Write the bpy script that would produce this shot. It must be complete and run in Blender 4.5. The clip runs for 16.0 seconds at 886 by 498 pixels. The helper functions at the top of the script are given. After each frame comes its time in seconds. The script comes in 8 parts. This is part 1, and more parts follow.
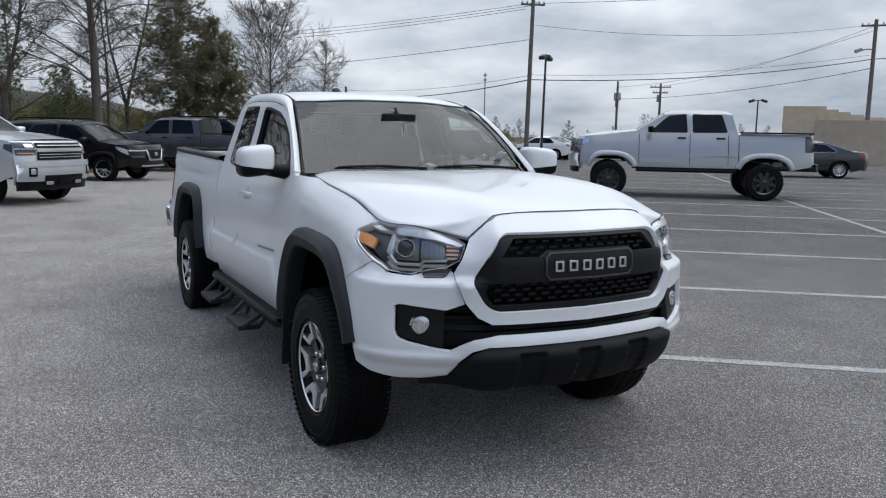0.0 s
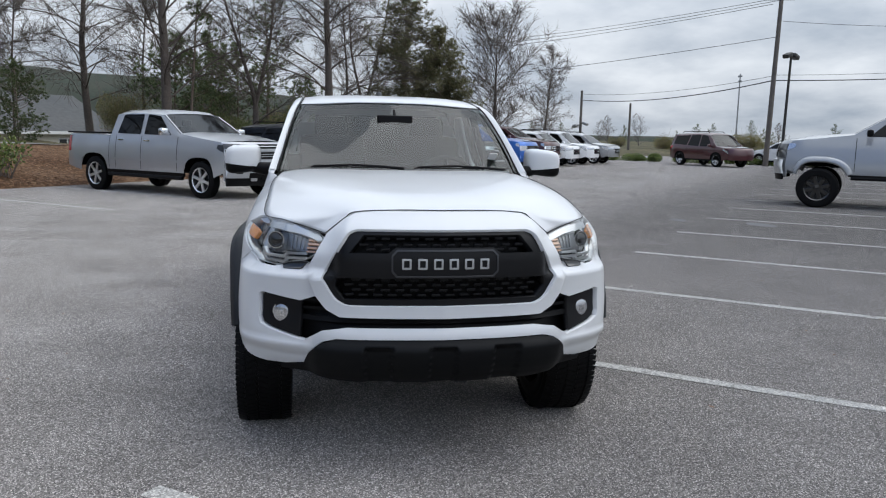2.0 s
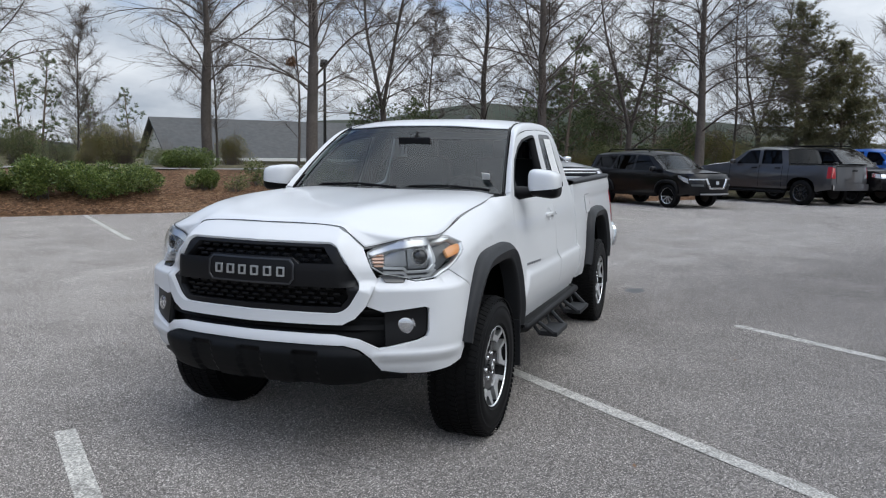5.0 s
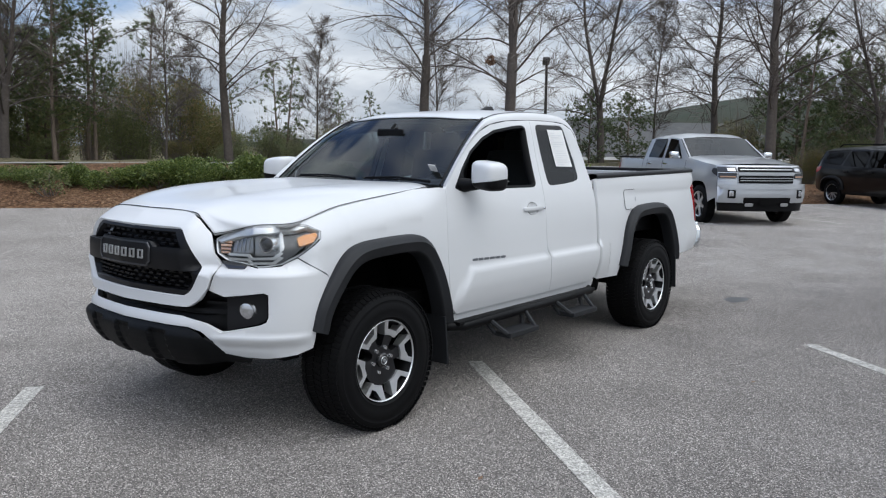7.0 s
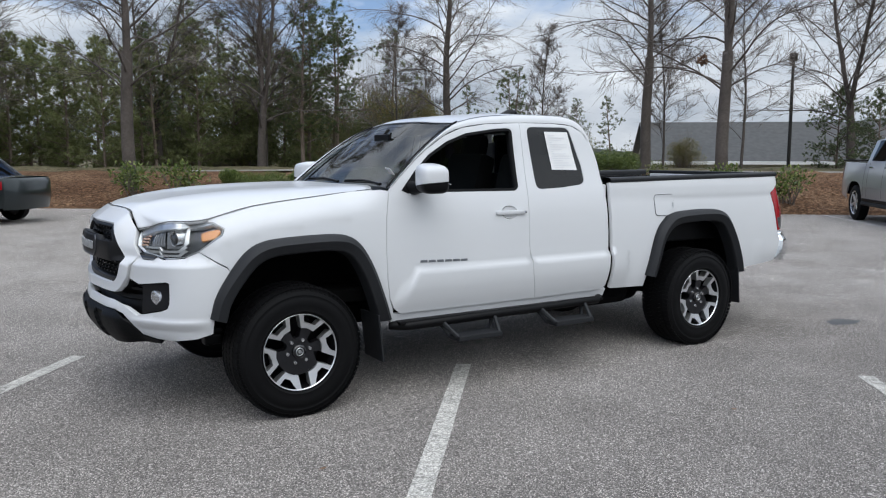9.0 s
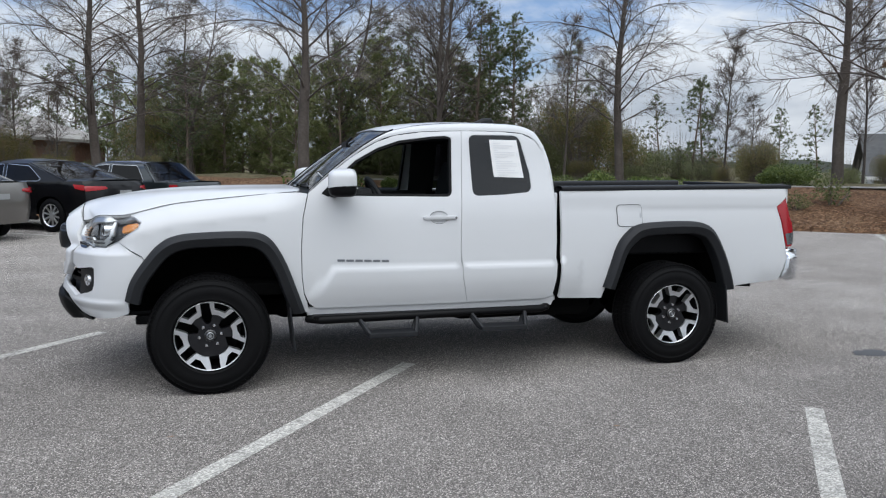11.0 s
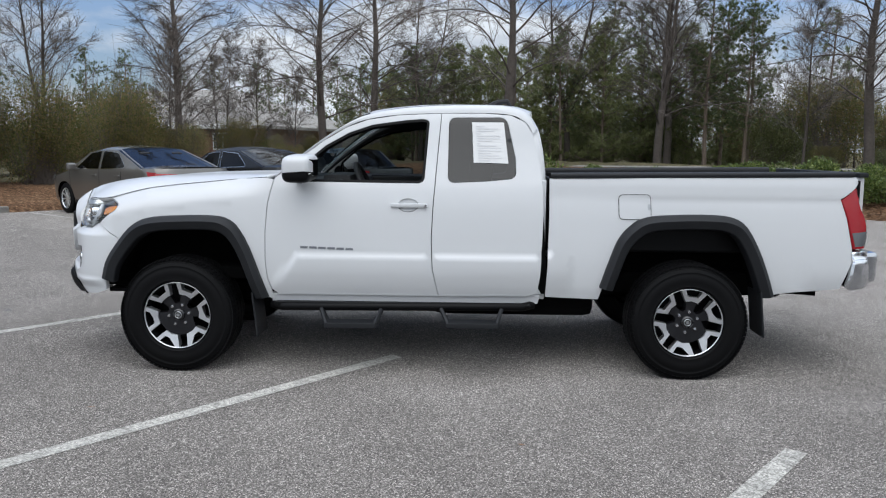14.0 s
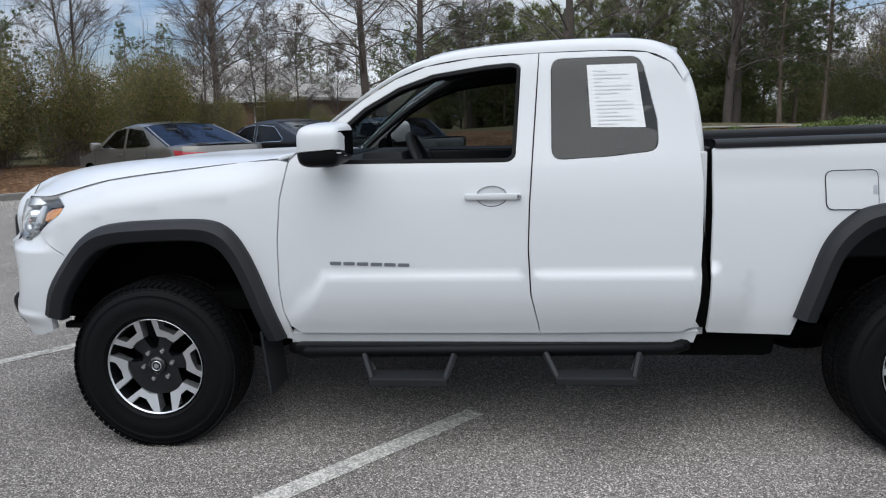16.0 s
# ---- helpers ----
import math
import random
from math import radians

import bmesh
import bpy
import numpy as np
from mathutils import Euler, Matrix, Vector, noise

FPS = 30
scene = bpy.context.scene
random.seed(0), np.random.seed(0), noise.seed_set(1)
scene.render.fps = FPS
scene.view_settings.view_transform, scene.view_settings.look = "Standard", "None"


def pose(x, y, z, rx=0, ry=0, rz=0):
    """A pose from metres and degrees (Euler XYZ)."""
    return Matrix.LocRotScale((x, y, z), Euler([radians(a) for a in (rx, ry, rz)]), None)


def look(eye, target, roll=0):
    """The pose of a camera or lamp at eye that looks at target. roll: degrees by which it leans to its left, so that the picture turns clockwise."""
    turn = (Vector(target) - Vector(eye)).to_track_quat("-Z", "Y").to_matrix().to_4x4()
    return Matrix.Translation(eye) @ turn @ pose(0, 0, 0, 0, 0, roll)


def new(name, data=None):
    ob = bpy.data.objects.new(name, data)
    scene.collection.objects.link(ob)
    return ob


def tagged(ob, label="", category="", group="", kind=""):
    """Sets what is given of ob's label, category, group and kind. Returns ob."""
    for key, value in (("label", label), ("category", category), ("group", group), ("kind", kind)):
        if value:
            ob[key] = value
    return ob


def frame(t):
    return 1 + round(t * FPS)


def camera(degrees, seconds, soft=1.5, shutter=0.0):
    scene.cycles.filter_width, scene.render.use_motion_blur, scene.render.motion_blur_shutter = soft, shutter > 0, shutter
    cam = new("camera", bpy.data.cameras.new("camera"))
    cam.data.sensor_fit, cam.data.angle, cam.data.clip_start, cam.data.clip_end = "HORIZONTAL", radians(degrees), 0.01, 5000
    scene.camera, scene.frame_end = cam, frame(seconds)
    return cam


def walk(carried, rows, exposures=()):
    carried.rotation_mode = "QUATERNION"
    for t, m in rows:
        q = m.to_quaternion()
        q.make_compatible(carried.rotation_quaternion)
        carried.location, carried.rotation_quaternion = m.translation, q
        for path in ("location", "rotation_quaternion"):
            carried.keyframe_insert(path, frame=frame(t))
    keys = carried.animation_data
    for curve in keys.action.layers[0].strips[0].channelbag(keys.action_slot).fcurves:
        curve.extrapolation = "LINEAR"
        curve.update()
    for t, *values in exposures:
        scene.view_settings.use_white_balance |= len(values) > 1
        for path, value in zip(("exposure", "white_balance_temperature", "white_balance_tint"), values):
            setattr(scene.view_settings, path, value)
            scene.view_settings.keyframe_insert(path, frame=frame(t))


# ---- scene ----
cam = camera(58.5, 16.0, soft=1.18)
PATH = [
    (0, (3.499, -2.071, 1.467), (1.753, -1.139, 1.18), 1.0),
    (0.5, (3.683, -1.77, 1.479), (1.884, -0.947, 1.187), 1.3),
    (1, (3.899, -1.414, 1.49), (2.044, -0.726, 1.195), 1.4),
    (1.5, (3.989, -1.013, 1.475), (2.082, -0.486, 1.183), 1.3),
    (2, (4.106, -0.586, 1.478), (2.158, -0.237, 1.19), 1.2),
    (2.5, (4.177, -0.156, 1.473), (2.204, 0.005, 1.191), 1.1),
    (3, (4.147, 0.286, 1.482), (2.165, 0.262, 1.21), 1.0),
    (3.5, (4.172, 0.765, 1.477), (2.2, 0.56, 1.217), 0.9),
    (4, (4.103, 1.195, 1.453), (2.154, 0.82, 1.206), 0.9),
    (4.5, (4.033, 1.634, 1.468), (2.122, 1.094, 1.229), 0.8),
    (5, (3.944, 2.064, 1.473), (2.086, 1.364, 1.237), 0.8),
    (5.2, (3.846, 2.211, 1.451), (2.012, 1.449, 1.217), 0.8),
    (7.3, (2.76, 3.861, 1.45), (1.284, 2.534, 1.202), 0.6),
    (7.5, (2.643, 3.999, 1.449), (1.212, 2.624, 1.202), 0.6),
    (8, (2.288, 4.292, 1.434), (0.977, 2.801, 1.192), 0.2),
    (8.5, (1.945, 4.634, 1.426), (0.765, 3.036, 1.19), -0.0),
    (8.7, (1.806, 4.756, 1.438), (0.679, 3.12, 1.203), -0.0),
    (10.8, (0.142, 5.764, 1.423), (-0.468, 3.87, 1.212), 0.5),
    (11, (-0.008, 5.86, 1.413), (-0.573, 3.953, 1.206), 0.6),
    (11.5, (-0.394, 5.994, 1.411), (-0.836, 4.054, 1.207), 0.6),
    (12, (-0.797, 5.985, 1.431), (-1.115, 4.021, 1.227), 0.5),
    (12.5, (-1.208, 6.028, 1.432), (-1.41, 4.049, 1.225), 0.5),
    (13, (-1.52, 5.962, 1.412), (-1.616, 3.976, 1.198), 0.6),
    (13.5, (-1.747, 5.874, 1.423), (-1.749, 3.887, 1.198), 0.5),
    (14, (-1.89, 5.789, 1.416), (-1.813, 3.805, 1.171), 0.4),
    (14.5, (-1.852, 5.49, 1.398), (-1.709, 3.513, 1.132), -0.1),
    (15, (-1.769, 5.074, 1.384), (-1.586, 3.104, 1.093), -0.7),
    (15.5, (-1.711, 4.58, 1.401), (-1.512, 2.614, 1.091), -1.1),
    (16, (-1.596, 4.066, 1.394), (-1.398, 2.102, 1.071), -1.5),
]
walk(cam, [(t, look(eye, target, roll)) for t, eye, target, roll in PATH])

# ---- light ----
SUN_AZ, SUN_EL = radians(70), radians(61)
world = bpy.data.worlds.new("overcast_sky")
scene.world = world
world.use_nodes = True
wn, wl = world.node_tree.nodes, world.node_tree.links
wn.clear()
w_out, w_bg = wn.new("ShaderNodeOutputWorld"), wn.new("ShaderNodeBackground")
w_sky, w_tc = wn.new("ShaderNodeTexSky"), wn.new("ShaderNodeTexCoord")
w_sky.sky_type, w_sky.sun_disc = "NISHITA", False
w_sky.sun_elevation, w_sky.sun_rotation = SUN_EL, radians(90) - SUN_AZ
w_sky.dust_density = 1.5
# clouds are laid on a flat layer: direction divided by its height
w_sep, w_add, w_dx, w_dy, w_com = (wn.new(k) for k in ("ShaderNodeSeparateXYZ", "ShaderNodeMath", "ShaderNodeMath", "ShaderNodeMath", "ShaderNodeCombineXYZ"))
wl.new(w_tc.outputs["Generated"], w_sep.inputs[0])
w_add.operation, w_add.inputs[1].default_value = "ADD", 0.27
w_dx.operation = w_dy.operation = "DIVIDE"
wl.new(w_sep.outputs[2], w_add.inputs[0])
for node, k in ((w_dx, 0), (w_dy, 1)):
    wl.new(w_sep.outputs[k], node.inputs[0])
    wl.new(w_add.outputs[0], node.inputs[1])
    wl.new(node.outputs[0], w_com.inputs[k])


def sky_noise(scale, detail, rough, seed):
    n = wn.new("ShaderNodeTexNoise")
    n.inputs["Scale"].default_value, n.inputs["Detail"].default_value, n.inputs["Roughness"].default_value = scale, detail, rough
    m = wn.new("ShaderNodeMapping")
    m.inputs["Location"].default_value = (seed, seed * 0.7, 0)
    wl.new(w_com.outputs[0], m.inputs[0])
    wl.new(m.outputs[0], n.inputs["Vector"])
    return n


def sky_ramp(source, stops):
    r = wn.new("ShaderNodeValToRGB")
    while len(r.color_ramp.elements) < len(stops):
        r.color_ramp.elements.new(0.5)
    for e, (at, colour) in zip(r.color_ramp.elements, stops):
        e.position, e.color = at, (*colour, 1)
    wl.new(source, r.inputs[0])
    return r


# the cover is thinner towards one side, where it breaks into blue
w_dot, w_thin = wn.new("ShaderNodeVectorMath"), wn.new("ShaderNodeMath")
w_dot.operation, w_dot.inputs[1].default_value = "DOT_PRODUCT", (0.44, -0.90, 0.0)
wl.new(w_tc.outputs["Generated"], w_dot.inputs[0])
w_thin.operation, w_thin.inputs[1].default_value = "MULTIPLY_ADD", -0.165
wl.new(w_dot.outputs["Value"], w_thin.inputs[0])
wl.new(sky_noise(1.1, 7, 0.56, 3.1).outputs[0], w_thin.inputs[2])
# haze closes the gaps near the horizon
w_low, w_sum = wn.new("ShaderNodeMapRange"), wn.new("ShaderNodeMath")
w_low.inputs[1].default_value, w_low.inputs[2].default_value, w_low.inputs[3].default_value, w_low.inputs[4].default_value = 0.03, 0.20, 0.22, 0.0
wl.new(w_sep.outputs[2], w_low.inputs[0])
wl.new(w_low.outputs[0], w_sum.inputs[0])
wl.new(w_thin.outputs[0], w_sum.inputs[1])
cover = sky_ramp(w_sum.outputs[0], [(0.35, (0, 0, 0)), (0.46, (1, 1, 1))])
# the glow round the sun stays behind thin cloud
w_blue = wn.new("ShaderNodeMix")
w_blue.data_type, w_blue.blend_type = "RGBA", "DARKEN"
w_blue.inputs[0].default_value, w_blue.inputs[7].default_value = 1.0, (5.0, 6.8, 9.4, 1)
w_deep = wn.new("ShaderNodeMix")
w_deep.data_type, w_deep.blend_type = "RGBA", "MULTIPLY"
w_deep.inputs[0].default_value, w_deep.inputs[7].default_value = 1.0, (0.95, 1.02, 1.2, 1)
wl.new(w_sky.outputs[0], w_deep.inputs[6])
wl.new(w_deep.outputs[2], w_blue.inputs[6])
tone = sky_ramp(sky_noise(1.6, 7, 0.56, 8.4).outputs[0], [(0.32, (4.0, 4.7, 5.65)), (0.52, (6.5, 7.1, 7.9)), (0.70, (8.8, 9.35, 10.0))])
w_mix = wn.new("ShaderNodeMix")
w_mix.data_type = "RGBA"
wl.new(cover.outputs[0], w_mix.inputs[0])
wl.new(w_blue.outputs[2], w_mix.inputs[6])
wl.new(tone.outputs[0], w_mix.inputs[7])
# an overcast sky is brightest overhead
w_up, w_mul = wn.new("ShaderNodeMapRange"), wn.new("ShaderNodeMix")
w_up.inputs[1].default_value, w_up.inputs[2].default_value, w_up.inputs[3].default_value, w_up.inputs[4].default_value = 0.0, 1.0, 0.70, 1.95
wl.new(w_sep.outputs[2], w_up.inputs[0])
w_mul.data_type, w_mul.blend_type = "RGBA", "MULTIPLY"
w_mul.inputs[0].default_value = 1.0
wl.new(w_mix.outputs[2], w_mul.inputs[6])
wl.new(w_up.outputs[0], w_mul.inputs[7])
wl.new(w_mul.outputs[2], w_bg.inputs[0])
w_bg.inputs[1].default_value = 0.119
wl.new(w_bg.outputs[0], w_out.inputs[0])

sun = new("sun", bpy.data.lights.new("sun", "SUN"))
sun.data.energy, sun.data.angle, sun.data.color = 1.22, radians(65), (1.0, 0.985, 0.96)
sun.matrix_world = look((0, 0, 0), (-math.cos(SUN_AZ) * math.cos(SUN_EL), -math.sin(SUN_AZ) * math.cos(SUN_EL), -math.sin(SUN_EL)))
scene.view_settings.exposure = 0.0

# ---- materials ----
def material(name, colour, rough=0.5, metal=0.0, coat=0.0, vary=0.0, grain=0.0, scale=30.0, bump=0.0, spec=0.5, colour2=None, big=2.0):
    """A surface with two scales of colour variation (grain, stains) and fine relief."""
    m = bpy.data.materials.new(name)
    m.use_nodes = True
    nodes, links = m.node_tree.nodes, m.node_tree.links
    b = nodes["Principled BSDF"]
    b.inputs["Base Color"].default_value = (*colour, 1)
    b.inputs["Roughness"].default_value, b.inputs["Metallic"].default_value = rough, metal
    b.inputs["Coat Weight"].default_value, b.inputs["Coat Roughness"].default_value = coat, 0.04
    b.inputs["Specular IOR Level"].default_value = spec
    if vary or grain or bump:
        tc = nodes.new("ShaderNodeTexCoord")
        fine, large = nodes.new("ShaderNodeTexNoise"), nodes.new("ShaderNodeTexNoise")
        fine.inputs["Scale"].default_value, fine.inputs["Detail"].default_value = scale, 6
        large.inputs["Scale"].default_value, large.inputs["Detail"].default_value = big, 5
        for n in (fine, large):
            links.new(tc.outputs["Object"], n.inputs["Vector"])
        other = colour2 or tuple(c * 0.55 for c in colour)
        mix1, mix2 = nodes.new("ShaderNodeMix"), nodes.new("ShaderNodeMix")
        mix1.data_type = mix2.data_type = "RGBA"
        mix2.blend_type = "OVERLAY"
        r1 = nodes.new("ShaderNodeMapRange")
        r1.inputs[1].default_value, r1.inputs[2].default_value, r1.inputs[4].default_value = 0.35, 0.7, max(vary, 0.001)
        links.new(large.outputs[0], r1.inputs[0])
        links.new(r1.outputs[0], mix1.inputs[0])
        mix1.inputs[6].default_value, mix1.inputs[7].default_value = (*colour, 1), (*other, 1)
        mix2.inputs[0].default_value = grain
        links.new(mix1.outputs[2], mix2.inputs[6])
        links.new(fine.outputs[0], mix2.inputs[7])
        links.new(mix2.outputs[2], b.inputs["Base Color"])
        if bump:
            bp = nodes.new("ShaderNodeBump")
            bp.inputs["Strength"].default_value, bp.inputs["Distance"].default_value = 0.6, bump
            links.new(fine.outputs[0], bp.inputs["Height"])
            links.new(bp.outputs[0], b.inputs["Normal"])
    return m


def glass(name, tint, gloss_rough=0.0, ior=1.5):
    """Thin pane: tinted see-through, with reflection by Fresnel."""
    m = bpy.data.materials.new(name)
    m.use_nodes = True
    nodes, links = m.node_tree.nodes, m.node_tree.links
    nodes.remove(nodes["Principled BSDF"])
    out = nodes["Material Output"]
    mix, lw, tr, gl = (nodes.new(k) for k in ("ShaderNodeMixShader", "ShaderNodeLayerWeight", "ShaderNodeBsdfTransparent", "ShaderNodeBsdfGlossy"))
    base = ((ior - 1) / (ior + 1)) ** 2
    fr, ad = nodes.new("ShaderNodeMath"), nodes.new("ShaderNodeMath")
    fr.operation, ad.operation = "POWER", "MULTIPLY_ADD"
    lw.inputs["Blend"].default_value = 0.5
    fr.inputs[1].default_value, ad.inputs[1].default_value, ad.inputs[2].default_value = 5.0, 1 - base, base
    links.new(lw.outputs["Facing"], fr.inputs[0])
    links.new(fr.outputs[0], ad.inputs[0])
    fr = ad
    tr.inputs["Color"].default_value, gl.inputs["Roughness"].default_value = (*tint, 1), gloss_rough
    links.new(fr.outputs[0], mix.inputs[0])
    links.new(tr.outputs[0], mix.inputs[1])
    links.new(gl.outputs[0], mix.inputs[2])
    links.new(mix.outputs[0], out.inputs["Surface"])
    return m


M_PAINT = material("white_paint", (0.655, 0.663, 0.670), 0.38, coat=0.55, vary=0.04, scale=400, big=1.5, spec=0.3)
M_PLASTIC = material("textured_plastic", (0.014, 0.015, 0.017), 0.55, vary=0.3, grain=0.2, scale=900, bump=0.0004, colour2=(0.024, 0.025, 0.028), big=3, spec=0.3)
M_GUARD = material("guard_plastic", (0.0045, 0.005, 0.0056), 0.5, vary=0.3, grain=0.2, scale=900, bump=0.0003, colour2=(0.008, 0.0085, 0.0095), big=3, spec=0.14)
M_GRILLE = material("satin_black", (0.006, 0.006, 0.007), 0.4, vary=0.2, grain=0.1, scale=600, bump=0.0002, spec=0.25)
M_BLACK = material("black_plastic", (0.0035, 0.0035, 0.004), 0.45, spec=0.16, vary=0.3, scale=300)
# near-black underseal, also put where shade fills gaps and cabins
M_VOID = material("underseal_and_shade", (0.003, 0.003, 0.003), 0.95, spec=0.1, vary=0.4, scale=60)
M_GLOSS = material("gloss_black", (0.01, 0.01, 0.011), 0.12, coat=0.6)
M_RUBBER = material("tyre_rubber", (0.0038, 0.0038, 0.0043), 0.6, vary=0.5, grain=0.2, scale=120, bump=0.0006, colour2=(0.006, 0.006, 0.0062), big=5, spec=0.14)
M_CHROME = material("chrome", (0.75, 0.76, 0.77), 0.12, metal=1.0)
M_ALLOY = material("machined_alloy", (0.80, 0.81, 0.82), 0.38, metal=0.9, vary=0.15, scale=500)
M_DARKALLOY = material("dark_alloy", (0.035, 0.036, 0.04), 0.35, metal=0.4, coat=0.3)
M_HUB = material("painted_hub", (0.026, 0.026, 0.029), 0.34, metal=0.7, coat=0.4, vary=0.2, scale=80)
M_SILVERTRIM = material("silver_trim", (0.50, 0.51, 0.52), 0.3, metal=0.8)
M_AMBER = material("amber_plastic", (0.62, 0.22, 0.03), 0.2, coat=0.8, vary=0.2, scale=200)
M_RED = material("red_lamp", (0.36, 0.006, 0.012), 0.22, coat=0.25, vary=0.3, scale=120)
M_MARKER = material("marker_plastic", (0.46, 0.27, 0.17), 0.2, metal=0.3, coat=0.6, vary=0.3, scale=160, colour2=(0.62, 0.5, 0.42))
M_LAMPGREY = material("lamp_grey", (0.22, 0.225, 0.235), 0.25, metal=0.6, coat=0.4, vary=0.4, scale=40)
M_LAMPSILVER = material("lamp_silver", (0.62, 0.63, 0.65), 0.22, metal=0.85, vary=0.3, scale=25, colour2=(0.4, 0.41, 0.43))
M_HOUSING = material("lamp_housing", (0.06, 0.062, 0.066), 0.3, metal=0.5, vary=0.3, scale=12, colour2=(0.11, 0.115, 0.12))
M_NAMEBAR = material("emblem_grey", (0.22, 0.23, 0.25), 0.3, metal=0.7)
M_PAPER = material("paper", (0.78, 0.78, 0.77), 0.7, vary=0.05, scale=50)
M_INK = material("grey_ink", (0.69, 0.69, 0.70), 0.8)
M_CLOTH = material("seat_cloth", (0.028, 0.028, 0.03), 0.9, vary=0.3, grain=0.3, scale=300, bump=0.0008)
M_TRIM = material("cabin_trim", (0.014, 0.014, 0.0155), 0.7, vary=0.2, scale=200)
M_HEADLINER = material("headliner", (0.07, 0.07, 0.07), 0.9, vary=0.2, scale=200)
G_CLEAR = glass("clear_glass", (0.34, 0.42, 0.42), 0.0, 1.72)
G_TINT = glass("privacy_glass", (0.035, 0.040, 0.055), 0.0, 1.62)
G_DOOR = glass("tinted_door_glass", (0.34, 0.36, 0.36), 0.0, 1.5)
G_LENS = glass("lamp_lens", (0.94, 0.95, 0.95), 0.0, 1.38)


# ---- mesh tools ----
def mesh_ob(name, verts, faces, mat, parent=None, label="", smooth=True, loop_normals=None, auto=None):
    me = bpy.data.meshes.new(name)
    me.from_pydata([tuple(v) for v in verts], [], faces)
    me.materials.append(mat)
    if smooth:
        me.polygons.foreach_set("use_smooth", [True] * len(me.polygons))
        if auto:
            me.set_sharp_from_angle(angle=radians(auto))
    if loop_normals is not None:
        me.normals_split_custom_set(loop_normals)
    ob = new(name, me)
    ob.parent = parent
    if label:
        ob["label"] = label
    return ob


def part(name, bm, mat, parent=None, label="", smooth=False, auto=35):
    """Links a bmesh as one mesh object under a thing or a part."""
    me = bpy.data.meshes.new(name)
    bm.to_mesh(me)
    bm.free()
    me.materials.append(mat)
    if smooth:
        me.polygons.foreach_set("use_smooth", [True] * len(me.polygons))
        me.set_sharp_from_angle(angle=radians(auto))
    ob = new(name, me)
    ob.parent = parent
    if label:
        ob["label"] = label
    return ob


def thing(name, m, label, category, group="", kind=""):
    ob = new(name)
    ob.matrix_basis = m
    return tagged(ob, label, category, group, kind)


def box(bm, c, size, bevel=0.0, m=None, taper=1.0):
    g = bmesh.ops.create_cube(bm, size=1.0)
    vs = g["verts"]
    for v in vs:
        k = taper if v.co.z > 0 else 1.0
        v.co = Vector((v.co.x * size[0] * k, v.co.y * size[1] * k, v.co.z * size[2]))
    if bevel:
        es = list({e for v in vs for e in v.link_edges})
        r = bmesh.ops.bevel(bm, geom=vs + es, offset=bevel, segments=2, affect="EDGES", profile=0.6)
        vs = list({v for f in r["faces"] for v in f.verts} | {v for v in vs if v.is_valid})
    mm = Matrix.Translation(c) @ (m or Matrix())
    for v in vs:
        v.co = mm @ v.co
    return vs


def lathe(bm, profile, centre=(0, 0, 0), axis="Y", seg=32, arc=2 * math.pi):
    """Revolves (radius, along) pairs round an axis."""
    full = abs(arc - 2 * math.pi) < 1e-6
    rings = []
    for k in range(seg if full else seg + 1):
        a = arc * k / seg
        ring = []
        for r, h in profile:
            p = {"Y": (r * math.cos(a), h, r * math.sin(a)), "Z": (r * math.cos(a), r * math.sin(a), h), "X": (h, r * math.cos(a), r * math.sin(a))}[axis]
            ring.append(bm.verts.new(Vector(p) + Vector(centre)))
        rings.append(ring)
    n = len(rings)
    for k in range(n if full else n - 1):
        a, b = rings[k], rings[(k + 1) % n]
        for i in range(len(profile) - 1):
            bm.faces.new((a[i], a[i + 1], b[i + 1], b[i]))
    return rings


def tube(bm, pts, radii, seg=8, cap=True):
    """A round bar along points; radii is a number or one for each point."""
    pts = [Vector(p) for p in pts]
    radii = [radii] * len(pts) if isinstance(radii, (int, float)) else radii
    ref, rings = None, []
    for i, p in enumerate(pts):
        d = (pts[min(i + 1, len(pts) - 1)] - pts[max(i - 1, 0)]).normalized()
        ref = d.orthogonal().normalized() if ref is None else (ref - d * ref.dot(d)).normalized()
        o = d.cross(ref)
        rings.append([bm.verts.new(p + radii[i] * (math.cos(2 * math.pi * k / seg) * ref + math.sin(2 * math.pi * k / seg) * o)) for k in range(seg)])
    for a, b in zip(rings, rings[1:]):
        for k in range(seg):
            bm.faces.new((a[k], a[(k + 1) % seg], b[(k + 1) % seg], b[k]))
    if cap and seg > 2:
        bm.faces.new(rings[0][::-1])
        bm.faces.new(rings[-1])


def crom(p, t):
    """Catmull-Rom through rows of p, for t from 0 to 1."""
    p, t = np.asarray(p, float), np.atleast_1d(t) * (len(p) - 1)
    i = np.clip(t.astype(int), 0, len(p) - 2)
    f = (t - i).reshape((-1,) + (1,) * (p.ndim - 1))
    ext = np.concatenate([[2 * p[0] - p[1]], p, [2 * p[-1] - p[-2]]])
    a, b, c, d = ext[i], ext[i + 1], ext[i + 2], ext[i + 3]
    return b + 0.5 * f * (c - a + f * (2 * a - 5 * b + 4 * c - d + f * (3 * (b - c) + d - a)))


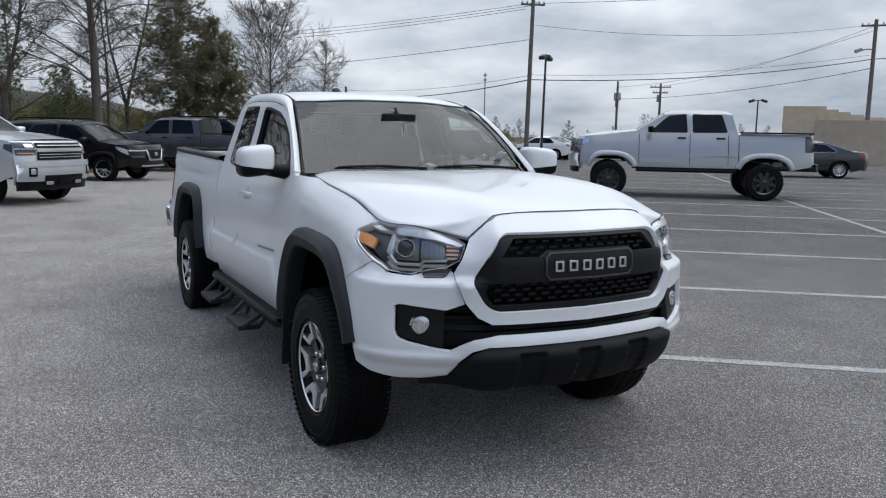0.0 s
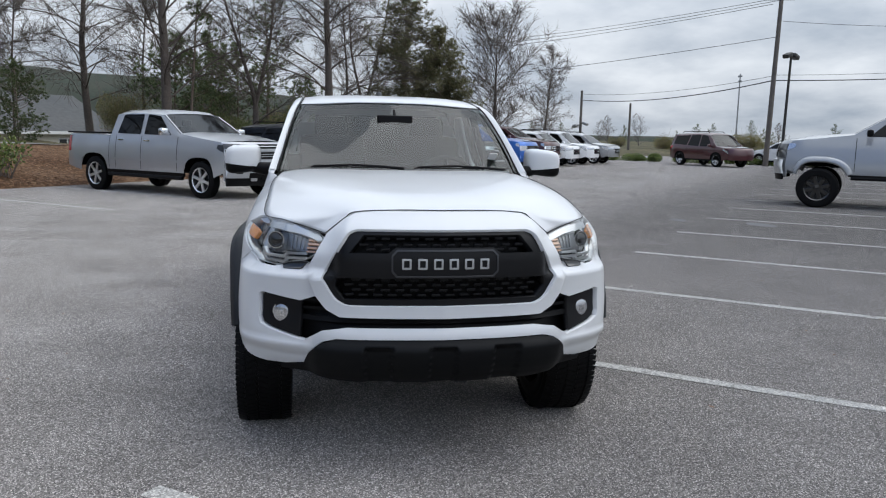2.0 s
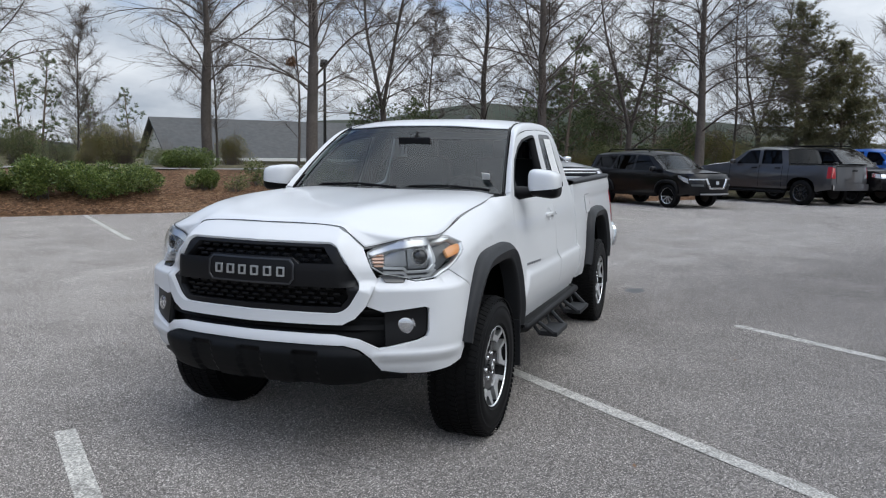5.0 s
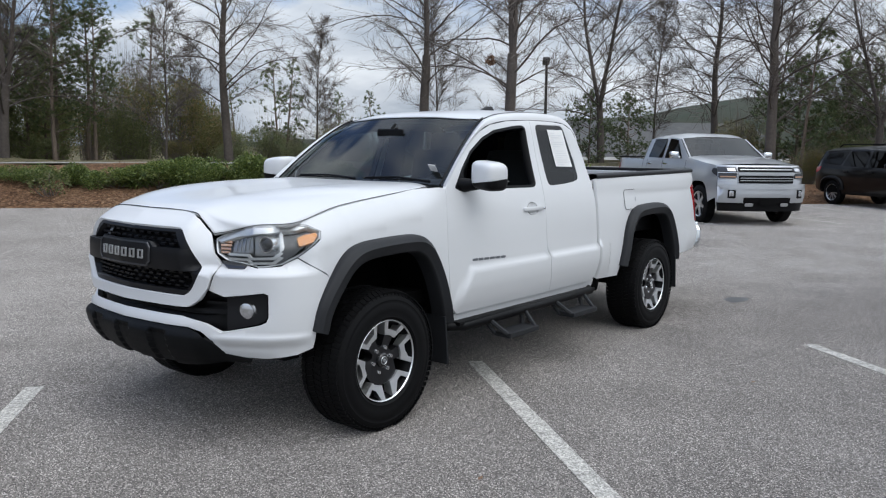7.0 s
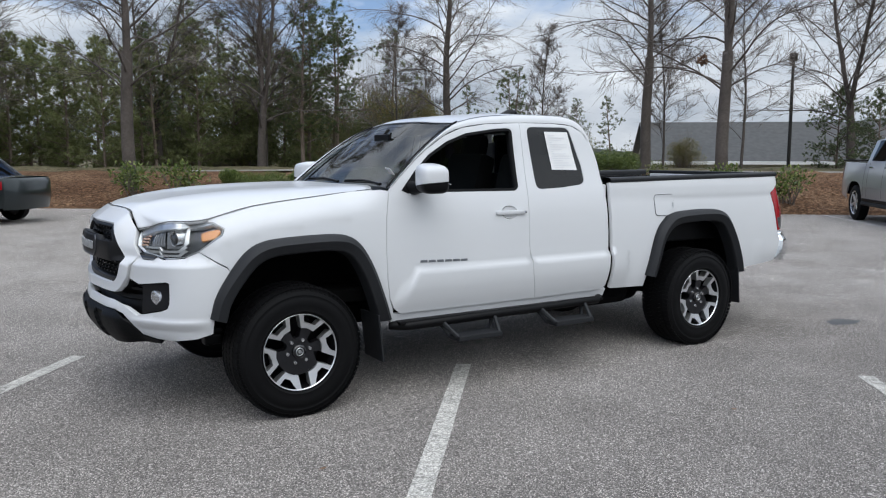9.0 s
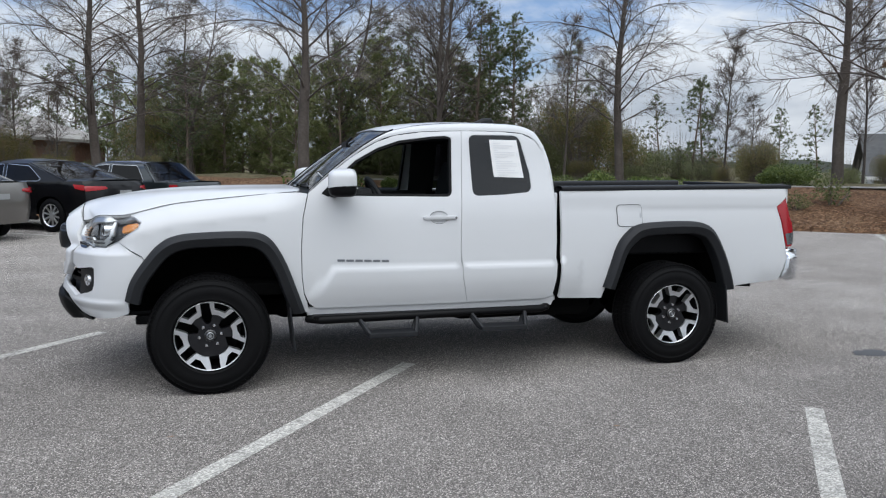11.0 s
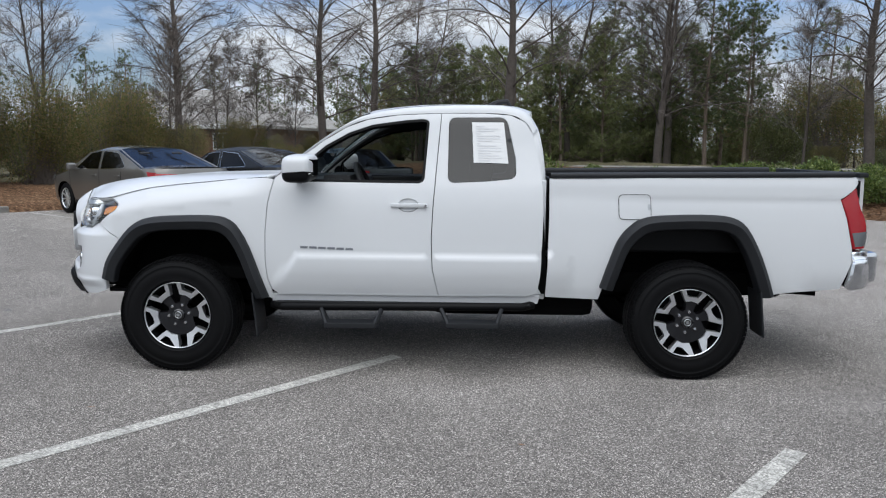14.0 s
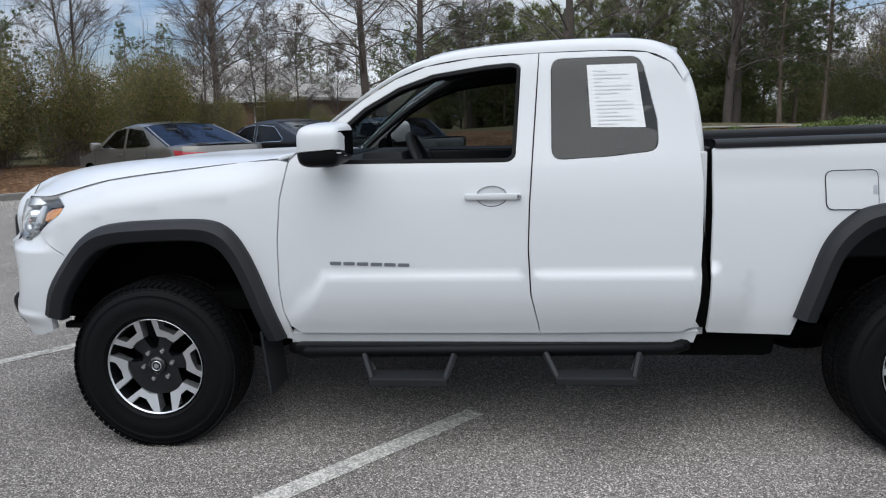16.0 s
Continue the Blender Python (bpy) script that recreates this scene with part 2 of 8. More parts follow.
def patch(name, rows, mat, parent, nu=24, nv=24, label="", flip=False, mirror=False, thick=0.0):
    """A smooth skin through rows of points; mirror joins its reflection over y = 0."""
    grid = np.swapaxes(crom(np.swapaxes(crom(rows, np.linspace(0, 1, nu)), 0, 1), np.linspace(0, 1, nv)), 0, 1)
    vs, fs = [Vector(p) for p in grid.reshape(-1, 3)], []
    for i in range(nu - 1):
        for j in range(nv - 1):
            q = (i * nv + j, i * nv + j + 1, (i + 1) * nv + j + 1, (i + 1) * nv + j)
            fs.append(q[::-1] if flip else q)
    if mirror:
        n, at = len(vs), {}
        for k in range(n):
            if abs(vs[k].y) < 1e-5:
                at[k] = k
            else:
                at[k] = len(vs)
                vs.append(Vector((vs[k].x, -vs[k].y, vs[k].z)))
        fs += [tuple(at[k] for k in q[::-1]) for q in fs]
    ob = mesh_ob(name, vs, fs, mat, parent, label)
    if thick:
        mod = ob.modifiers.new("thickness", "SOLIDIFY")
        mod.thickness, mod.offset = thick, -1
    return ob


def dense(poly, step):
    out = []
    for (a, b), (c, d) in zip(poly, poly[1:] + poly[:1]):
        n = max(1, int(math.hypot(c - a, d - b) / step + 0.5))
        out += [(a + (c - a) * k / n, b + (d - b) * k / n) for k in range(n)]
    return out


def fillet(poly, r):
    """Rounds the corners of a polygon, by r at most."""
    out, n = [], len(poly)
    for i in range(n):
        p, q, s = Vector(poly[i - 1]), Vector(poly[i]), Vector(poly[(i + 1) % n])
        a, b = min(r, (p - q).length * 0.45), min(r, (s - q).length * 0.45)
        a = b = min(a, b)
        u, v = q + (p - q).normalized() * a, q + (s - q).normalized() * b
        if (q - p).normalized().dot((s - q).normalized()) > 0.97:
            out.append(tuple(q))
            continue
        out += [tuple((1 - t) ** 2 * u + 2 * t * (1 - t) * q + t * t * v) for t in (0, 0.25, 0.5, 0.75, 1)]
    return out


def area2(poly):
    return sum(a[0] * b[1] - b[0] * a[1] for a, b in zip(poly, poly[1:] + poly[:1]))


def inset(poly, d):
    poly = poly if area2(poly) > 0 else poly[::-1]
    out, n = [], len(poly)
    for i in range(n):
        p, q, s = Vector(poly[i - 1]), Vector(poly[i]), Vector(poly[(i + 1) % n])
        n1, n2 = Vector((-(q - p).y, (q - p).x)), Vector((-(s - q).y, (s - q).x))
        m = n1.normalized() + n2.normalized() if n1.length > 1e-9 and n2.length > 1e-9 else n1 + n2
        out.append(tuple(q + m.normalized() * d if m.length > 1e-9 else q))
    return out


def inside(pts, poly):
    x, y = pts[:, 0], pts[:, 1]
    c = np.zeros(len(pts), bool)
    for (a, b), (d, e) in zip(poly, poly[1:] + poly[:1]):
        if b != e:
            c ^= ((b > y) != (e > y)) & (x < (d - a) * (y - b) / (e - b) + a)
    return c


def edge_distance(pts, poly):
    best = np.full(len(pts), 9.0)
    for a, b in zip(poly, poly[1:] + poly[:1]):
        a, b = np.array(a), np.array(b)
        d = b - a
        t = np.clip(((pts - a) @ d) / max(d @ d, 1e-12), 0, 1)
        best = np.minimum(best, np.hypot(*(pts - a - t[:, None] * d).T))
    return best


def panel(name, outline, fn, mat, parent, holes=(), step=0.05, thick=0.018, gap=0.003, label="", sides=(1,), round_by=0.0):
    """Sheet metal: the flat outline, with holes, laid on the surface fn(a, b), with edges turned in. sides: 1 left, -1 its reflection."""
    from mathutils.geometry import delaunay_2d_cdt
    outline = inset(fillet(outline, round_by) if round_by else outline, gap)
    loops = [dense(outline, step)] + [dense(inset(h, -gap) if gap else h, step) for h in holes]
    pts = np.array([p for lo in loops for p in lo])
    (a0, b0), (a1, b1) = pts.min(0), pts.max(0)
    gx, gy = np.meshgrid(np.arange(a0, a1, step), np.arange(b0, b1, step * 0.8))
    grid = np.stack([(gx + (np.arange(gx.shape[0]) % 2)[:, None] * step / 2).ravel(), gy.ravel()], 1)
    ok = inside(grid, loops[0])
    for lo in loops:
        ok &= edge_distance(grid, lo) > step * 0.45
    for lo in loops[1:]:
        ok &= ~inside(grid, lo)
    edges, base = [], 0
    for lo in loops:
        edges += [(base + i, base + (i + 1) % len(lo)) for i in range(len(lo))]
        base += len(lo)
    flat = [Vector(p) for p in pts] + [Vector(p) for p in grid[ok]]
    co, ed, tri, *_ = delaunay_2d_cdt(flat, edges, [], 0, 1e-5)
    cen = np.array([[sum(co[i].x for i in t) / 3, sum(co[i].y for i in t) / 3] for t in tri])
    keep = inside(cen, loops[0])
    for lo in loops[1:]:
        keep &= ~inside(cen, lo)
    tri = [tuple(t) for t, k in zip(tri, keep) if k]
    e = 1e-3
    pos, nor = [], []
    for c in co:
        p = Vector(fn(c.x, c.y))
        n = (Vector(fn(c.x + e, c.y)) - Vector(fn(c.x - e, c.y))).cross(Vector(fn(c.x, c.y + e)) - Vector(fn(c.x, c.y - e)))
        pos.append(p), nor.append(n.normalized())
    count = {}
    for t in tri:
        for i in range(3):
            a, b = t[i], t[(i + 1) % 3]
            count[(a, b)] = count.get((a, b), 0) + 1
    rim = [k for k in count if (k[1], k[0]) not in count]
    verts, faces, normals = list(pos), list(tri), [nor[i] for t in tri for i in t]
    if thick:
        low, base = {}, len(verts)
        for a, b in rim:
            for i in (a, b):
                if i not in low:
                    low[i] = len(verts)
                    verts.append(pos[i] - nor[i] * thick)
            out = (pos[b] - pos[a]).cross(nor[a]).normalized()
            faces.append((b, a, low[a], low[b]))
            normals += [(nor[b] + out * 0.9).normalized(), (nor[a] + out * 0.9).normalized(), out, out]
    made = []
    for side in sides:
        if side > 0:
            v, f, n = verts, faces, normals
        else:
            v = [Vector((p.x, -p.y, p.z)) for p in verts]
            f, n, k = [], [], 0
            for q in faces:
                f.append(tuple(q[::-1]))
                n += [Vector((m.x, -m.y, m.z)) for m in normals[k : k + len(q)][::-1]]
                k += len(q)
        made.append(mesh_ob(name, v, f, mat, parent, label, True, n))
    return made

# ---- the lot: u runs along the parking rows, n across them ----
U, N = Vector((-0.785, 0.62, 0)).normalized(), Vector((0.62, 0.785, 0)).normalized()
AN = math.atan2(N.y, N.x)


def lot(u, n, z=0.0):
    return U * u + N * n + Vector((0, 0, z))


def ground_mix(name, stops, scale, bump_scale, bump, rough=0.9, speck=None, big=0.35, lot_tone=None):
    """Ground cover: fine grains over broad stains, in world metres."""
    m = bpy.data.materials.new(name)
    m.use_nodes = True
    nodes, links = m.node_tree.nodes, m.node_tree.links
    b, tc = nodes["Principled BSDF"], nodes.new("ShaderNodeTexCoord")
    b.inputs["Roughness"].default_value, b.inputs["Specular IOR Level"].default_value = rough, 0.12
    fine, large, grit = (nodes.new("ShaderNodeTexNoise") for _ in range(3))
    for n, s, d in ((fine, scale, 8), (large, big, 6), (grit, bump_scale, 4)):
        n.inputs["Scale"].default_value, n.inputs["Detail"].default_value = s, d
        links.new(tc.outputs["Object"], n.inputs["Vector"])
    ramp = nodes.new("ShaderNodeValToRGB")
    while len(ramp.color_ramp.elements) < len(stops):
        ramp.color_ramp.elements.new(0.5)
    for e, (at, c) in zip(ramp.color_ramp.elements, stops):
        e.position, e.color = at, (*c, 1)
    mixf = nodes.new("ShaderNodeMath")
    mixf.operation = "MULTIPLY_ADD"
    mixf.inputs[1].default_value = 0.55
    half = nodes.new("ShaderNodeMath")
    half.operation, half.inputs[1].default_value = "MULTIPLY", 0.45
    links.new(large.outputs[0], half.inputs[0])
    links.new(fine.outputs[0], mixf.inputs[0])
    links.new(half.outputs[0], mixf.inputs[2])
    links.new(mixf.outputs[0], ramp.inputs[0])
    colour = ramp.outputs[0]
    b.inputs["Diffuse Roughness"].default_value = 1.0
    if lot_tone:
        # a paler tone gives way to a darker one along the lot
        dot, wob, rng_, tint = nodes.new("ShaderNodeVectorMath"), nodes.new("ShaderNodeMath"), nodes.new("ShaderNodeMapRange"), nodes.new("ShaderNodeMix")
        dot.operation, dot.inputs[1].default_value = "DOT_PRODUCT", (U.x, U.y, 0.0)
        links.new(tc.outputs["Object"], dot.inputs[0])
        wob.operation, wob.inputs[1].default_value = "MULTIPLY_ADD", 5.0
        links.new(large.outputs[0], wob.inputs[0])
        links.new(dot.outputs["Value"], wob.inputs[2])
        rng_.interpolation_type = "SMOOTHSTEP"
        for i, value in enumerate(lot_tone, 1):
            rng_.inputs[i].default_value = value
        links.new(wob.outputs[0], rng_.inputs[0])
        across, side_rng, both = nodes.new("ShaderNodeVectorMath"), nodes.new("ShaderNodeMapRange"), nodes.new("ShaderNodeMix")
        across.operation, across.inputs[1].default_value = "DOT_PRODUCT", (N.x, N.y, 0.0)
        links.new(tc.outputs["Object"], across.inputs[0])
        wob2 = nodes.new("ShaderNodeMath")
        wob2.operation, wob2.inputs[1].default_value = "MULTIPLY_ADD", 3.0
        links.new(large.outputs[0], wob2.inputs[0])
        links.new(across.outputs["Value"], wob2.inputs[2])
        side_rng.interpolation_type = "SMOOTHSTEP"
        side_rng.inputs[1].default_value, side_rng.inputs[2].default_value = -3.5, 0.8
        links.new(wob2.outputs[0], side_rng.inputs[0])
        both.inputs[2].default_value = lot_tone[2] * 1.27
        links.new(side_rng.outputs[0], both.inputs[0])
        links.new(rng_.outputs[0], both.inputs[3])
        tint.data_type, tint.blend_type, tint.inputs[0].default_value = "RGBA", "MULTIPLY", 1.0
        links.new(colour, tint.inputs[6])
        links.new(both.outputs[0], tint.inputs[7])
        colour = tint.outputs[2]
    if speck:
        vo = nodes.new("ShaderNodeTexVoronoi")
        vo.inputs["Scale"].default_value = speck[0]
        links.new(tc.outputs["Object"], vo.inputs["Vector"])
        sep = nodes.new("ShaderNodeSeparateColor")
        links.new(vo.outputs["Color"], sep.inputs[0])
        rs = nodes.new("ShaderNodeValToRGB")
        while len(rs.color_ramp.elements) < 4:
            rs.color_ramp.elements.new(0.5)
        for e, (at, k) in zip(rs.color_ramp.elements, ((0.0, speck[1]), (0.5, 0.4 * speck[1] + 0.55), (0.84, 1.08), (1.0, speck[2]))):
            e.position, e.color = at, (k, k, k, 1)
        links.new(sep.outputs[0], rs.inputs[0])
        mx = nodes.new("ShaderNodeMix")
        mx.data_type, mx.blend_type = "RGBA", "MULTIPLY"
        mx.inputs[0].default_value = 1.0
        links.new(colour, mx.inputs[6])
        links.new(rs.outputs[0], mx.inputs[7])
        colour = mx.outputs[2]
    links.new(colour, b.inputs["Base Color"])
    bp = nodes.new("ShaderNodeBump")
    bp.inputs["Strength"].default_value, bp.inputs["Distance"].default_value = 0.7, bump
    links.new(grit.outputs[0], bp.inputs["Height"])
    links.new(bp.outputs[0], b.inputs["Normal"])
    return m


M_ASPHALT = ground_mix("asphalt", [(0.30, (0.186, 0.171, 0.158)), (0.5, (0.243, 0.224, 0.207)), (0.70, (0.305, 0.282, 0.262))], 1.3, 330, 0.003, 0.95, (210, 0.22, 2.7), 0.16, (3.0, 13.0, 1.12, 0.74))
M_MULCH = ground_mix("pine_straw", [(0.32, (0.075, 0.040, 0.022)), (0.5, (0.19, 0.108, 0.062)), (0.68, (0.32, 0.205, 0.122))], 9, 40, 0.03, 0.95, (22, 0.5, 1.5), 0.6)
M_EARTH = ground_mix("dry_grass", [(0.32, (0.06, 0.055, 0.03)), (0.5, (0.13, 0.115, 0.065)), (0.68, (0.22, 0.19, 0.12))], 3, 30, 0.03, 0.95, (14, 0.6, 1.4), 0.12)
M_LINE = ground_mix("worn_line_paint", [(0.30, (0.18, 0.17, 0.155)), (0.42, (0.46, 0.445, 0.41)), (0.58, (0.60, 0.58, 0.535))], 16, 160, 0.003, 0.8, (130, 0.45, 1.2), 2.2)
M_CONCRETE = ground_mix("concrete", [(0.3, (0.23, 0.215, 0.195)), (0.7, (0.34, 0.325, 0.30))], 8, 120, 0.004, 0.85, (60, 0.85, 1.1), 1.0)

EDGE_N, EDGE_U = -15.6, -13.6


def rise(u, n):
    """Height of the ground: banks beside the lot, falling away beyond."""
    d = max(EDGE_N - n, 0.0)
    h = float(np.interp(d, (0, 0.3, 2.2, 5.0, 9.0, 20.0, 45.0, 90, 300), (0.0, 0.10, 0.52, 0.90, 1.0, 0.5, -1.2, -2.0, 2.0)))
    h *= float(np.interp(u, (14, 20), (1.0, 0.35)))
    e = max(EDGE_U - u, 0.0)
    h2 = float(np.interp(e, (0, 0.3, 3, 20, 80), (0.0, 0.12, 0.5, 0.6, 0.5)))
    wob = 0.10 * noise.noise((u * 0.35, n * 0.35, 0)) + 0.04 * noise.noise((u * 1.3, n * 1.3, 4))
    if d <= 0 and e <= 0 and u < 64 and n < 62:
        return -0.06
    return max(h, h2) + (wob if max(d, e) > 0.3 else 0.0) * min(1.0, max(d, e) / 2 if max(d, e) > 0 else 1.0)


us = np.unique(np.concatenate([np.linspace(-700, -60, 12), np.linspace(-60, -16, 24), np.linspace(-16, 30, 93), np.linspace(30, 64, 20), np.linspace(64.01, 700, 14), [EDGE_U, EDGE_U - 0.3]]))
ns = np.unique(np.concatenate([np.linspace(-700, -70, 12), np.linspace(-70, -26, 24), np.linspace(-26, EDGE_N, 30), [EDGE_N + 0.01], np.linspace(-15, 62, 20), np.linspace(62.01, 700, 12)]))
gv = [lot(u, n, rise(u, n)) for u in us for n in ns]
k = len(ns)
gf = [(i * k + j, i * k + j + 1, (i + 1) * k + j + 1, (i + 1) * k + j) for i in range(len(us) - 1) for j in range(k - 1)]
ground = mesh_ob("ground", gv, gf, M_EARTH)
tagged(ground, "bare earth and dry winter grass round the lot", "ground", kind="structure")
ground.data.materials.append(M_MULCH)
for poly in ground.data.polygons:
    c = poly.center
    cu, cn = c.dot(U), c.dot(N)
    if (EDGE_N - 6.0 < cn < EDGE_N + 0.2 and -18 < cu < 22) or (EDGE_U - 4.5 < cu < EDGE_U + 0.2 and -22 < cn < 12):
        poly.material_index = 1

# asphalt, gently cut along its edge
edge = [(EDGE_U - 0.05, EDGE_N)]
edge += [(u, EDGE_N + 0.05 * noise.noise((u * 0.9, 0, 7))) for u in np.arange(EDGE_U, 64, 0.5)]
edge += [(63, 61), (EDGE_U - 0.05, 61)]
bm = bmesh.new()
top = [bm.verts.new(lot(u, n, 0.0)) for u, n in edge]
low = [bm.verts.new(lot(u, n, -0.09)) for u, n in edge]
f = bm.faces.new(top)
for i in range(len(edge)):
    bm.faces.new((top[i], low[i], low[(i + 1) % len(edge)], top[(i + 1) % len(edge)]))
if f.normal.z < 0:
    bmesh.ops.reverse_faces(bm, faces=bm.faces)
bmesh.ops.recalc_face_normals(bm, faces=bm.faces)
bmesh.ops.triangulate(bm, faces=[f])
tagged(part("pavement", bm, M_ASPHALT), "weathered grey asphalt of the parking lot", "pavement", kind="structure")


def stripe(name, a, b, w=0.105):
    """A painted bay line from a to b, in lot metres, with slightly ragged edges."""
    a, b = Vector(a), Vector(b)
    d = (b - a).normalized()
    side, ln = Vector((-d.y, d.x)), (b - a).length
    n = max(4, int(ln / 0.25))
    vs, fs = [], []
    for i in range(n + 1):
        c = a + d * ln * i / n
        for s in (-1, 1):
            q = c + side * s * (w / 2 + 0.004 * noise.noise((c.x * 7, c.y * 7, s)))
            vs.append(lot(q.x, q.y, 0.004))
    for i in range(n):
        fs.append((2 * i, 2 * i + 1, 2 * i + 3, 2 * i + 2))
    ob = mesh_ob(name, vs, fs, M_LINE, smooth=False)
    if ob.data.polygons[0].normal.z < 0:
        ob.data.flip_normals()
    return tagged(ob, "worn white parking bay line painted on asphalt", "line", "parking bay lines", "structure")


BAYS = [(-1.455, -0.41), (1.325, -0.50), (3.975, -0.505), (6.62, -0.53), (9.27, -0.56), (11.95, -0.58), (14.65, -0.6)]
for i, (u, n) in enumerate(BAYS):
    stripe("bay_line", (u + 0.02, n), (u + 0.02, 5.36))
    if i > 2:
        stripe("bay_line", (u + 0.02, 5.36), (u + 0.02, 11.2))
for k in range(6):
    u = 17.35 + 2.7 * k
    stripe("bay_line", (u, -0.6), (u, 11.2))
stripe("centre_line", (-1.455, 5.36), (33, 5.36))
for k in range(-1, 16):
    u = 0.45 + 2.82 * k
    stripe("bay_line", (u, EDGE_N + 0.15), (u, -9.75))
for k in range(6):
    stripe("bay_line", (EDGE_U + 0.3, 1.6 - 2.8 * k), (-8.2, 1.6 - 2.8 * k))
# concrete kerb at the end of the lot
bm = bmesh.new()
for k in range(6):
    box(bm, lot(EDGE_U - 0.12, -2.2 + 3.0 * k, 0.03), (2.985, 0.16, 0.22), 0.025, Matrix.Rotation(AN, 4, "Z"))
tagged(part("kerb", bm, M_CONCRETE), "pale concrete kerb along the asphalt", "kerb", kind="structure")
# oil stains and cracks
M_STAIN = material("oil_stain", (0.045, 0.045, 0.047), 0.55, vary=0.6, scale=30, colour2=(0.12, 0.12, 0.12))
for x, y, r in ((-4.95, 1.0, 0.17), (-8.6, 7.4, 0.35), (-9.4, 6.2, 0.22), (3.0, 2.6, 0.03), (2.2, -0.9, 0.04), (0.6, 3.9, 0.035)):
    vs = [(x, y, 0.003)] + [(x + r * (1 + 0.4 * noise.noise((x + math.cos(a), y + math.sin(a), 3))) * math.cos(a), y + 0.6 * r * (1 + 0.4 * noise.noise((x + math.cos(a), y, math.sin(a)))) * math.sin(a), 0.003) for a in np.linspace(0, 2 * math.pi, 21)[:-1]]
    tagged(mesh_ob("oil_stain", vs, [(0, i + 1, (i + 1) % 20 + 1) for i in range(20)], M_STAIN, smooth=False), "dark oil stain on the asphalt", "stain", "oil stains", "structure")

# ---- the white pickup: x ahead from the front axle, y to its left ----
PLAN = [(0.916, 0.0), (0.905, 0.15), (0.885, 0.32), (0.855, 0.44), (0.80, 0.575), (0.725, 0.703), (0.63, 0.812), (0.50, 0.867), (0.32, 0.876), (0.0, 0.872), (-0.3, 0.864), (-0.6, 0.853), (-1.3, 0.852), (-2.0, 0.852), (-2.7, 0.851), (-3.4, 0.850), (-3.9, 0.846), (-4.15, 0.838), (-4.28, 0.818), (-4.345, 0.76), (-4.36, 0.6)]
_d = crom(PLAN, np.linspace(0, 1, 900))
_s = np.concatenate([[0], np.cumsum(np.hypot(*np.diff(_d, axis=0).T))])
_t = np.gradient(_d, _s, axis=0)
_t /= np.linalg.norm(_t, axis=1)[:, None]
_t[:, 0] *= np.clip(_s / 0.15, 0, 1)
_front = slice(0, int(np.argmax(_d[:, 1])))


def fx(x, z):
    return (float(np.interp(-x, -_d[:, 0], _s)), z)


def fy(y, z):
    s = float(np.interp(abs(y), _d[_front][:, 1], _s[_front]))
    return (s if y >= 0 else -s, z)


def full(half):
    """A closed outline over both halves of the nose from its left half, centre to centre."""
    return half + [(-s, z) for s, z in half[::-1] if s > 1e-6]


def ease(a, b, v):
    t = min(1.0, max(0.0, (v - a) / (b - a)))
    return t * t * (3 - 2 * t)


NOSE_Z = (0.38, 0.44, 0.50, 0.56, 0.62, 0.66, 0.72, 0.80, 0.90, 0.97, 1.02, 1.06, 1.10, 1.13, 1.17)
NOSE_D = (-0.13, -0.06, -0.02, -0.002, 0.0, -0.004, -0.014, -0.012, -0.002, -0.004, -0.016, -0.034, -0.066, -0.10, -0.15)
FLANK_Z = (0.40, 0.50, 0.56, 0.64, 0.72, 0.80, 0.90, 1.00, 1.08, 1.15, 1.20, 1.25, 1.34, 1.45, 1.60, 1.66, 1.70, 1.73)
FLANK_D = (-0.035, -0.016, -0.004, 0.0, -0.001, -0.006, -0.014, -0.024, -0.035, -0.050, -0.064, -0.082, -0.113, -0.148, -0.190, -0.212, -0.245, -0.29)
SEAM_X, SEAM_Z, SEAM_Y = (-0.6, -0.5, -0.2, 0.2, 0.47, 0.6), (1.25, 1.245, 1.215, 1.17, 1.105, 1.08), (0.69, 0.70, 0.735, 0.745, 0.748, 0.74)


def smooth_interp(z, zs, ds, w=0.018):
    return float(np.mean(np.interp((z - w, z - w / 2, z, z + w / 2, z + w), zs, ds)))


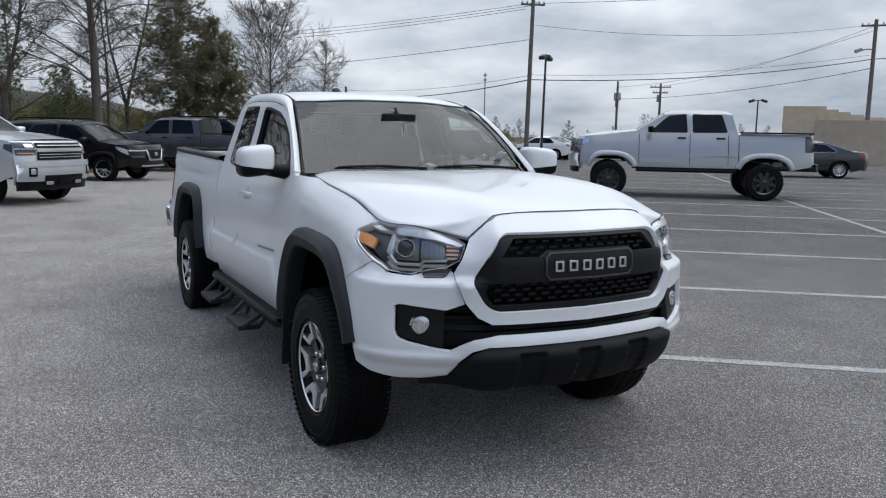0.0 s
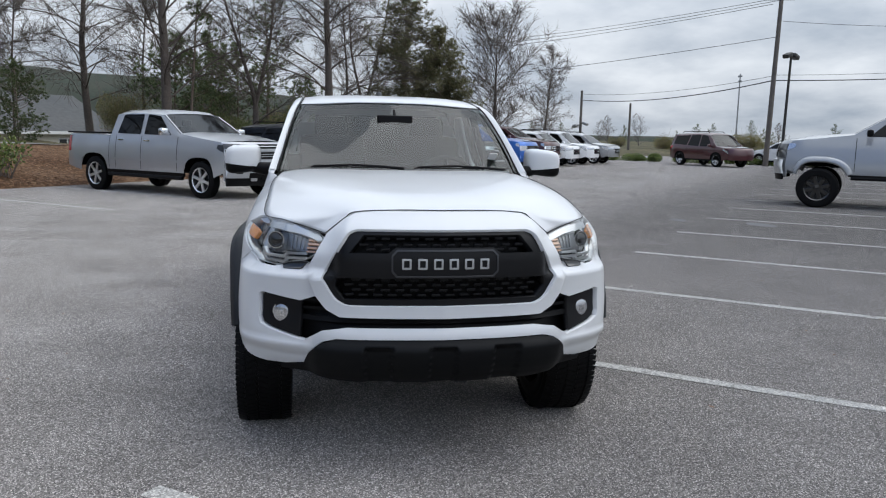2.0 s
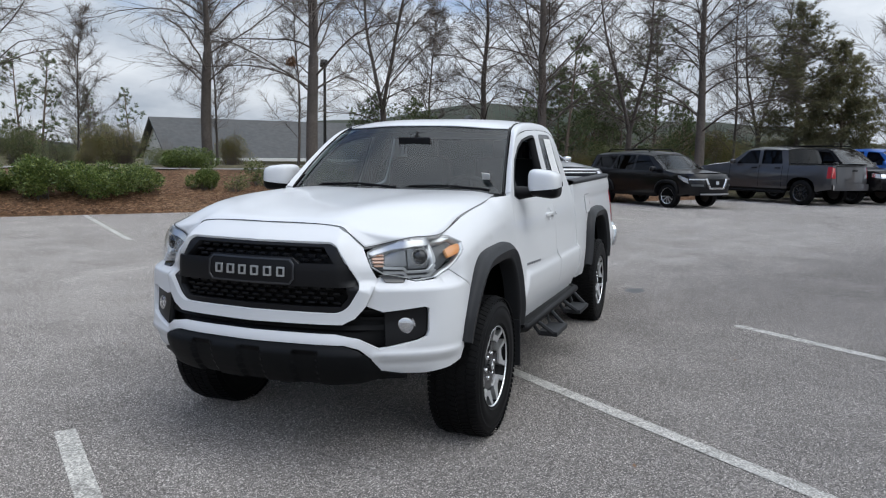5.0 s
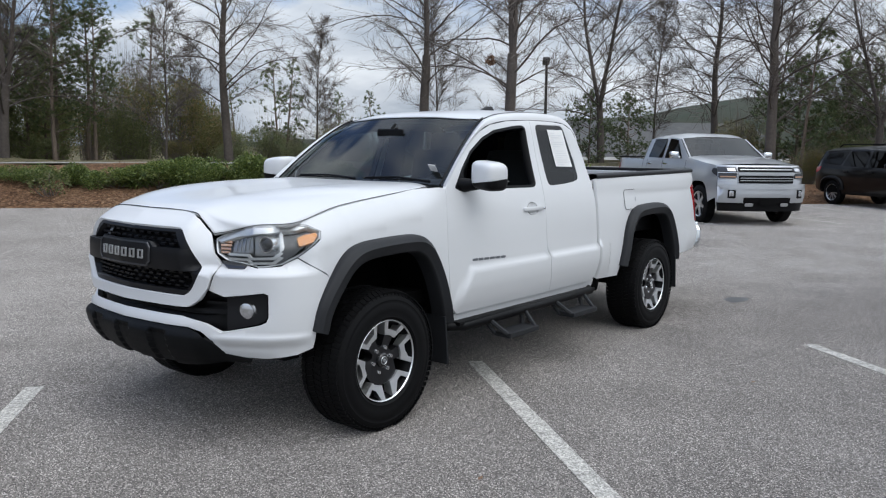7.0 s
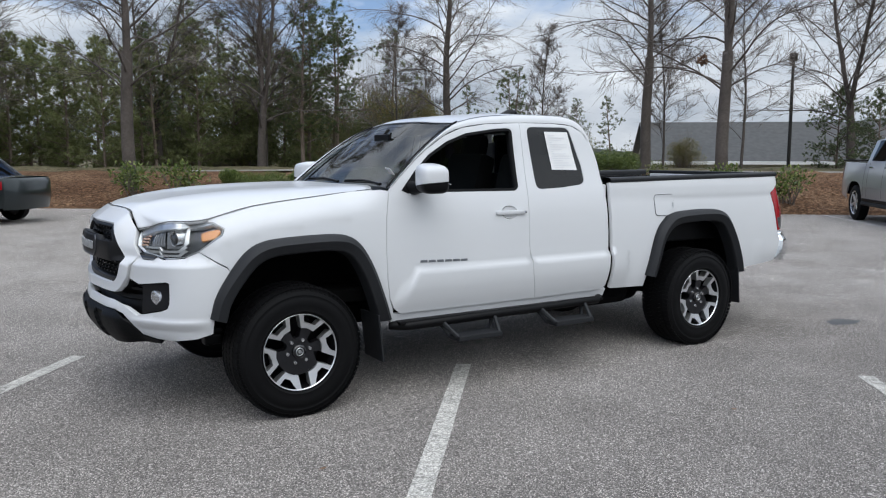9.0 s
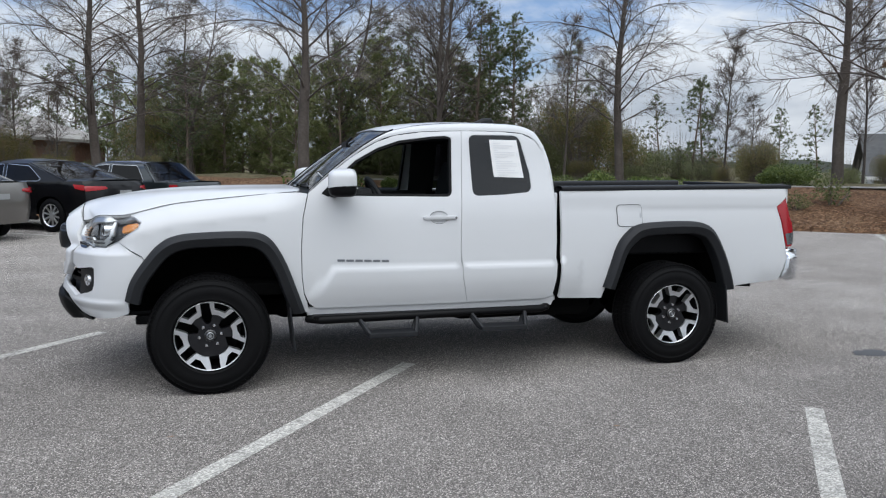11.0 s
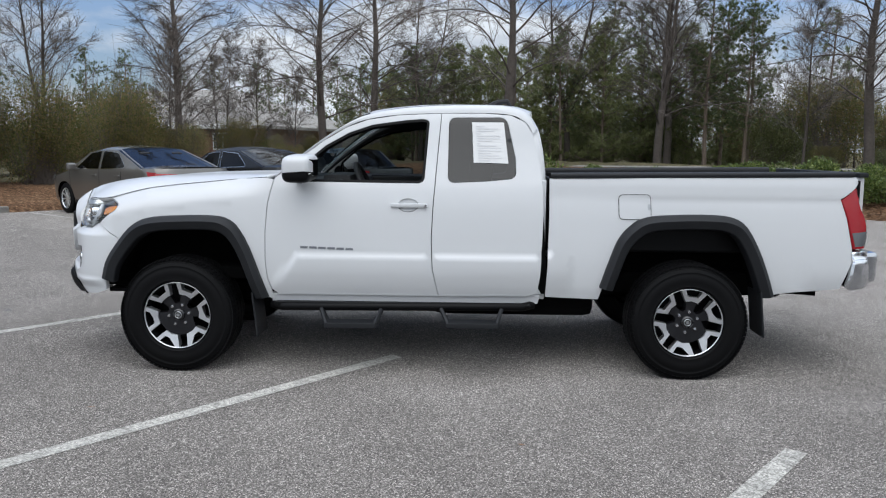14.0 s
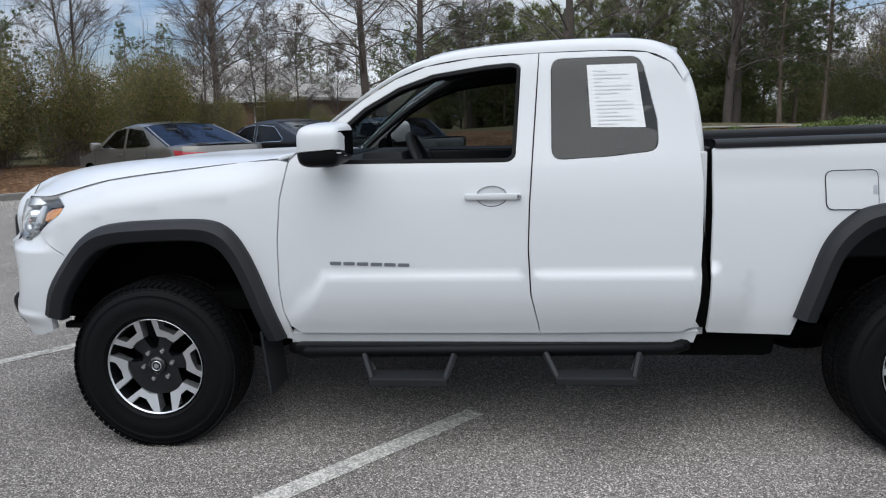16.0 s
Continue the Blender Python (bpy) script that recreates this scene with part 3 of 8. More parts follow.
def body(s, z, off=0.0):
    """The outer skin by the way along its plan from the nose (left positive), and the height."""
    if s < 0:
        p = body(-s, z, off)
        return (p[0], -p[1], p[2])
    x, y = float(np.interp(s, _s, _d[:, 0])), float(np.interp(s, _s, _d[:, 1]))
    tx, ty = float(np.interp(s, _s, _t[:, 0])), float(np.interp(s, _s, _t[:, 1]))
    nx, ny = ty, -tx
    w = ease(0.45, 0.95, ny)
    d = (1 - w) * smooth_interp(z, NOSE_Z, NOSE_D)
    if w > 0:
        side = smooth_interp(z, FLANK_Z, FLANK_D)
        swell = ease(0.780, 0.756, z) * ease(0.46, 0.70, z)
        cut = -0.80 * max(0.0, 0.768 - z)
        side += 0.027 * swell * (ease(-0.74 - cut, -0.82 - cut, x) * ease(-2.53, -2.47, x) + ease(-3.90, -4.0, x))
        if x > -0.62:
            zs, ys = float(np.interp(x, SEAM_X, SEAM_Z)), float(np.interp(x, SEAM_X, SEAM_Y))
            k = ease(-0.62, -0.35, x)
            t = max(0.0, (z - (zs - 0.15)) / 0.15)
            base = smooth_interp(min(z, zs - 0.15), FLANK_Z, FLANK_D)
            side = (1 - k) * side + k * (base + t * t * (ys - y - base) if t > 0 else side)
        d += w * side
    # the lamps lean back
    d -= (0.045 * ease(0.868, 0.912, z) + 0.040 * ease(0.95, 1.09, z) * ease(0.72, 0.56, y)) * ease(0.40, 0.53, y) * ease(0.38, 0.60, x)
    # the middle of the lower bumper juts out
    d += 0.022 * ease(0.71, 0.64, z) * ease(0.60, 0.46, y) * ease(0.6, 0.75, x)
    d += off
    return (x + nx * d, y + ny * d, z)


def skin(off):
    return lambda s, z: body(s, z, off)


truck = thing("pickup_truck", pose(0, -0.004, 0), "white extended-cab pickup truck with black wheel-arch flares, parked on asphalt", "pickup truck")

# wheel-arch curves: outer edge, ridge and lip
ARCH_F = [(0.485, 0.60), (0.452, 0.715), (0.375, 0.835), (0.28, 0.94), (0.17, 0.988), (-0.03, 1.003), (-0.24, 1.003), (-0.335, 0.98), (-0.402, 0.92), (-0.471, 0.794), (-0.539, 0.612), (-0.585, 0.485)]
ARCH_R = [(-2.68, 0.575), (-2.725, 0.71), (-2.79, 0.875), (-2.87, 0.968), (-2.965, 1.018), (-3.15, 1.034), (-3.36, 1.036), (-3.49, 1.022), (-3.578, 0.97), (-3.66, 0.825), (-3.724, 0.657), (-3.764, 0.535)]


def shrink(curve, cx, cz, k, kz=None):
    return [(cx + (x - cx) * k, cz + (z - cz) * (kz or k)) for x, z in curve]


ARCHES = ((ARCH_F, -0.04, 0.42), (ARCH_R, -3.22, 0.45))
for curve, cx, cz in ARCHES:
    rows = []
    for k, off in ((1.0, -0.004), (0.990, 0.034), (0.945, 0.060), (0.932, 0.062), (0.875, 0.046), (0.845, 0.03), (0.835, -0.05)):
        row = []
        for x, z in shrink(curve, cx, cz, k):
            # the flare runs out flush into the bumper
            row.append(body(fx(x, z)[0], z, off * (1 - 0.45 * ease(0.22, 0.46, x))))
        rows.append(row)
    rows = np.swapaxes(np.array(rows), 0, 1)
    for side in (1, -1):
        patch("fender_flare", rows * (1, side, 1), M_PLASTIC, truck, 60, 22, "dark grey textured plastic flare", flip=side < 0)
    inner = []
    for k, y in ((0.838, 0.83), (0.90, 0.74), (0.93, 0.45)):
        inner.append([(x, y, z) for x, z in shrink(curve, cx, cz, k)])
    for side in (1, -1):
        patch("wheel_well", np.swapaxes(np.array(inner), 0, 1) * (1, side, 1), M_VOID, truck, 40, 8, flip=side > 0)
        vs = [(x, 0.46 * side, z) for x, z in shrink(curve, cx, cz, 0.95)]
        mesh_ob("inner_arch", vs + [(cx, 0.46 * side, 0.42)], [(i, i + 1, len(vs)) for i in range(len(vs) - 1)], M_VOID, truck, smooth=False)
CUT_F, CUT_R = shrink(ARCH_F, -0.04, 0.42, 0.955), shrink(ARCH_R, -3.22, 0.45, 0.955)

# head lamp outline, shared by its neighbours
LENS = [fy(0.525, 1.03), fy(0.56, 1.052), fy(0.64, 1.078), fy(0.73, 1.092), fx(0.52, 1.096), fx(0.43, 1.09), fx(0.382, 1.062), fx(0.40, 1.028), fx(0.53, 0.945), fx(0.615, 0.912), fy(0.73, 0.905), fy(0.665, 0.922), fy(0.60, 0.932), fy(0.55, 0.965)]

# front fender
FENDER = [fx(0.53, 0.945), fx(0.40, 1.028), fx(0.382, 1.062), fx(0.43, 1.09), fx(0.49, 1.099), fx(0.36, 1.13), fx(0.2, 1.168), fx(0.0, 1.193), fx(-0.2, 1.213), fx(-0.4, 1.236), fx(-0.56, 1.243), fx(-0.612, 1.235), fx(-0.578, 1.08), fx(-0.564, 0.90), fx(-0.565, 0.71), fx(-0.578, 0.60), fx(-0.60, 0.535), fx(-0.615, 0.47)] + [fx(*p) for p in CUT_F[::-1][:-2]] + [fx(0.385, 0.860)]
panel("front_fender", FENDER, body, M_PAINT, truck, step=0.04, sides=(1, -1))

# nose: bumper cover, grille surround, lower valance
BUMPER = [fy(0.0, 0.672), fy(0.40, 0.672), fy(0.50, 0.655), fy(0.585, 0.602), fy(0.735, 0.638), fy(0.768, 0.655), fy(0.776, 0.68), fy(0.776, 0.782), fy(0.76, 0.790), fy(0.60, 0.768), fy(0.53, 0.795), fy(0.575, 0.915), fy(0.60, 0.930), fy(0.665, 0.92), fy(0.73, 0.903), fx(0.615, 0.91), fx(0.53, 0.943), fx(0.385, 0.856)] + [fx(*p) for p in CUT_F[:3][::-1]] + [fx(0.47, 0.515), fx(0.55, 0.49), fx(0.68, 0.475), fy(0.62, 0.482), fy(0.575, 0.50), fy(0.55, 0.56), fy(0.50, 0.605), fy(0.44, 0.622), fy(0.0, 0.622)]


def bumper_skin(s, z):
    # a shelf under the lamp, a hollow round the fog lamp and a flank line low down
    s0 = s
    s = abs(s)
    f = ease(fy(0.52, 0)[0], fy(0.60, 0)[0], s) * ease(fx(0.42, 0)[0], fx(0.60, 0)[0], s)
    return body(s0, z, 0.008 * f * (ease(0.60, 0.575, z) - 2.2 * ease(0.572, 0.535, z)))


panel("bumper_cover", full(BUMPER), bumper_skin, M_PAINT, truck, step=0.028, thick=0.035, gap=0.0015)
HEX = [(0.0, 1.082), (0.375, 1.082), (0.405, 1.065), (0.502, 0.900), (0.502, 0.875), (0.455, 0.79), (0.41, 0.763), (0.0, 0.763)]
SURROUND = [fy(0.0, 1.150), fy(0.30, 1.149), fy(0.39, 1.140), fy(0.44, 1.115), fy(0.512, 1.052), fy(0.545, 0.97), fy(0.575, 0.915), fy(0.53, 0.80), fy(0.485, 0.745), fy(0.43, 0.715), fy(0.0, 0.712)]


def surround_skin(s, z):
    return body(s, z, 0.022 * ease(fy(0.60, 0)[0], fy(0.50, 0)[0], abs(s)) * ease(1.15, 1.06, z) + 0.004)


HEX_RING = fillet(full([fy(*p) for p in HEX]), 0.03)
panel("grille_surround", full(SURROUND), surround_skin, M_PAINT, truck, holes=[HEX_RING], step=0.026, thick=0.04, gap=0.0)
VALANCE = [fy(0.0, 0.620), fy(0.44, 0.620), fy(0.50, 0.602), fy(0.555, 0.555), fy(0.595, 0.492), fy(0.70, 0.472), fy(0.70, 0.455), fy(0.58, 0.452), fy(0.40, 0.430), fy(0.0, 0.428)]


def valance_skin(s, z):
    y = float(np.interp(abs(s), _s, _d[:, 1]))
    ridge = sum(ease(w, w - 0.012, abs(abs(y) - c)) for c, w in ((0.0, 0.062), (0.27, 0.06)))
    return body(s, z, 0.03 * ease(0.63, 0.58, z) * ease(fy(0.60, 0)[0], fy(0.50, 0)[0], abs(s)) - 0.018 * ridge * ease(0.596, 0.585, z))


panel("bumper_valance", full(VALANCE), valance_skin, M_GUARD, truck, step=0.02, thick=0.06, gap=0.0, label="dark grey plastic lower bumper guard")
# what lies behind the openings
BACK = [fy(0.0, 1.10), fy(0.42, 1.10), fy(0.50, 1.0), fy(0.60, 0.96), fy(0.80, 0.90), fx(0.50, 0.80), fx(0.50, 0.56), fy(0.60, 0.50), fy(0.0, 0.46)]
panel("nose_backing", BACK, skin(-0.075), M_BLACK, truck, step=0.06, thick=0, sides=(1, -1), gap=0)
# lower slot: black slats in the air intake
for z in (0.690, 0.735, 0.770):
    y0 = 0.0 if z < 0.70 else 0.50
    panel("intake_slat", [fy(y0, z + 0.006), fy(0.62, z + 0.006 + (0.01 if z < 0.7 else 0)), fy(0.62, z - 0.006), fy(y0, z - 0.006)], skin(-0.03), M_BLACK, truck, step=0.04, thick=0.03, sides=(1, -1), gap=0)
# fog lamp pocket
panel("fog_lamp_bezel", [fy(0.605, 0.762), fy(0.755, 0.784), fy(0.77, 0.776), fy(0.77, 0.68), fy(0.76, 0.658), fy(0.735, 0.645), fy(0.61, 0.612)], skin(-0.018), M_GRILLE, truck, step=0.03, thick=0.03, sides=(1, -1), gap=0)
for side in (1, -1):
    p = Vector(body(fy(0.688, 0.703)[0], 0.703, -0.015))
    m = Matrix.Translation((p.x, p.y * side, p.z)) @ Matrix.Rotation(side * radians(22), 4, "Z")
    bm = bmesh.new()
    lathe(bm, [(0.0, 0.004), (0.02, 0.006), (0.037, 0.0), (0.040, -0.012), (0.046, -0.012), (0.047, -0.03)], axis="X", seg=28)
    bmesh.ops.transform(bm, matrix=m, verts=bm.verts)
    fog = part("fog_lamp", bm, M_LAMPSILVER, truck, "round clear fog lamp", True)
    bm = bmesh.new()
    for dy in (-0.012, 0.0, 0.012):
        box(bm, (0.006, dy, 0.002), (0.006, 0.006, 0.03), 0.001)
    bmesh.ops.transform(bm, matrix=m, verts=bm.verts)
    part("bulb_shield", bm, M_CHROME, fog)

# grille
grille = panel("grille", HEX_RING, skin(0.004), M_GRILLE, truck, holes=[full([fy(*p) for p in ((0.0, 1.058), (0.34, 1.058), (0.395, 0.985), (0.0, 0.985))]), full([fy(*p) for p in ((0.0, 0.884), (0.445, 0.884), (0.455, 0.835), (0.42, 0.788), (0.0, 0.788))])], step=0.02, thick=0.05, gap=0, label="matte black hexagonal grille")[0]
panel("crossbar", full([fy(0.0, 1.012), fy(0.205, 1.012), fy(0.24, 0.985), fy(0.455, 0.985), fy(0.492, 0.915), fy(0.478, 0.884), fy(0.0, 0.884)]), lambda s, z: body(s, z, 0.030 - 0.02 * ease(fy(0.42, 0)[0], fy(0.47, 0)[0], abs(s))), M_GRILLE, grille, step=0.02, thick=0.05, gap=0)
BADGE = full([fy(0.0, 0.998), fy(0.197, 0.998), fy(0.215, 0.978), fy(0.215, 0.918), fy(0.197, 0.897), fy(0.0, 0.897)])
panel("badge_frame", full([fy(0.0, 1.006), fy(0.20, 1.006), fy(0.222, 0.982), fy(0.222, 0.914), fy(0.202, 0.890), fy(0.0, 0.890)]), skin(0.038), M_DARKALLOY, grille, holes=[BADGE], step=0.03, thick=0.012, gap=0)
panel("badge_plate", BADGE, skin(0.0335), M_GRILLE, grille, step=0.03, thick=0, gap=0)
for k in range(6):
    y = -0.160 + 0.064 * k
    panel("emblem_bar", [fy(y - 0.019, 0.969), fy(y + 0.019, 0.969), fy(y + 0.019, 0.925), fy(y - 0.019, 0.925)], skin(0.041), M_SILVERTRIM, grille, holes=[[fy(y - 0.0115, 0.9615), fy(y + 0.0115, 0.9615), fy(y + 0.0115, 0.9325), fy(y - 0.0115, 0.9325)]], step=0.02, thick=0.007, gap=0, label="plain silver bar of the emblem", round_by=0.004)
for side in (1, -1):
    g = grille
    cells = []
    for row, (z, y1) in enumerate(((1.040, 0.335), (1.015, 0.365), (0.992 + 0.004, 0.38))):
        cells += [(k * 0.062 + (0.031 if row % 2 else 0.0), z) for k in range(0 if side > 0 or row % 2 else 1, 8) if k * 0.062 + (0.031 if row % 2 else 0) < y1 - 0.02 and (z > 1.012 or k * 0.062 > 0.24)]
    for row, (z, y1) in enumerate(((0.870, 0.45), (0.848, 0.455), (0.826, 0.45), (0.804, 0.435))):
        cells += [(k * 0.062 + (0.031 if row % 2 else 0.0), z) for k in range(0 if side > 0 or row % 2 else 1, 9) if k * 0.062 + (0.031 if row % 2 else 0) < y1 - 0.02]
    bm = bmesh.new()
    box(bm, (0, 0, 0), (0.022, 0.037, 0.011), 0.003)
    cell_mesh = bpy.data.meshes.new("grille_cell")
    bm.to_mesh(cell_mesh)
    bm.free()
    cell_mesh.materials.append(M_GRILLE)
    for y, z in cells:
        p = Vector(body(fy(y, z)[0], z, -0.030))
        c = new("grille_cell", cell_mesh)
        c.parent, c.location = g, (p.x, p.y * side, p.z)

# head lamps
for side in (1, -1):
    lens = panel("headlight", LENS, skin(0.002), G_LENS, truck, step=0.03, thick=0, gap=0.004, sides=(side,), label="clear headlight with projector and amber reflector")[0]
    lens.visible_shadow = False
    panel("housing", LENS, lambda s, z: body(s, z, -0.06), M_HOUSING, lens, step=0.03, thick=0, gap=0.0, sides=(side,))
    panel("housing_rim", LENS, lambda s, z: body(s, z, -0.006), M_SILVERTRIM, lens, holes=[inset(LENS, 0.006)[::-1]], step=0.03, thick=0.05, gap=0.002, sides=(side,))
    for drop in (0.0, 0.021):
        panel("chrome_strip", [fy(y, z - drop) for y, z in ((0.60, 0.956), (0.685, 0.953), (0.70, 0.936), (0.80, 0.938), (0.832, 0.966), (0.82, 0.974), (0.79, 0.948), (0.705, 0.946), (0.69, 0.964), (0.60, 0.967))], skin(-0.018), M_SILVERTRIM, lens, step=0.02, thick=0.02, gap=0, sides=(side,))
    panel("upper_strip", [fy(0.535, 1.022), fy(0.56, 1.046), fy(0.64, 1.071), fy(0.73, 1.085), fx(0.50, 1.089), fx(0.44, 1.080), fx(0.50, 1.068), fy(0.73, 1.058), fy(0.64, 1.043), fy(0.555, 1.016)], skin(-0.010), M_SILVERTRIM, lens, step=0.02, thick=0.03, gap=0, sides=(side,))
    panel("reflector_bowl", [fy(0.608, 1.040), fy(0.70, 1.052), fy(0.705, 0.965), fy(0.608, 0.965)], skin(-0.045), M_LAMPGREY, lens, step=0.02, thick=0.0, gap=0, sides=(side,))
    panel("projector_recess", [fy(0.708, 1.052), fy(0.82, 1.062), fy(0.832, 0.985), fy(0.80, 0.955), fy(0.71, 0.952)], skin(-0.050), M_LAMPGREY, lens, step=0.02, thick=0.0, gap=0, sides=(side,))
    for k in range(4):
        z = 0.966 + 0.0155 * k
        panel("marker_rib", [fy(0.560 - 0.005 * k, z + 0.008), fy(0.602, z + 0.008), fy(0.602, z), fy(0.562 - 0.005 * k, z)], skin(-0.022), M_MARKER, lens, step=0.02, thick=0.012, gap=0, sides=(side,), label="pale amber marker rib")
    panel("turn_reflector", [fx(0.512, 1.032), fx(0.470, 1.046), fx(0.404, 1.056), fx(0.400, 1.044), fx(0.432, 1.014), fx(0.510, 0.996)], skin(-0.014), M_AMBER, lens, step=0.02, thick=0.02, gap=0, sides=(side,), round_by=0.008, label="amber side reflector")
    panel("lamp_divider", [fx(0.612, 1.060), fx(0.592, 1.062), fx(0.592, 0.985), fx(0.620, 0.968)], skin(-0.020), M_SILVERTRIM, lens, step=0.02, thick=0.03, gap=0, sides=(side,))
    for k in range(4):
        y = 0.622 + 0.019 * k
        panel("reflector_flute", [fy(y, 1.034), fy(y + 0.008, 1.035), fy(y + 0.006, 0.975), fy(y, 0.975)], skin(-0.038), M_LAMPGREY, lens, step=0.03, thick=0.015, gap=0, sides=(side,))
    p = Vector(body(fy(0.758, 1.006)[0], 1.006, -0.040))
    m = Matrix.Translation((p.x, p.y * side, p.z)) @ Matrix.Rotation(side * radians(20), 4, "Z")
    bm = bmesh.new()
    lathe(bm, [(0.0, 0.012), (0.018, 0.010), (0.030, 0.0), (0.031, -0.004)], axis="X", seg=28)
    bmesh.ops.transform(bm, matrix=m, verts=bm.verts)
    part("projector_lens", bm, M_GLOSS, lens, smooth=True)
    bm = bmesh.new()
    lathe(bm, [(0.031, -0.004), (0.034, 0.004), (0.038, 0.004), (0.044, -0.02), (0.046, -0.05)], axis="X", seg=28)
    bmesh.ops.transform(bm, matrix=m, verts=bm.verts)
    part("projector_ring", bm, M_CHROME, lens, smooth=True)
    panel("lamp_gap_trim", [fy(0.582, 0.932), fy(0.665, 0.923), fy(0.69, 0.914), fy(0.682, 0.900), fy(0.61, 0.902)], skin(0.009), M_GLOSS, lens, step=0.03, thick=0.02, gap=0, sides=(side,))

# hood
HOOD = [
    [(-0.60, 0, 1.258), (-0.60, 0.2, 1.258), (-0.595, 0.4, 1.26), (-0.58, 0.58, 1.258), (-0.545, 0.695, 1.243)],
    [(-0.2, 0, 1.246), (-0.2, 0.2, 1.247), (-0.2, 0.42, 1.257), (-0.2, 0.61, 1.248), (-0.2, 0.733, 1.214)],
    [(0.2, 0, 1.228), (0.2, 0.2, 1.230), (0.2, 0.40, 1.242), (0.2, 0.60, 1.224), (0.2, 0.743, 1.169)],
    [(0.5, 0, 1.204), (0.5, 0.2, 1.206), (0.5, 0.38, 1.211), (0.48, 0.57, 1.182), (0.47, 0.746, 1.104)],
    [(0.69, 0, 1.178), (0.69, 0.2, 1.178), (0.68, 0.37, 1.171), (0.672, 0.49, 1.130), (0.630, 0.660, 1.096)],
    [(0.755, 0, 1.163), (0.748, 0.2, 1.162), (0.735, 0.365, 1.151), (0.725, 0.44, 1.118), (0.690, 0.548, 1.066)],
    [(0.783, 0, 1.153), (0.769, 0.19, 1.153), (0.756, 0.358, 1.144), (0.756, 0.408, 1.117), (0.748, 0.487, 1.052)],
]
patch("hood", HOOD, M_PAINT, truck, 40, 24, "white hood with a shallow centre valley", flip=True, mirror=True, thick=0.02)
for side in (1, -1):
    rim = [row[-1] for row in HOOD]
    bm = bmesh.new()
    tube(bm, [(p[0], (p[1] + 0.002) * side, p[2] + 0.001) for p in crom(rim, np.linspace(0, 1, 40))], 0.0015, 5)
    part("hood_gap", bm, M_VOID, truck, "dark shut line along the hood")
bm = bmesh.new()
half_front = crom(HOOD[-1], np.linspace(0, 1, 24))
front_line = [(p[0] + 0.002, -p[1], p[2] + 0.001) for p in half_front[::-1][:-1]] + [(p[0] + 0.002, p[1], p[2] + 0.001) for p in half_front]
tube(bm, front_line, 0.0019, 5)
part("hood_gap", bm, M_VOID, truck, "dark shut line over the grille surround")
patch("cowl", [[(-0.60, 0, 1.245), (-0.60, 0.4, 1.246), (-0.575, 0.62, 1.24), (-0.56, 0.72, 1.225)], [(-0.75, 0, 1.235), (-0.75, 0.4, 1.235), (-0.77, 0.62, 1.235), (-0.80, 0.74, 1.22)]], M_BLACK, truck, 4, 16, mirror=True)

# doors and cab sides
SEAM_TOP = [(-0.615, 1.238), (-0.70, 1.312), (-0.80, 1.392), (-0.93, 1.487), (-1.07, 1.570), (-1.20, 1.618), (-1.40, 1.648), (-1.676, 1.660), (-1.95, 1.662), (-2.12, 1.650), (-2.215, 1.605), (-2.262, 1.53)]
SPLIT = [(-1.676, 1.660), (-1.663, 1.486), (-1.646, 1.267), (-1.630, 1.046), (-1.623, 0.86), (-1.632, 0.672), (-1.671, 0.500)]
FRONT_EDGE = [(-0.578, 1.08), (-0.564, 0.90), (-0.565, 0.71), (-0.578, 0.60), (-0.606, 0.535), (-0.65, 0.500)]
DOOR = [fx(*p) for p in SEAM_TOP[:8] + SPLIT[1:] + FRONT_EDGE[::-1]]
WINDOW = [(-0.79, 1.222), (-0.79, 1.325), (-0.935, 1.448), (-1.083, 1.530), (-1.231, 1.581), (-1.453, 1.612), (-1.564, 1.620), (-1.598, 1.608), (-1.572, 1.235), (-1.545, 1.216)]
REAR_DOOR = [fx(*p) for p in SEAM_TOP[7:] + [(-2.295, 1.40), (-2.318, 1.26), (-2.328, 1.12), (-2.325, 0.90), (-2.312, 0.64), (-2.295, 0.53), (-2.24, 0.506)] + SPLIT[::-1][:-1]]
QUARTER = fillet([(-1.727, 1.630), (-2.092, 1.632), (-2.150, 1.375), (-2.154, 1.250), (-1.95, 1.230), (-1.724, 1.220)], 0.045)
BAR_TEXT = 6
CUP = [fx(-1.475 + 0.062 * math.cos(a), 1.077 + 0.040 * math.sin(a)) for a in np.linspace(0, 2 * math.pi, 25)[:-1]]
CUP_S = fx(-1.475, 0)[0]
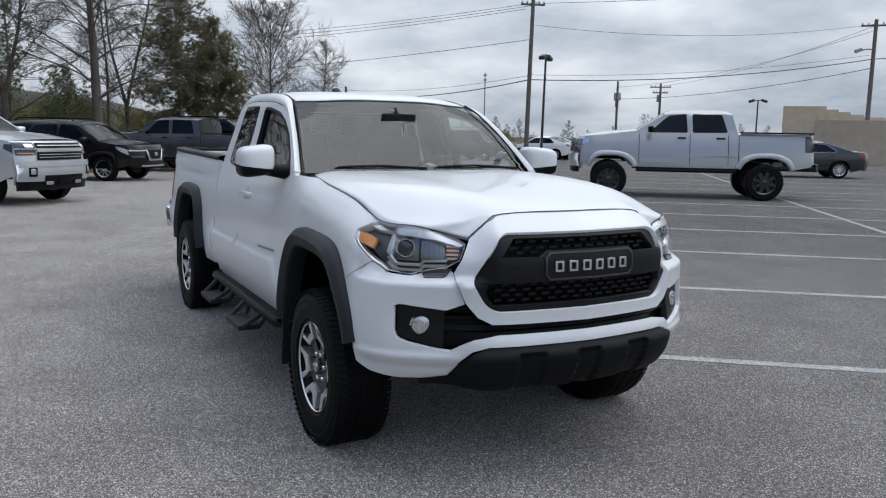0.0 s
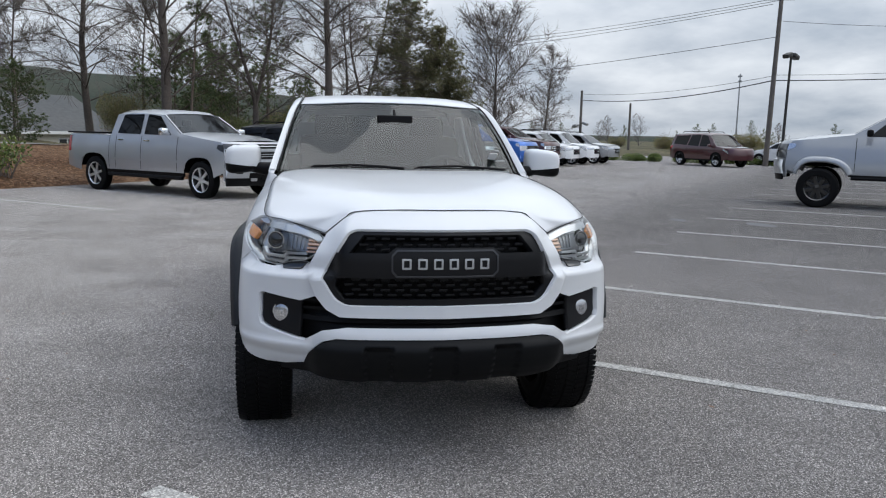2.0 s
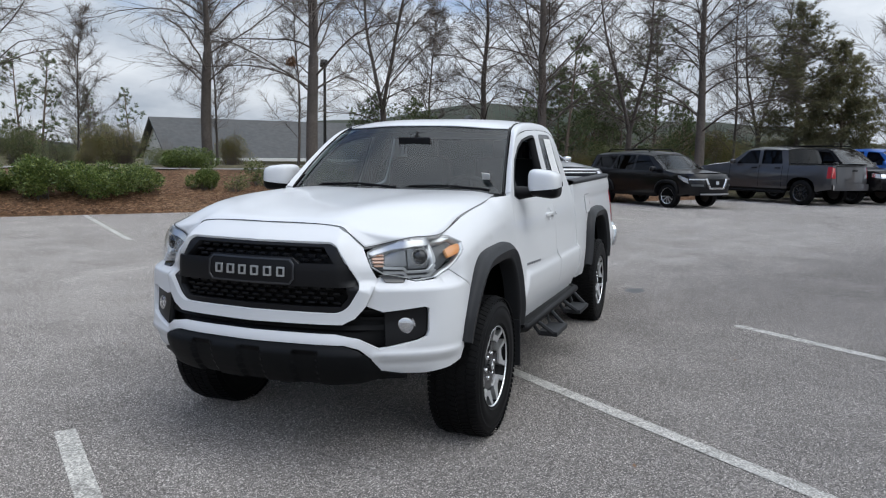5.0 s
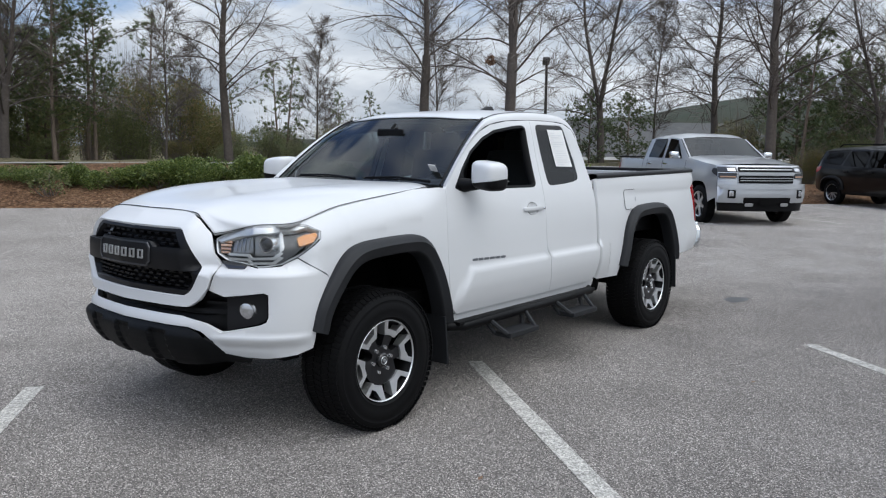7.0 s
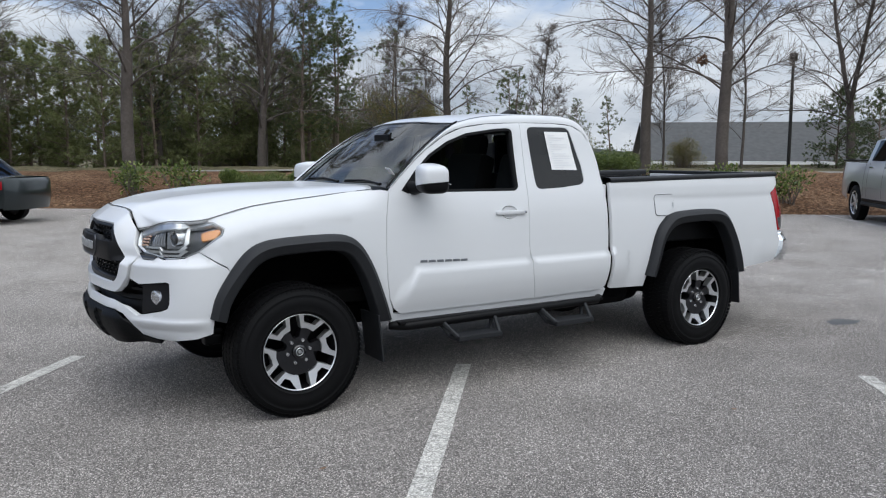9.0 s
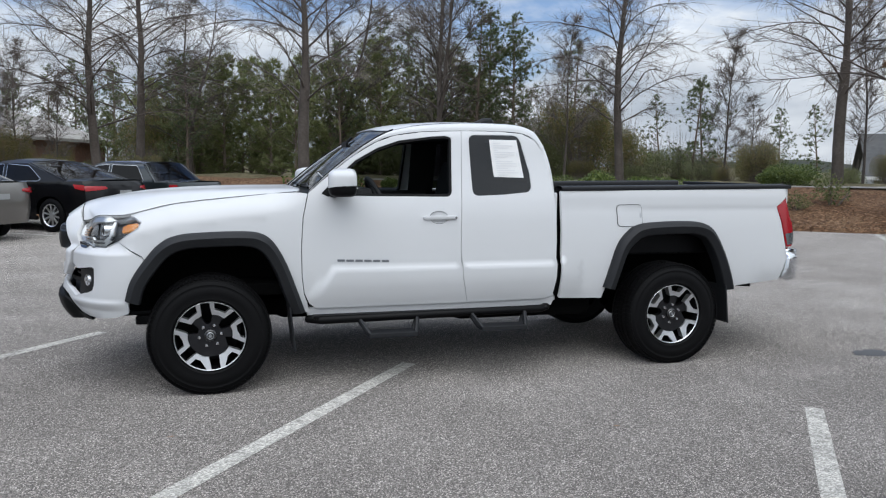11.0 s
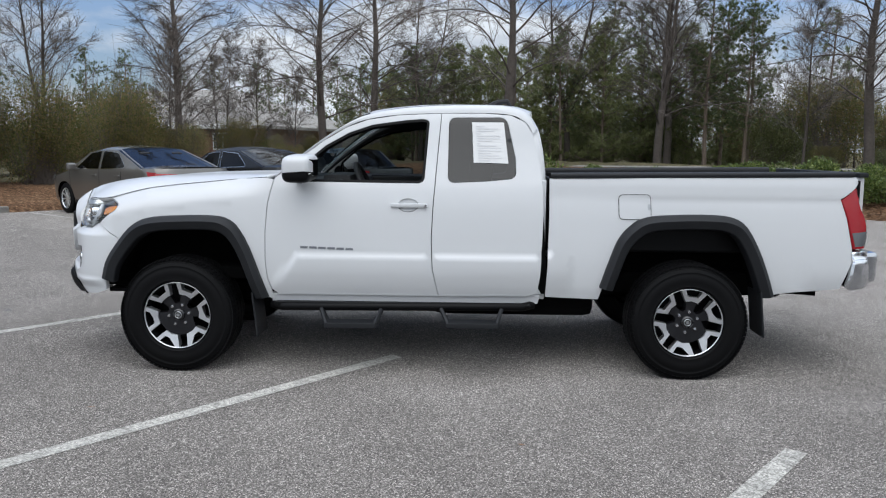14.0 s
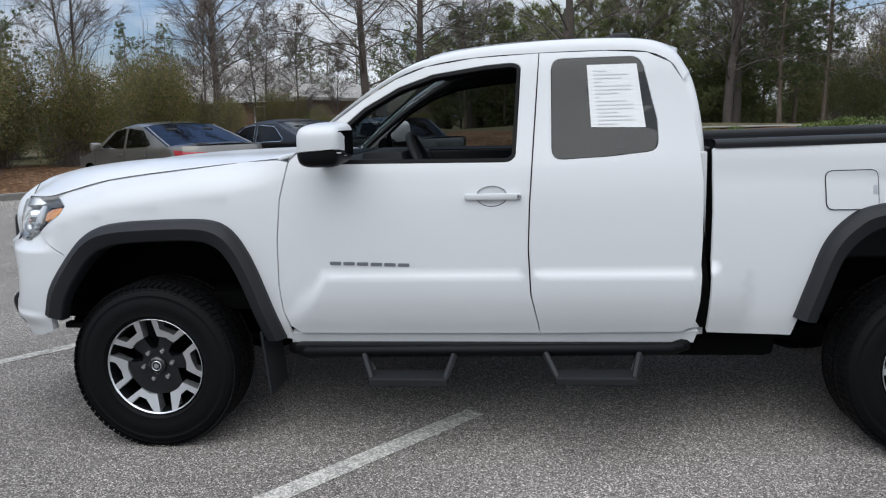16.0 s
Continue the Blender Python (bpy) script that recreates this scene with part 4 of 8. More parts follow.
for side in (1, -1):
    door = panel("front_door", DOOR, body, M_PAINT, truck, holes=[[fx(*p) for p in fillet(WINDOW, 0.035)], CUP], step=0.04, thick=0.03, sides=(side,), label="white front door with its window down" if side > 0 else "white front door with its window up")[0]
    rear = panel("rear_door", REAR_DOOR, body, M_PAINT, truck, holes=[[fx(*p) for p in QUARTER]], step=0.04, thick=0.03, sides=(side,), label="white rear access door with dark glass")[0]
    ring = [fx(*p) for p in fillet(WINDOW, 0.035)]
    panel("window_seal", ring, skin(0.001), M_BLACK, door, holes=[inset(ring, 0.014)[::-1]], step=0.03, thick=0.05, gap=0, sides=(side,), label="black rubber window seal")
    panel("sail_trim", [fx(-0.70, 1.235), fx(-0.80, 1.335), fx(-0.81, 1.325), fx(-0.81, 1.222), fx(-0.74, 1.215)], skin(0.003), M_BLACK, door, step=0.04, thick=0.02, gap=0, sides=(side,))
    pane = panel("quarter_glass", [fx(*p) for p in QUARTER], skin(-0.003), G_TINT, rear, step=0.05, thick=0, gap=0.0, sides=(side,), label="dark privacy glass")[0]
    if side < 0:
        shut = panel("window_glass", ring, skin(-0.02), G_DOOR, door, step=0.06, thick=0, gap=0.0, sides=(side,), label="raised dark window glass")[0]
    else:
        note = panel("window_sticker", [fx(-1.872, 1.602), fx(-2.075, 1.602), fx(-2.105, 1.342), fx(-1.885, 1.347)], skin(0.002), M_PAPER, rear, step=0.05, thick=0.001, gap=0, sides=(side,), label="white printed paper sheet behind glass")[0]
        widths = [0.3, 0.75, 0.6, 0.15, 0.8, 0.78, 0.5, 0.1, 0.65, 0.8, 0.8, 0.45, 0.7, 0.8, 0.4]
        for k, wd in enumerate(widths):
            z = 1.580 - 0.0155 * k
            x0 = -1.895 - 0.02 * (k / 15)
            panel("text_bar", [fx(x0, z), fx(x0 - 0.19 * wd, z), fx(x0 - 0.19 * wd, z - 0.005), fx(x0, z - 0.005)], skin(0.0045), M_INK, note, step=0.1, thick=0, gap=0, sides=(side,))
    # handle, recess and name bars
    hm = bmesh.new()
    c = Vector(body(fx(-1.48, 1.076)[0], 1.076, 0.022))
    box(hm, (0, 0, 0), (0.235, 0.024, 0.038), 0.011)
    for v in hm.verts:
        v.co.z *= 1.0 - 0.42 * (abs(v.co.x) / 0.12) ** 3
        v.co.y -= 0.025 * (abs(v.co.x) / 0.12) ** 4
    bmesh.ops.transform(hm, matrix=Matrix.Translation((c.x, c.y * side, c.z)) @ Matrix.Diagonal((1, side, 1, 1)), verts=hm.verts)
    bmesh.ops.recalc_face_normals(hm, faces=hm.faces)
    handle = part("door_handle", hm, M_PAINT, door, "white pull handle", True, 50)
    panel("handle_cup", CUP, lambda s, z: body(s, z, -0.001 - 0.013 * max(0.0, 1 - ((s - CUP_S) / 0.062) ** 2 - ((z - 1.077) / 0.040) ** 2) ** 0.5), M_PAINT, door, step=0.012, thick=0, gap=0, sides=(side,))
    bm = bmesh.new()
    lathe(bm, [(0, 0.002), (0.008, 0.002), (0.009, 0)], axis="Y", seg=14)
    bmesh.ops.transform(bm, matrix=Matrix.Translation((-1.587, (c.y + 0.002) * side, 1.076)) @ Matrix.Diagonal((1, side, 1, 1)), verts=bm.verts)
    part("lock_barrel", bm, M_CHROME, handle)
    for k in range(BAR_TEXT):
        x = -0.79 - 0.058 * k
        panel("name_bar", [fx(x, 0.815 - 0.002 * k), fx(x - 0.048, 0.814 - 0.002 * k), fx(x - 0.048, 0.800 - 0.002 * k), fx(x, 0.801 - 0.002 * k)], skin(0.003), M_NAMEBAR, door, step=0.03, thick=0.004, gap=0, sides=(side,), label="plain grey emblem bar", round_by=0.004)
    # mirror
    bm = bmesh.new()
    bmesh.ops.create_icosphere(bm, subdivisions=4, radius=1.0)
    for v in bm.verts:
        q = v.co
        k = lambda u: math.copysign(abs(u) ** 0.48, u)
        v.co = Vector((k(q.x) * 0.100, k(q.y) * 0.102, k(q.z) * 0.084))
        v.co.x += 0.02 * (1 - (v.co.y / 0.115) ** 2) + 0.025 * (v.co.y / 0.115)
        v.co.x *= 0.75 if v.co.x < 0 else 1.0
        v.co.z += 0.012 * (v.co.y / -0.115)
    upper = bm.copy()
    for b, at, above in ((upper, -0.030, False), (bm, -0.033, True)):
        bmesh.ops.bisect_plane(b, geom=b.verts[:] + b.edges[:] + b.faces[:], plane_co=(0, 0, at), plane_no=(0.06, -0.12, 1), clear_outer=above, clear_inner=not above)
    mm = Matrix.Translation((-0.840, 0.932 * side, 1.307)) @ Matrix.Diagonal((1, side, 1, 1))
    for b in (bm, upper):
        bmesh.ops.transform(b, matrix=mm, verts=b.verts)
        bmesh.ops.recalc_face_normals(b, faces=b.faces)
    cap = part("mirror_shell", upper, M_PAINT, door, "white mirror cap", True, 60)
    base = part("mirror_base", bm, M_BLACK, door, "black mirror underside", True, 60)
    bm = bmesh.new()
    tube(bm, [(-0.775, 0.745 * side, 1.245), (-0.79, 0.83 * side, 1.252), (-0.82, 0.90 * side, 1.262)], [0.048, 0.036, 0.032], 10)
    part("mirror_arm", bm, M_BLACK, base, smooth=True, auto=60)
    bm = bmesh.new()
    box(bm, (-0.898, 0.932 * side, 1.312), (0.006, 0.14, 0.10), 0.002, Matrix.Rotation(radians(-12 * side), 4, "Z"))
    part("mirror_glass", bm, M_CHROME, base)
    bm = bmesh.new()
    box(bm, (-0.826, 0.938 * side, 1.275), (0.148, 0.160, 0.005), 0.002)
    part("mirror_strip", bm, M_CHROME, cap)
    # sill under the doors
    panel("sill", [fx(-0.60, 0.500), fx(-2.315, 0.508), fx(-2.30, 0.455), fx(-0.60, 0.448)], skin(-0.012), M_PAINT, truck, step=0.08, thick=0.06, gap=0.0015, sides=(side,))
    # black sheet behind the panel gaps, their shade put into its colour
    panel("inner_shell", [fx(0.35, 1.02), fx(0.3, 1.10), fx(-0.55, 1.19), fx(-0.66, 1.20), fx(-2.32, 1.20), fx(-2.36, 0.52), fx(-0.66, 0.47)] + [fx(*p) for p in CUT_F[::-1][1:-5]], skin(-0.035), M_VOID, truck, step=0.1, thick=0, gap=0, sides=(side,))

bm = bmesh.new()
box(bm, (-3.545, 0.60, 0.80), (0.045, 0.004, 0.05), 0.001)
part("well_label", bm, M_PAPER, truck, "small white label inside the rear arch")
for side in (1, -1):
    bm = bmesh.new()
    box(bm, (0.40, 0.58 * side, 0.43), (0.10, 0.08, 0.06), 0.012)
    box(bm, (0.46, 0.58 * side, 0.475), (0.22, 0.05, 0.03), 0.008)
    part("lower_bracket", bm, M_BLACK, truck)

# pillars and roof rails, between the screen and the door seam
TOP = [(-0.64, 0.735, 1.248), (-0.77, 0.705, 1.363), (-0.88, 0.680, 1.452), (-1.00, 0.652, 1.538), (-1.12, 0.625, 1.612), (-1.22, 0.603, 1.655), (-1.40, 0.585, 1.692), (-1.676, 0.578, 1.713), (-1.95, 0.578, 1.716), (-2.13, 0.580, 1.704), (-2.235, 0.590, 1.66), (-2.30, 0.62, 1.56)]
for side in (1, -1):
    rows = []
    for p, q in zip(TOP, SEAM_TOP):
        low = Vector(body(fx(*q)[0], q[1], 0.0))
        top = Vector(p)
        mid = (top + low) / 2
        out = Vector((0.0, 0.75, 0.66)) * (0.020 if p[0] > -1.15 else 0.016)
        rows.append([tuple(top), tuple(top * 0.75 + low * 0.25 + out * 0.8), tuple(mid + out), tuple(top * 0.25 + low * 0.75 + out * 0.7), tuple(low)])
    liner = []
    for p, q in zip(TOP, SEAM_TOP):
        low = Vector(body(fx(*q)[0], q[1] - 0.06, -0.06))
        liner.append([tuple(Vector(p) - Vector((0.0, 0.03, 0.025))), tuple(Vector(p).lerp(low, 0.5) - Vector((0, 0.03, 0.012))), tuple(low)])
    patch("pillar_liner", np.array(liner) * (1, side, 1), M_TRIM, truck, 40, 6, "dark pillar trim inside the cab", flip=side > 0)
    inner = [[body(fx(x, z)[0], z, -0.05) for x in (-1.64, -1.74, -1.86)] for z in (1.18, 1.34, 1.50, 1.66)]
    patch("pillar_trim", np.array(inner) * (1, side, 1), M_TRIM, truck, 8, 4, "dark inner trim of the door pillar", flip=side > 0)
    rail = patch("roof_rail", np.array(rows) * (1, side, 1), M_PAINT, truck, 60, 14, "white pillar and roof edge", flip=side < 0)
    bm = bmesh.new()
    strip = [Vector(p) + Vector((0.012, -0.012, 0.004)) for p in TOP[:6]]
    fine = crom([tuple(p) for p in strip], np.linspace(0, 1, 20))
    tube(bm, [(p[0], p[1] * side, p[2]) for p in fine], 0.0055, 6)
    part("screen_moulding", bm, M_BLACK, rail, smooth=True, auto=60)
    bm = bmesh.new()
    fine = crom([(p[0], (p[1] - 0.012) * side, p[2] - 0.003) for p in TOP[5:10]], np.linspace(0, 1, 16))
    tube(bm, fine, 0.007, 6)
    part("roof_ditch", bm, M_BLACK, rail, smooth=True, auto=60)
ROOF = [
    [(-1.115, 0, 1.672), (-1.12, 0.25, 1.670), (-1.15, 0.45, 1.658), (-1.205, 0.598, 1.650)],
    [(-1.25, 0, 1.706), (-1.26, 0.25, 1.704), (-1.29, 0.45, 1.694), (-1.34, 0.583, 1.680)],
    [(-1.55, 0, 1.733), (-1.55, 0.25, 1.731), (-1.56, 0.45, 1.722), (-1.58, 0.572, 1.707)],
    [(-1.90, 0, 1.738), (-1.90, 0.25, 1.736), (-1.90, 0.45, 1.727), (-1.90, 0.572, 1.713)],
    [(-2.15, 0, 1.726), (-2.15, 0.25, 1.724), (-2.145, 0.45, 1.715), (-2.14, 0.575, 1.70)],
    [(-2.28, 0, 1.690), (-2.28, 0.25, 1.688), (-2.265, 0.45, 1.68), (-2.245, 0.585, 1.655)],
]
patch("roof", ROOF, M_PAINT, truck, 36, 20, "white roof panel", mirror=True, thick=0.015)
patch("headliner", np.array(ROOF) * (1, 0.98, 1) - (0, 0, 0.045), M_HEADLINER, truck, 14, 10, flip=False, mirror=True)
screen = patch("windscreen", [[(-0.655, 0, 1.255), (-0.66, 0.25, 1.254), (-0.665, 0.5, 1.25), (-0.655, 0.725, 1.245)], [(-0.80, 0, 1.405), (-0.81, 0.25, 1.402), (-0.82, 0.48, 1.39), (-0.80, 0.69, 1.375)], [(-0.965, 0, 1.545), (-0.975, 0.25, 1.542), (-0.99, 0.46, 1.53), (-1.00, 0.645, 1.53)], [(-1.12, 0, 1.668), (-1.125, 0.25, 1.665), (-1.155, 0.45, 1.653), (-1.20, 0.60, 1.646)]], G_CLEAR, truck, 20, 20, "clear windscreen", mirror=True)
screen.visible_shadow = False
patch("screen_band", [[(-1.110, 0, 1.6645), (-1.115, 0.25, 1.6615), (-1.145, 0.45, 1.6495), (-1.194, 0.603, 1.642)], [(-1.12, 0, 1.672), (-1.125, 0.25, 1.669), (-1.155, 0.45, 1.657), (-1.205, 0.604, 1.65)]], M_BLACK, truck, 4, 16, mirror=True)
bm = bmesh.new()
box(bm, (-0.725, 0.585, 1.345), (0.004, 0.05, 0.055), 0.001, Matrix.Rotation(radians(45), 4, "Y") @ Matrix.Rotation(radians(-8), 4, "X"))
part("inspection_sticker", bm, M_PAPER, truck, "small pale windscreen sticker")
for y, yaw in ((0.34, 3), (-0.28, 3)):
    bm = bmesh.new()
    tube(bm, [(-0.63, y + 0.30, 1.268), (-0.655, y + 0.02, 1.285), (-0.645, y - 0.24, 1.278)], [0.009, 0.007, 0.005], 6)
    tube(bm, [(-0.64, y + 0.22, 1.272), (-0.652, y - 0.26, 1.270)], 0.006, 4)
    part("wiper", bm, M_BLACK, truck, "black wiper arm")
bm = bmesh.new()
tube(bm, [(-1.98, 0, 1.735), (-2.06, 0, 1.768), (-2.12, 0, 1.775), (-2.14, 0, 1.735)], [0.02, 0.022, 0.016, 0.02], 8)
part("antenna_fin", bm, M_PLASTIC, truck, smooth=True)

# cab back with its window
bm = bmesh.new()
for c, size in (((-2.33, 0, 0.86), (0.03, 1.56, 0.76)), ((-2.262, 0.54, 1.39), (0.04, 0.16, 0.32)), ((-2.262, -0.54, 1.39), (0.04, 0.16, 0.32)), ((-2.235, 0, 1.64), (0.05, 1.1, 0.06))):
    box(bm, c, size, 0.008)
part("cab_back", bm, M_PAINT, truck)
bm = bmesh.new()
box(bm, (-2.266, 0, 1.42), (0.006, 0.96, 0.38))
part("rear_screen", bm, G_TINT, truck, "dark sliding rear window")
for side in (1, -1):
    patch("cab_corner", np.array([[body(fx(-2.22, z)[0], z, -0.002) if z < 1.2 else (x + 0.048, y - 0.018, z), (-2.335 if z < 1.3 else x - 0.026, y - 0.03, z), (-2.345 if z < 1.3 else x - 0.032, y - 0.12, z)] for x, y, z in ((-2.31, 0.83, 0.52), (-2.315, 0.83, 0.8), (-2.325, 0.81, 1.1), (-2.31, 0.765, 1.27), (-2.295, 0.725, 1.42), (-2.266, 0.665, 1.56), (-2.215, 0.60, 1.645))]) * (1, side, 1), M_PAINT, truck, 20, 8, flip=side < 0)

# cargo bed
BED = [fx(-2.362, 1.256), fx(-3.3, 1.266), fx(-4.275, 1.277), fx(-4.305, 1.262), fx(-4.315, 1.235), fx(-4.27, 1.205), fx(-4.168, 1.135), fx(-4.205, 1.02), fx(-4.243, 0.828), fx(-4.225, 0.75), fx(-4.165, 0.583), fx(-3.81, 0.547)] + [fx(*p) for p in CUT_R[::-1]] + [fx(-2.68, 0.492), fx(-2.345, 0.505), fx(-2.352, 0.7), fx(-2.362, 1.0)]


def bed_skin(s, z):
    x = float(np.interp(s, _s, _d[:, 0]))
    t = ease(1.06, 1.26, z)
    return body(s, z, 0.022 * t * t + 0.006 * ease(1.13, 1.16, z) * ease(-2.6, -3.0, x))


for side in (1, -1):
    bed = panel("bed_side", BED, bed_skin, M_PAINT, truck, step=0.04, thick=0.03, sides=(side,), label="white cargo bed side")[0]
    if side > 0:
        flap = fillet([(-2.792, 1.155), (-2.99, 1.157), (-2.995, 1.003), (-2.797, 1.002)], 0.03)
        door = panel("fuel_door", [fx(*p) for p in flap], lambda s, z: Vector(bed_skin(s, z)) + Vector((0, 0.006, 0)), M_PAINT, bed, step=0.04, thick=0.004, gap=0.002, sides=(side,))[0]
        panel("finger_notch", [fx(*p) for p in fillet([(-2.972, 1.098), (-2.990, 1.098), (-2.990, 1.062), (-2.972, 1.062)], 0.008)], lambda s, z: Vector(bed_skin(s, z)) + Vector((0, 0.0075, 0)), M_SILVERTRIM, door, step=0.05, thick=0.001, gap=0, sides=(side,))
        panel("fuel_door_gap", [fx(*p) for p in inset(flap[::-1], -0.002)], lambda s, z: Vector(bed_skin(s, z)) + Vector((0, 0.0025, 0)), M_BLACK, door, step=0.05, thick=0, gap=0, sides=(side,))
    rail = np.array([[(x, body(fx(x, 1.25)[0], 1.25)[1] + dy + 0.022, 1.256 + 0.0112 * (-2.36 - x) / 1.0 + dz) for dy, dz in ((0.004, -0.004), (0.006, 0.020), (-0.02, 0.030), (-0.09, 0.026), (-0.095, -0.02))] for x in np.linspace(-2.37, -4.25, 8)])
    patch("bed_rail_cap", rail * (1, side, 1), M_PLASTIC, bed, 16, 14, "black plastic rail cap", flip=side > 0)
    lamp = panel("tail_lamp", [fx(-4.17, 1.133), fx(-4.27, 1.20), fx(-4.318, 1.215), fx(-4.352, 1.03), fx(-4.352, 0.835), fx(-4.25, 0.828), fx(-4.208, 1.02)], skin(0.006), M_RED, truck, step=0.03, thick=0.03, gap=0.003, sides=(side,), label="red tail lamp")[0]
    panel("reverse_lens", [fx(-4.236, 0.93), fx(-4.350, 0.94), fx(-4.350, 0.85), fx(-4.256, 0.845)], skin(0.009), M_LAMPGREY, lamp, step=0.03, thick=0.004, gap=0, sides=(side,), label="grey reversing lens")
    panel("rear_bumper", [fx(-4.238, 0.815), fx(-4.352, 0.812), fx(-4.358, 0.69), fx(-4.345, 0.60), fx(-4.20, 0.575), fx(-4.215, 0.65)], skin(0.028), M_CHROME, truck, step=0.03, thick=0.10, gap=0.0, sides=(side,), label="chrome rear bumper end", round_by=0.02)
bm = bmesh.new()
for c, size in (((-3.34, 0, 0.80), (1.96, 1.36, 0.04)), ((-3.34, 0.69, 1.02), (1.96, 0.03, 0.46)), ((-3.34, -0.69, 1.02), (1.96, 0.03, 0.46)), ((-2.39, 0, 1.02), (0.03, 1.40, 0.46))):
    box(bm, c, size, 0.006)
part("bed_liner", bm, M_BLACK, truck, "black bed liner")
bm = bmesh.new()
box(bm, (-4.33, 0, 1.02), (0.05, 1.36, 0.50), 0.01)
part("tailgate", bm, M_PAINT, truck)
bm = bmesh.new()
box(bm, (-4.34, 0, 1.285), (0.06, 1.40, 0.03), 0.008)
part("tailgate_cap", bm, M_PLASTIC, truck)
bm = bmesh.new()
box(bm, (-4.40, 0, 0.70), (0.13, 1.40, 0.20), 0.03)
part("rear_bumper_bar", bm, M_CHROME, truck)

# side steps
for side in (1, -1):
    bm = bmesh.new()
    tube(bm, [(-0.60, 0.80 * side, 0.430), (-0.68, 0.868 * side, 0.428), (-2.20, 0.868 * side, 0.444), (-2.27, 0.80 * side, 0.446)], 0.027, 10)
    box(bm, (-1.44, 0.83 * side, 0.448), (1.62, 0.10, 0.022), 0.006)
    bar = part("side_step", bm, M_BLACK, truck, "black tubular side step with drop treads", True, 50)
    for x0, x1 in ((-0.93, -1.31), (-1.69, -2.07)):
        z0 = 0.428 + 0.011 * (-x0 - 0.69)
        for xa, xb in ((x0, x0 - 0.045), (x1, x1 + 0.03)):
            bm = bmesh.new()
            pts = [(xa, 0.89, z0 - 0.01), (xb, 0.98, z0 - 0.085), (xb - 0.0, 0.885, z0 - 0.10)]
            tube(bm, [(p[0], p[1] * side, p[2]) for p in pts[:2]], 0.014, 6)
            tube(bm, [(p[0], p[1] * side, p[2]) for p in ((xa, 0.85, z0 - 0.02), (xb, 0.89, z0 - 0.095), (xb, 0.98, z0 - 0.09))], 0.013, 6)
            part("hanger", bm, M_PLASTIC, bar, smooth=True, auto=50)
        bm = bmesh.new()
        box(bm, ((x0 + x1 - 0.015) / 2, 0.945 * side, z0 - 0.092), (abs(x1 - x0) - 0.06, 0.125, 0.030), 0.004)
        for k in range(13):
            for j in range(3):
                box(bm, (x0 - 0.06 - 0.023 * k, (0.91 + 0.035 * j) * side, z0 - 0.080), (0.009, 0.014, 0.005))
        part("tread", bm, M_PLASTIC, bar)

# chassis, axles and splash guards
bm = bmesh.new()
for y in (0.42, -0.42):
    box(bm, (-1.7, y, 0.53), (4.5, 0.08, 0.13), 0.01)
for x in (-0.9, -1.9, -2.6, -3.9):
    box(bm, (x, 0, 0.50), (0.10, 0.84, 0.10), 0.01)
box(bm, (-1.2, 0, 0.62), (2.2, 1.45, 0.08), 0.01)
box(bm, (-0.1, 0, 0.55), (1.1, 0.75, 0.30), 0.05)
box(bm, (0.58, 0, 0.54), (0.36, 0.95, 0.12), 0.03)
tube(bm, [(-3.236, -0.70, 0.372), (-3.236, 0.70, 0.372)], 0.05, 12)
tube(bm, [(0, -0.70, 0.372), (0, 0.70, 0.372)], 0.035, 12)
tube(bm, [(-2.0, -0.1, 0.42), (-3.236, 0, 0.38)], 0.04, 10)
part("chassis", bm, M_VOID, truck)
# unseen underbody parts, added to darken the ground under the truck
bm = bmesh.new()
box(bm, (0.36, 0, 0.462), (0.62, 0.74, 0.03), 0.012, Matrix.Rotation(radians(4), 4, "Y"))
part("added_skid_plate", bm, M_VOID, truck, "dark skid plate added under the engine to block light")
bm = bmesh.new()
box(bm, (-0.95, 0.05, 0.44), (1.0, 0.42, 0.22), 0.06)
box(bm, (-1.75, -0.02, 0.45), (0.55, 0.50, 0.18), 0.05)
part("added_transmission", bm, M_VOID, truck)
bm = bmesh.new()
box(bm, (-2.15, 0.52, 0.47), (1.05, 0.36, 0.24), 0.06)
part("added_fuel_tank", bm, M_VOID, truck, "black fuel tank added between the axles to block light")
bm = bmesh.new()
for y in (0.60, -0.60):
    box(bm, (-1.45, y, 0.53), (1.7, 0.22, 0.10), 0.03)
part("added_body_floor", bm, M_VOID, truck)
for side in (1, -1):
    # chassis rails, kicked up over the rear axle, added to cut light underneath
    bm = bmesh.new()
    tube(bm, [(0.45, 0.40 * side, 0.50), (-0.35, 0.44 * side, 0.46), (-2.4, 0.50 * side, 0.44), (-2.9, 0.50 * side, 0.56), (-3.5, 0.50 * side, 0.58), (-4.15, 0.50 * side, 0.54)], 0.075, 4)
    part("added_frame_rail", bm, M_VOID, truck, "black chassis rail added to block light underneath")
bm = bmesh.new()
lathe(bm, [(0.0, -0.14), (0.10, -0.13), (0.15, -0.05), (0.15, 0.06), (0.08, 0.12)], (-3.236, 0.05, 0.372), "X", 20)
part("axle_housing", bm, M_VOID, truck, smooth=True)
bm = bmesh.new()
lathe(bm, [(0, -0.10), (0.27, -0.10), (0.34, -0.04), (0.34, 0.06), (0.20, 0.10)], (-3.75, 0, 0.60), "Z", 28)
part("spare_wheel", bm, M_RUBBER, truck, smooth=True)
bm = bmesh.new()
tube(bm, [(-1.6, -0.25, 0.40), (-2.55, -0.28, 0.40), (-2.9, -0.5, 0.43), (-4.0, -0.62, 0.42)], [0.04, 0.08, 0.035, 0.035], 12)
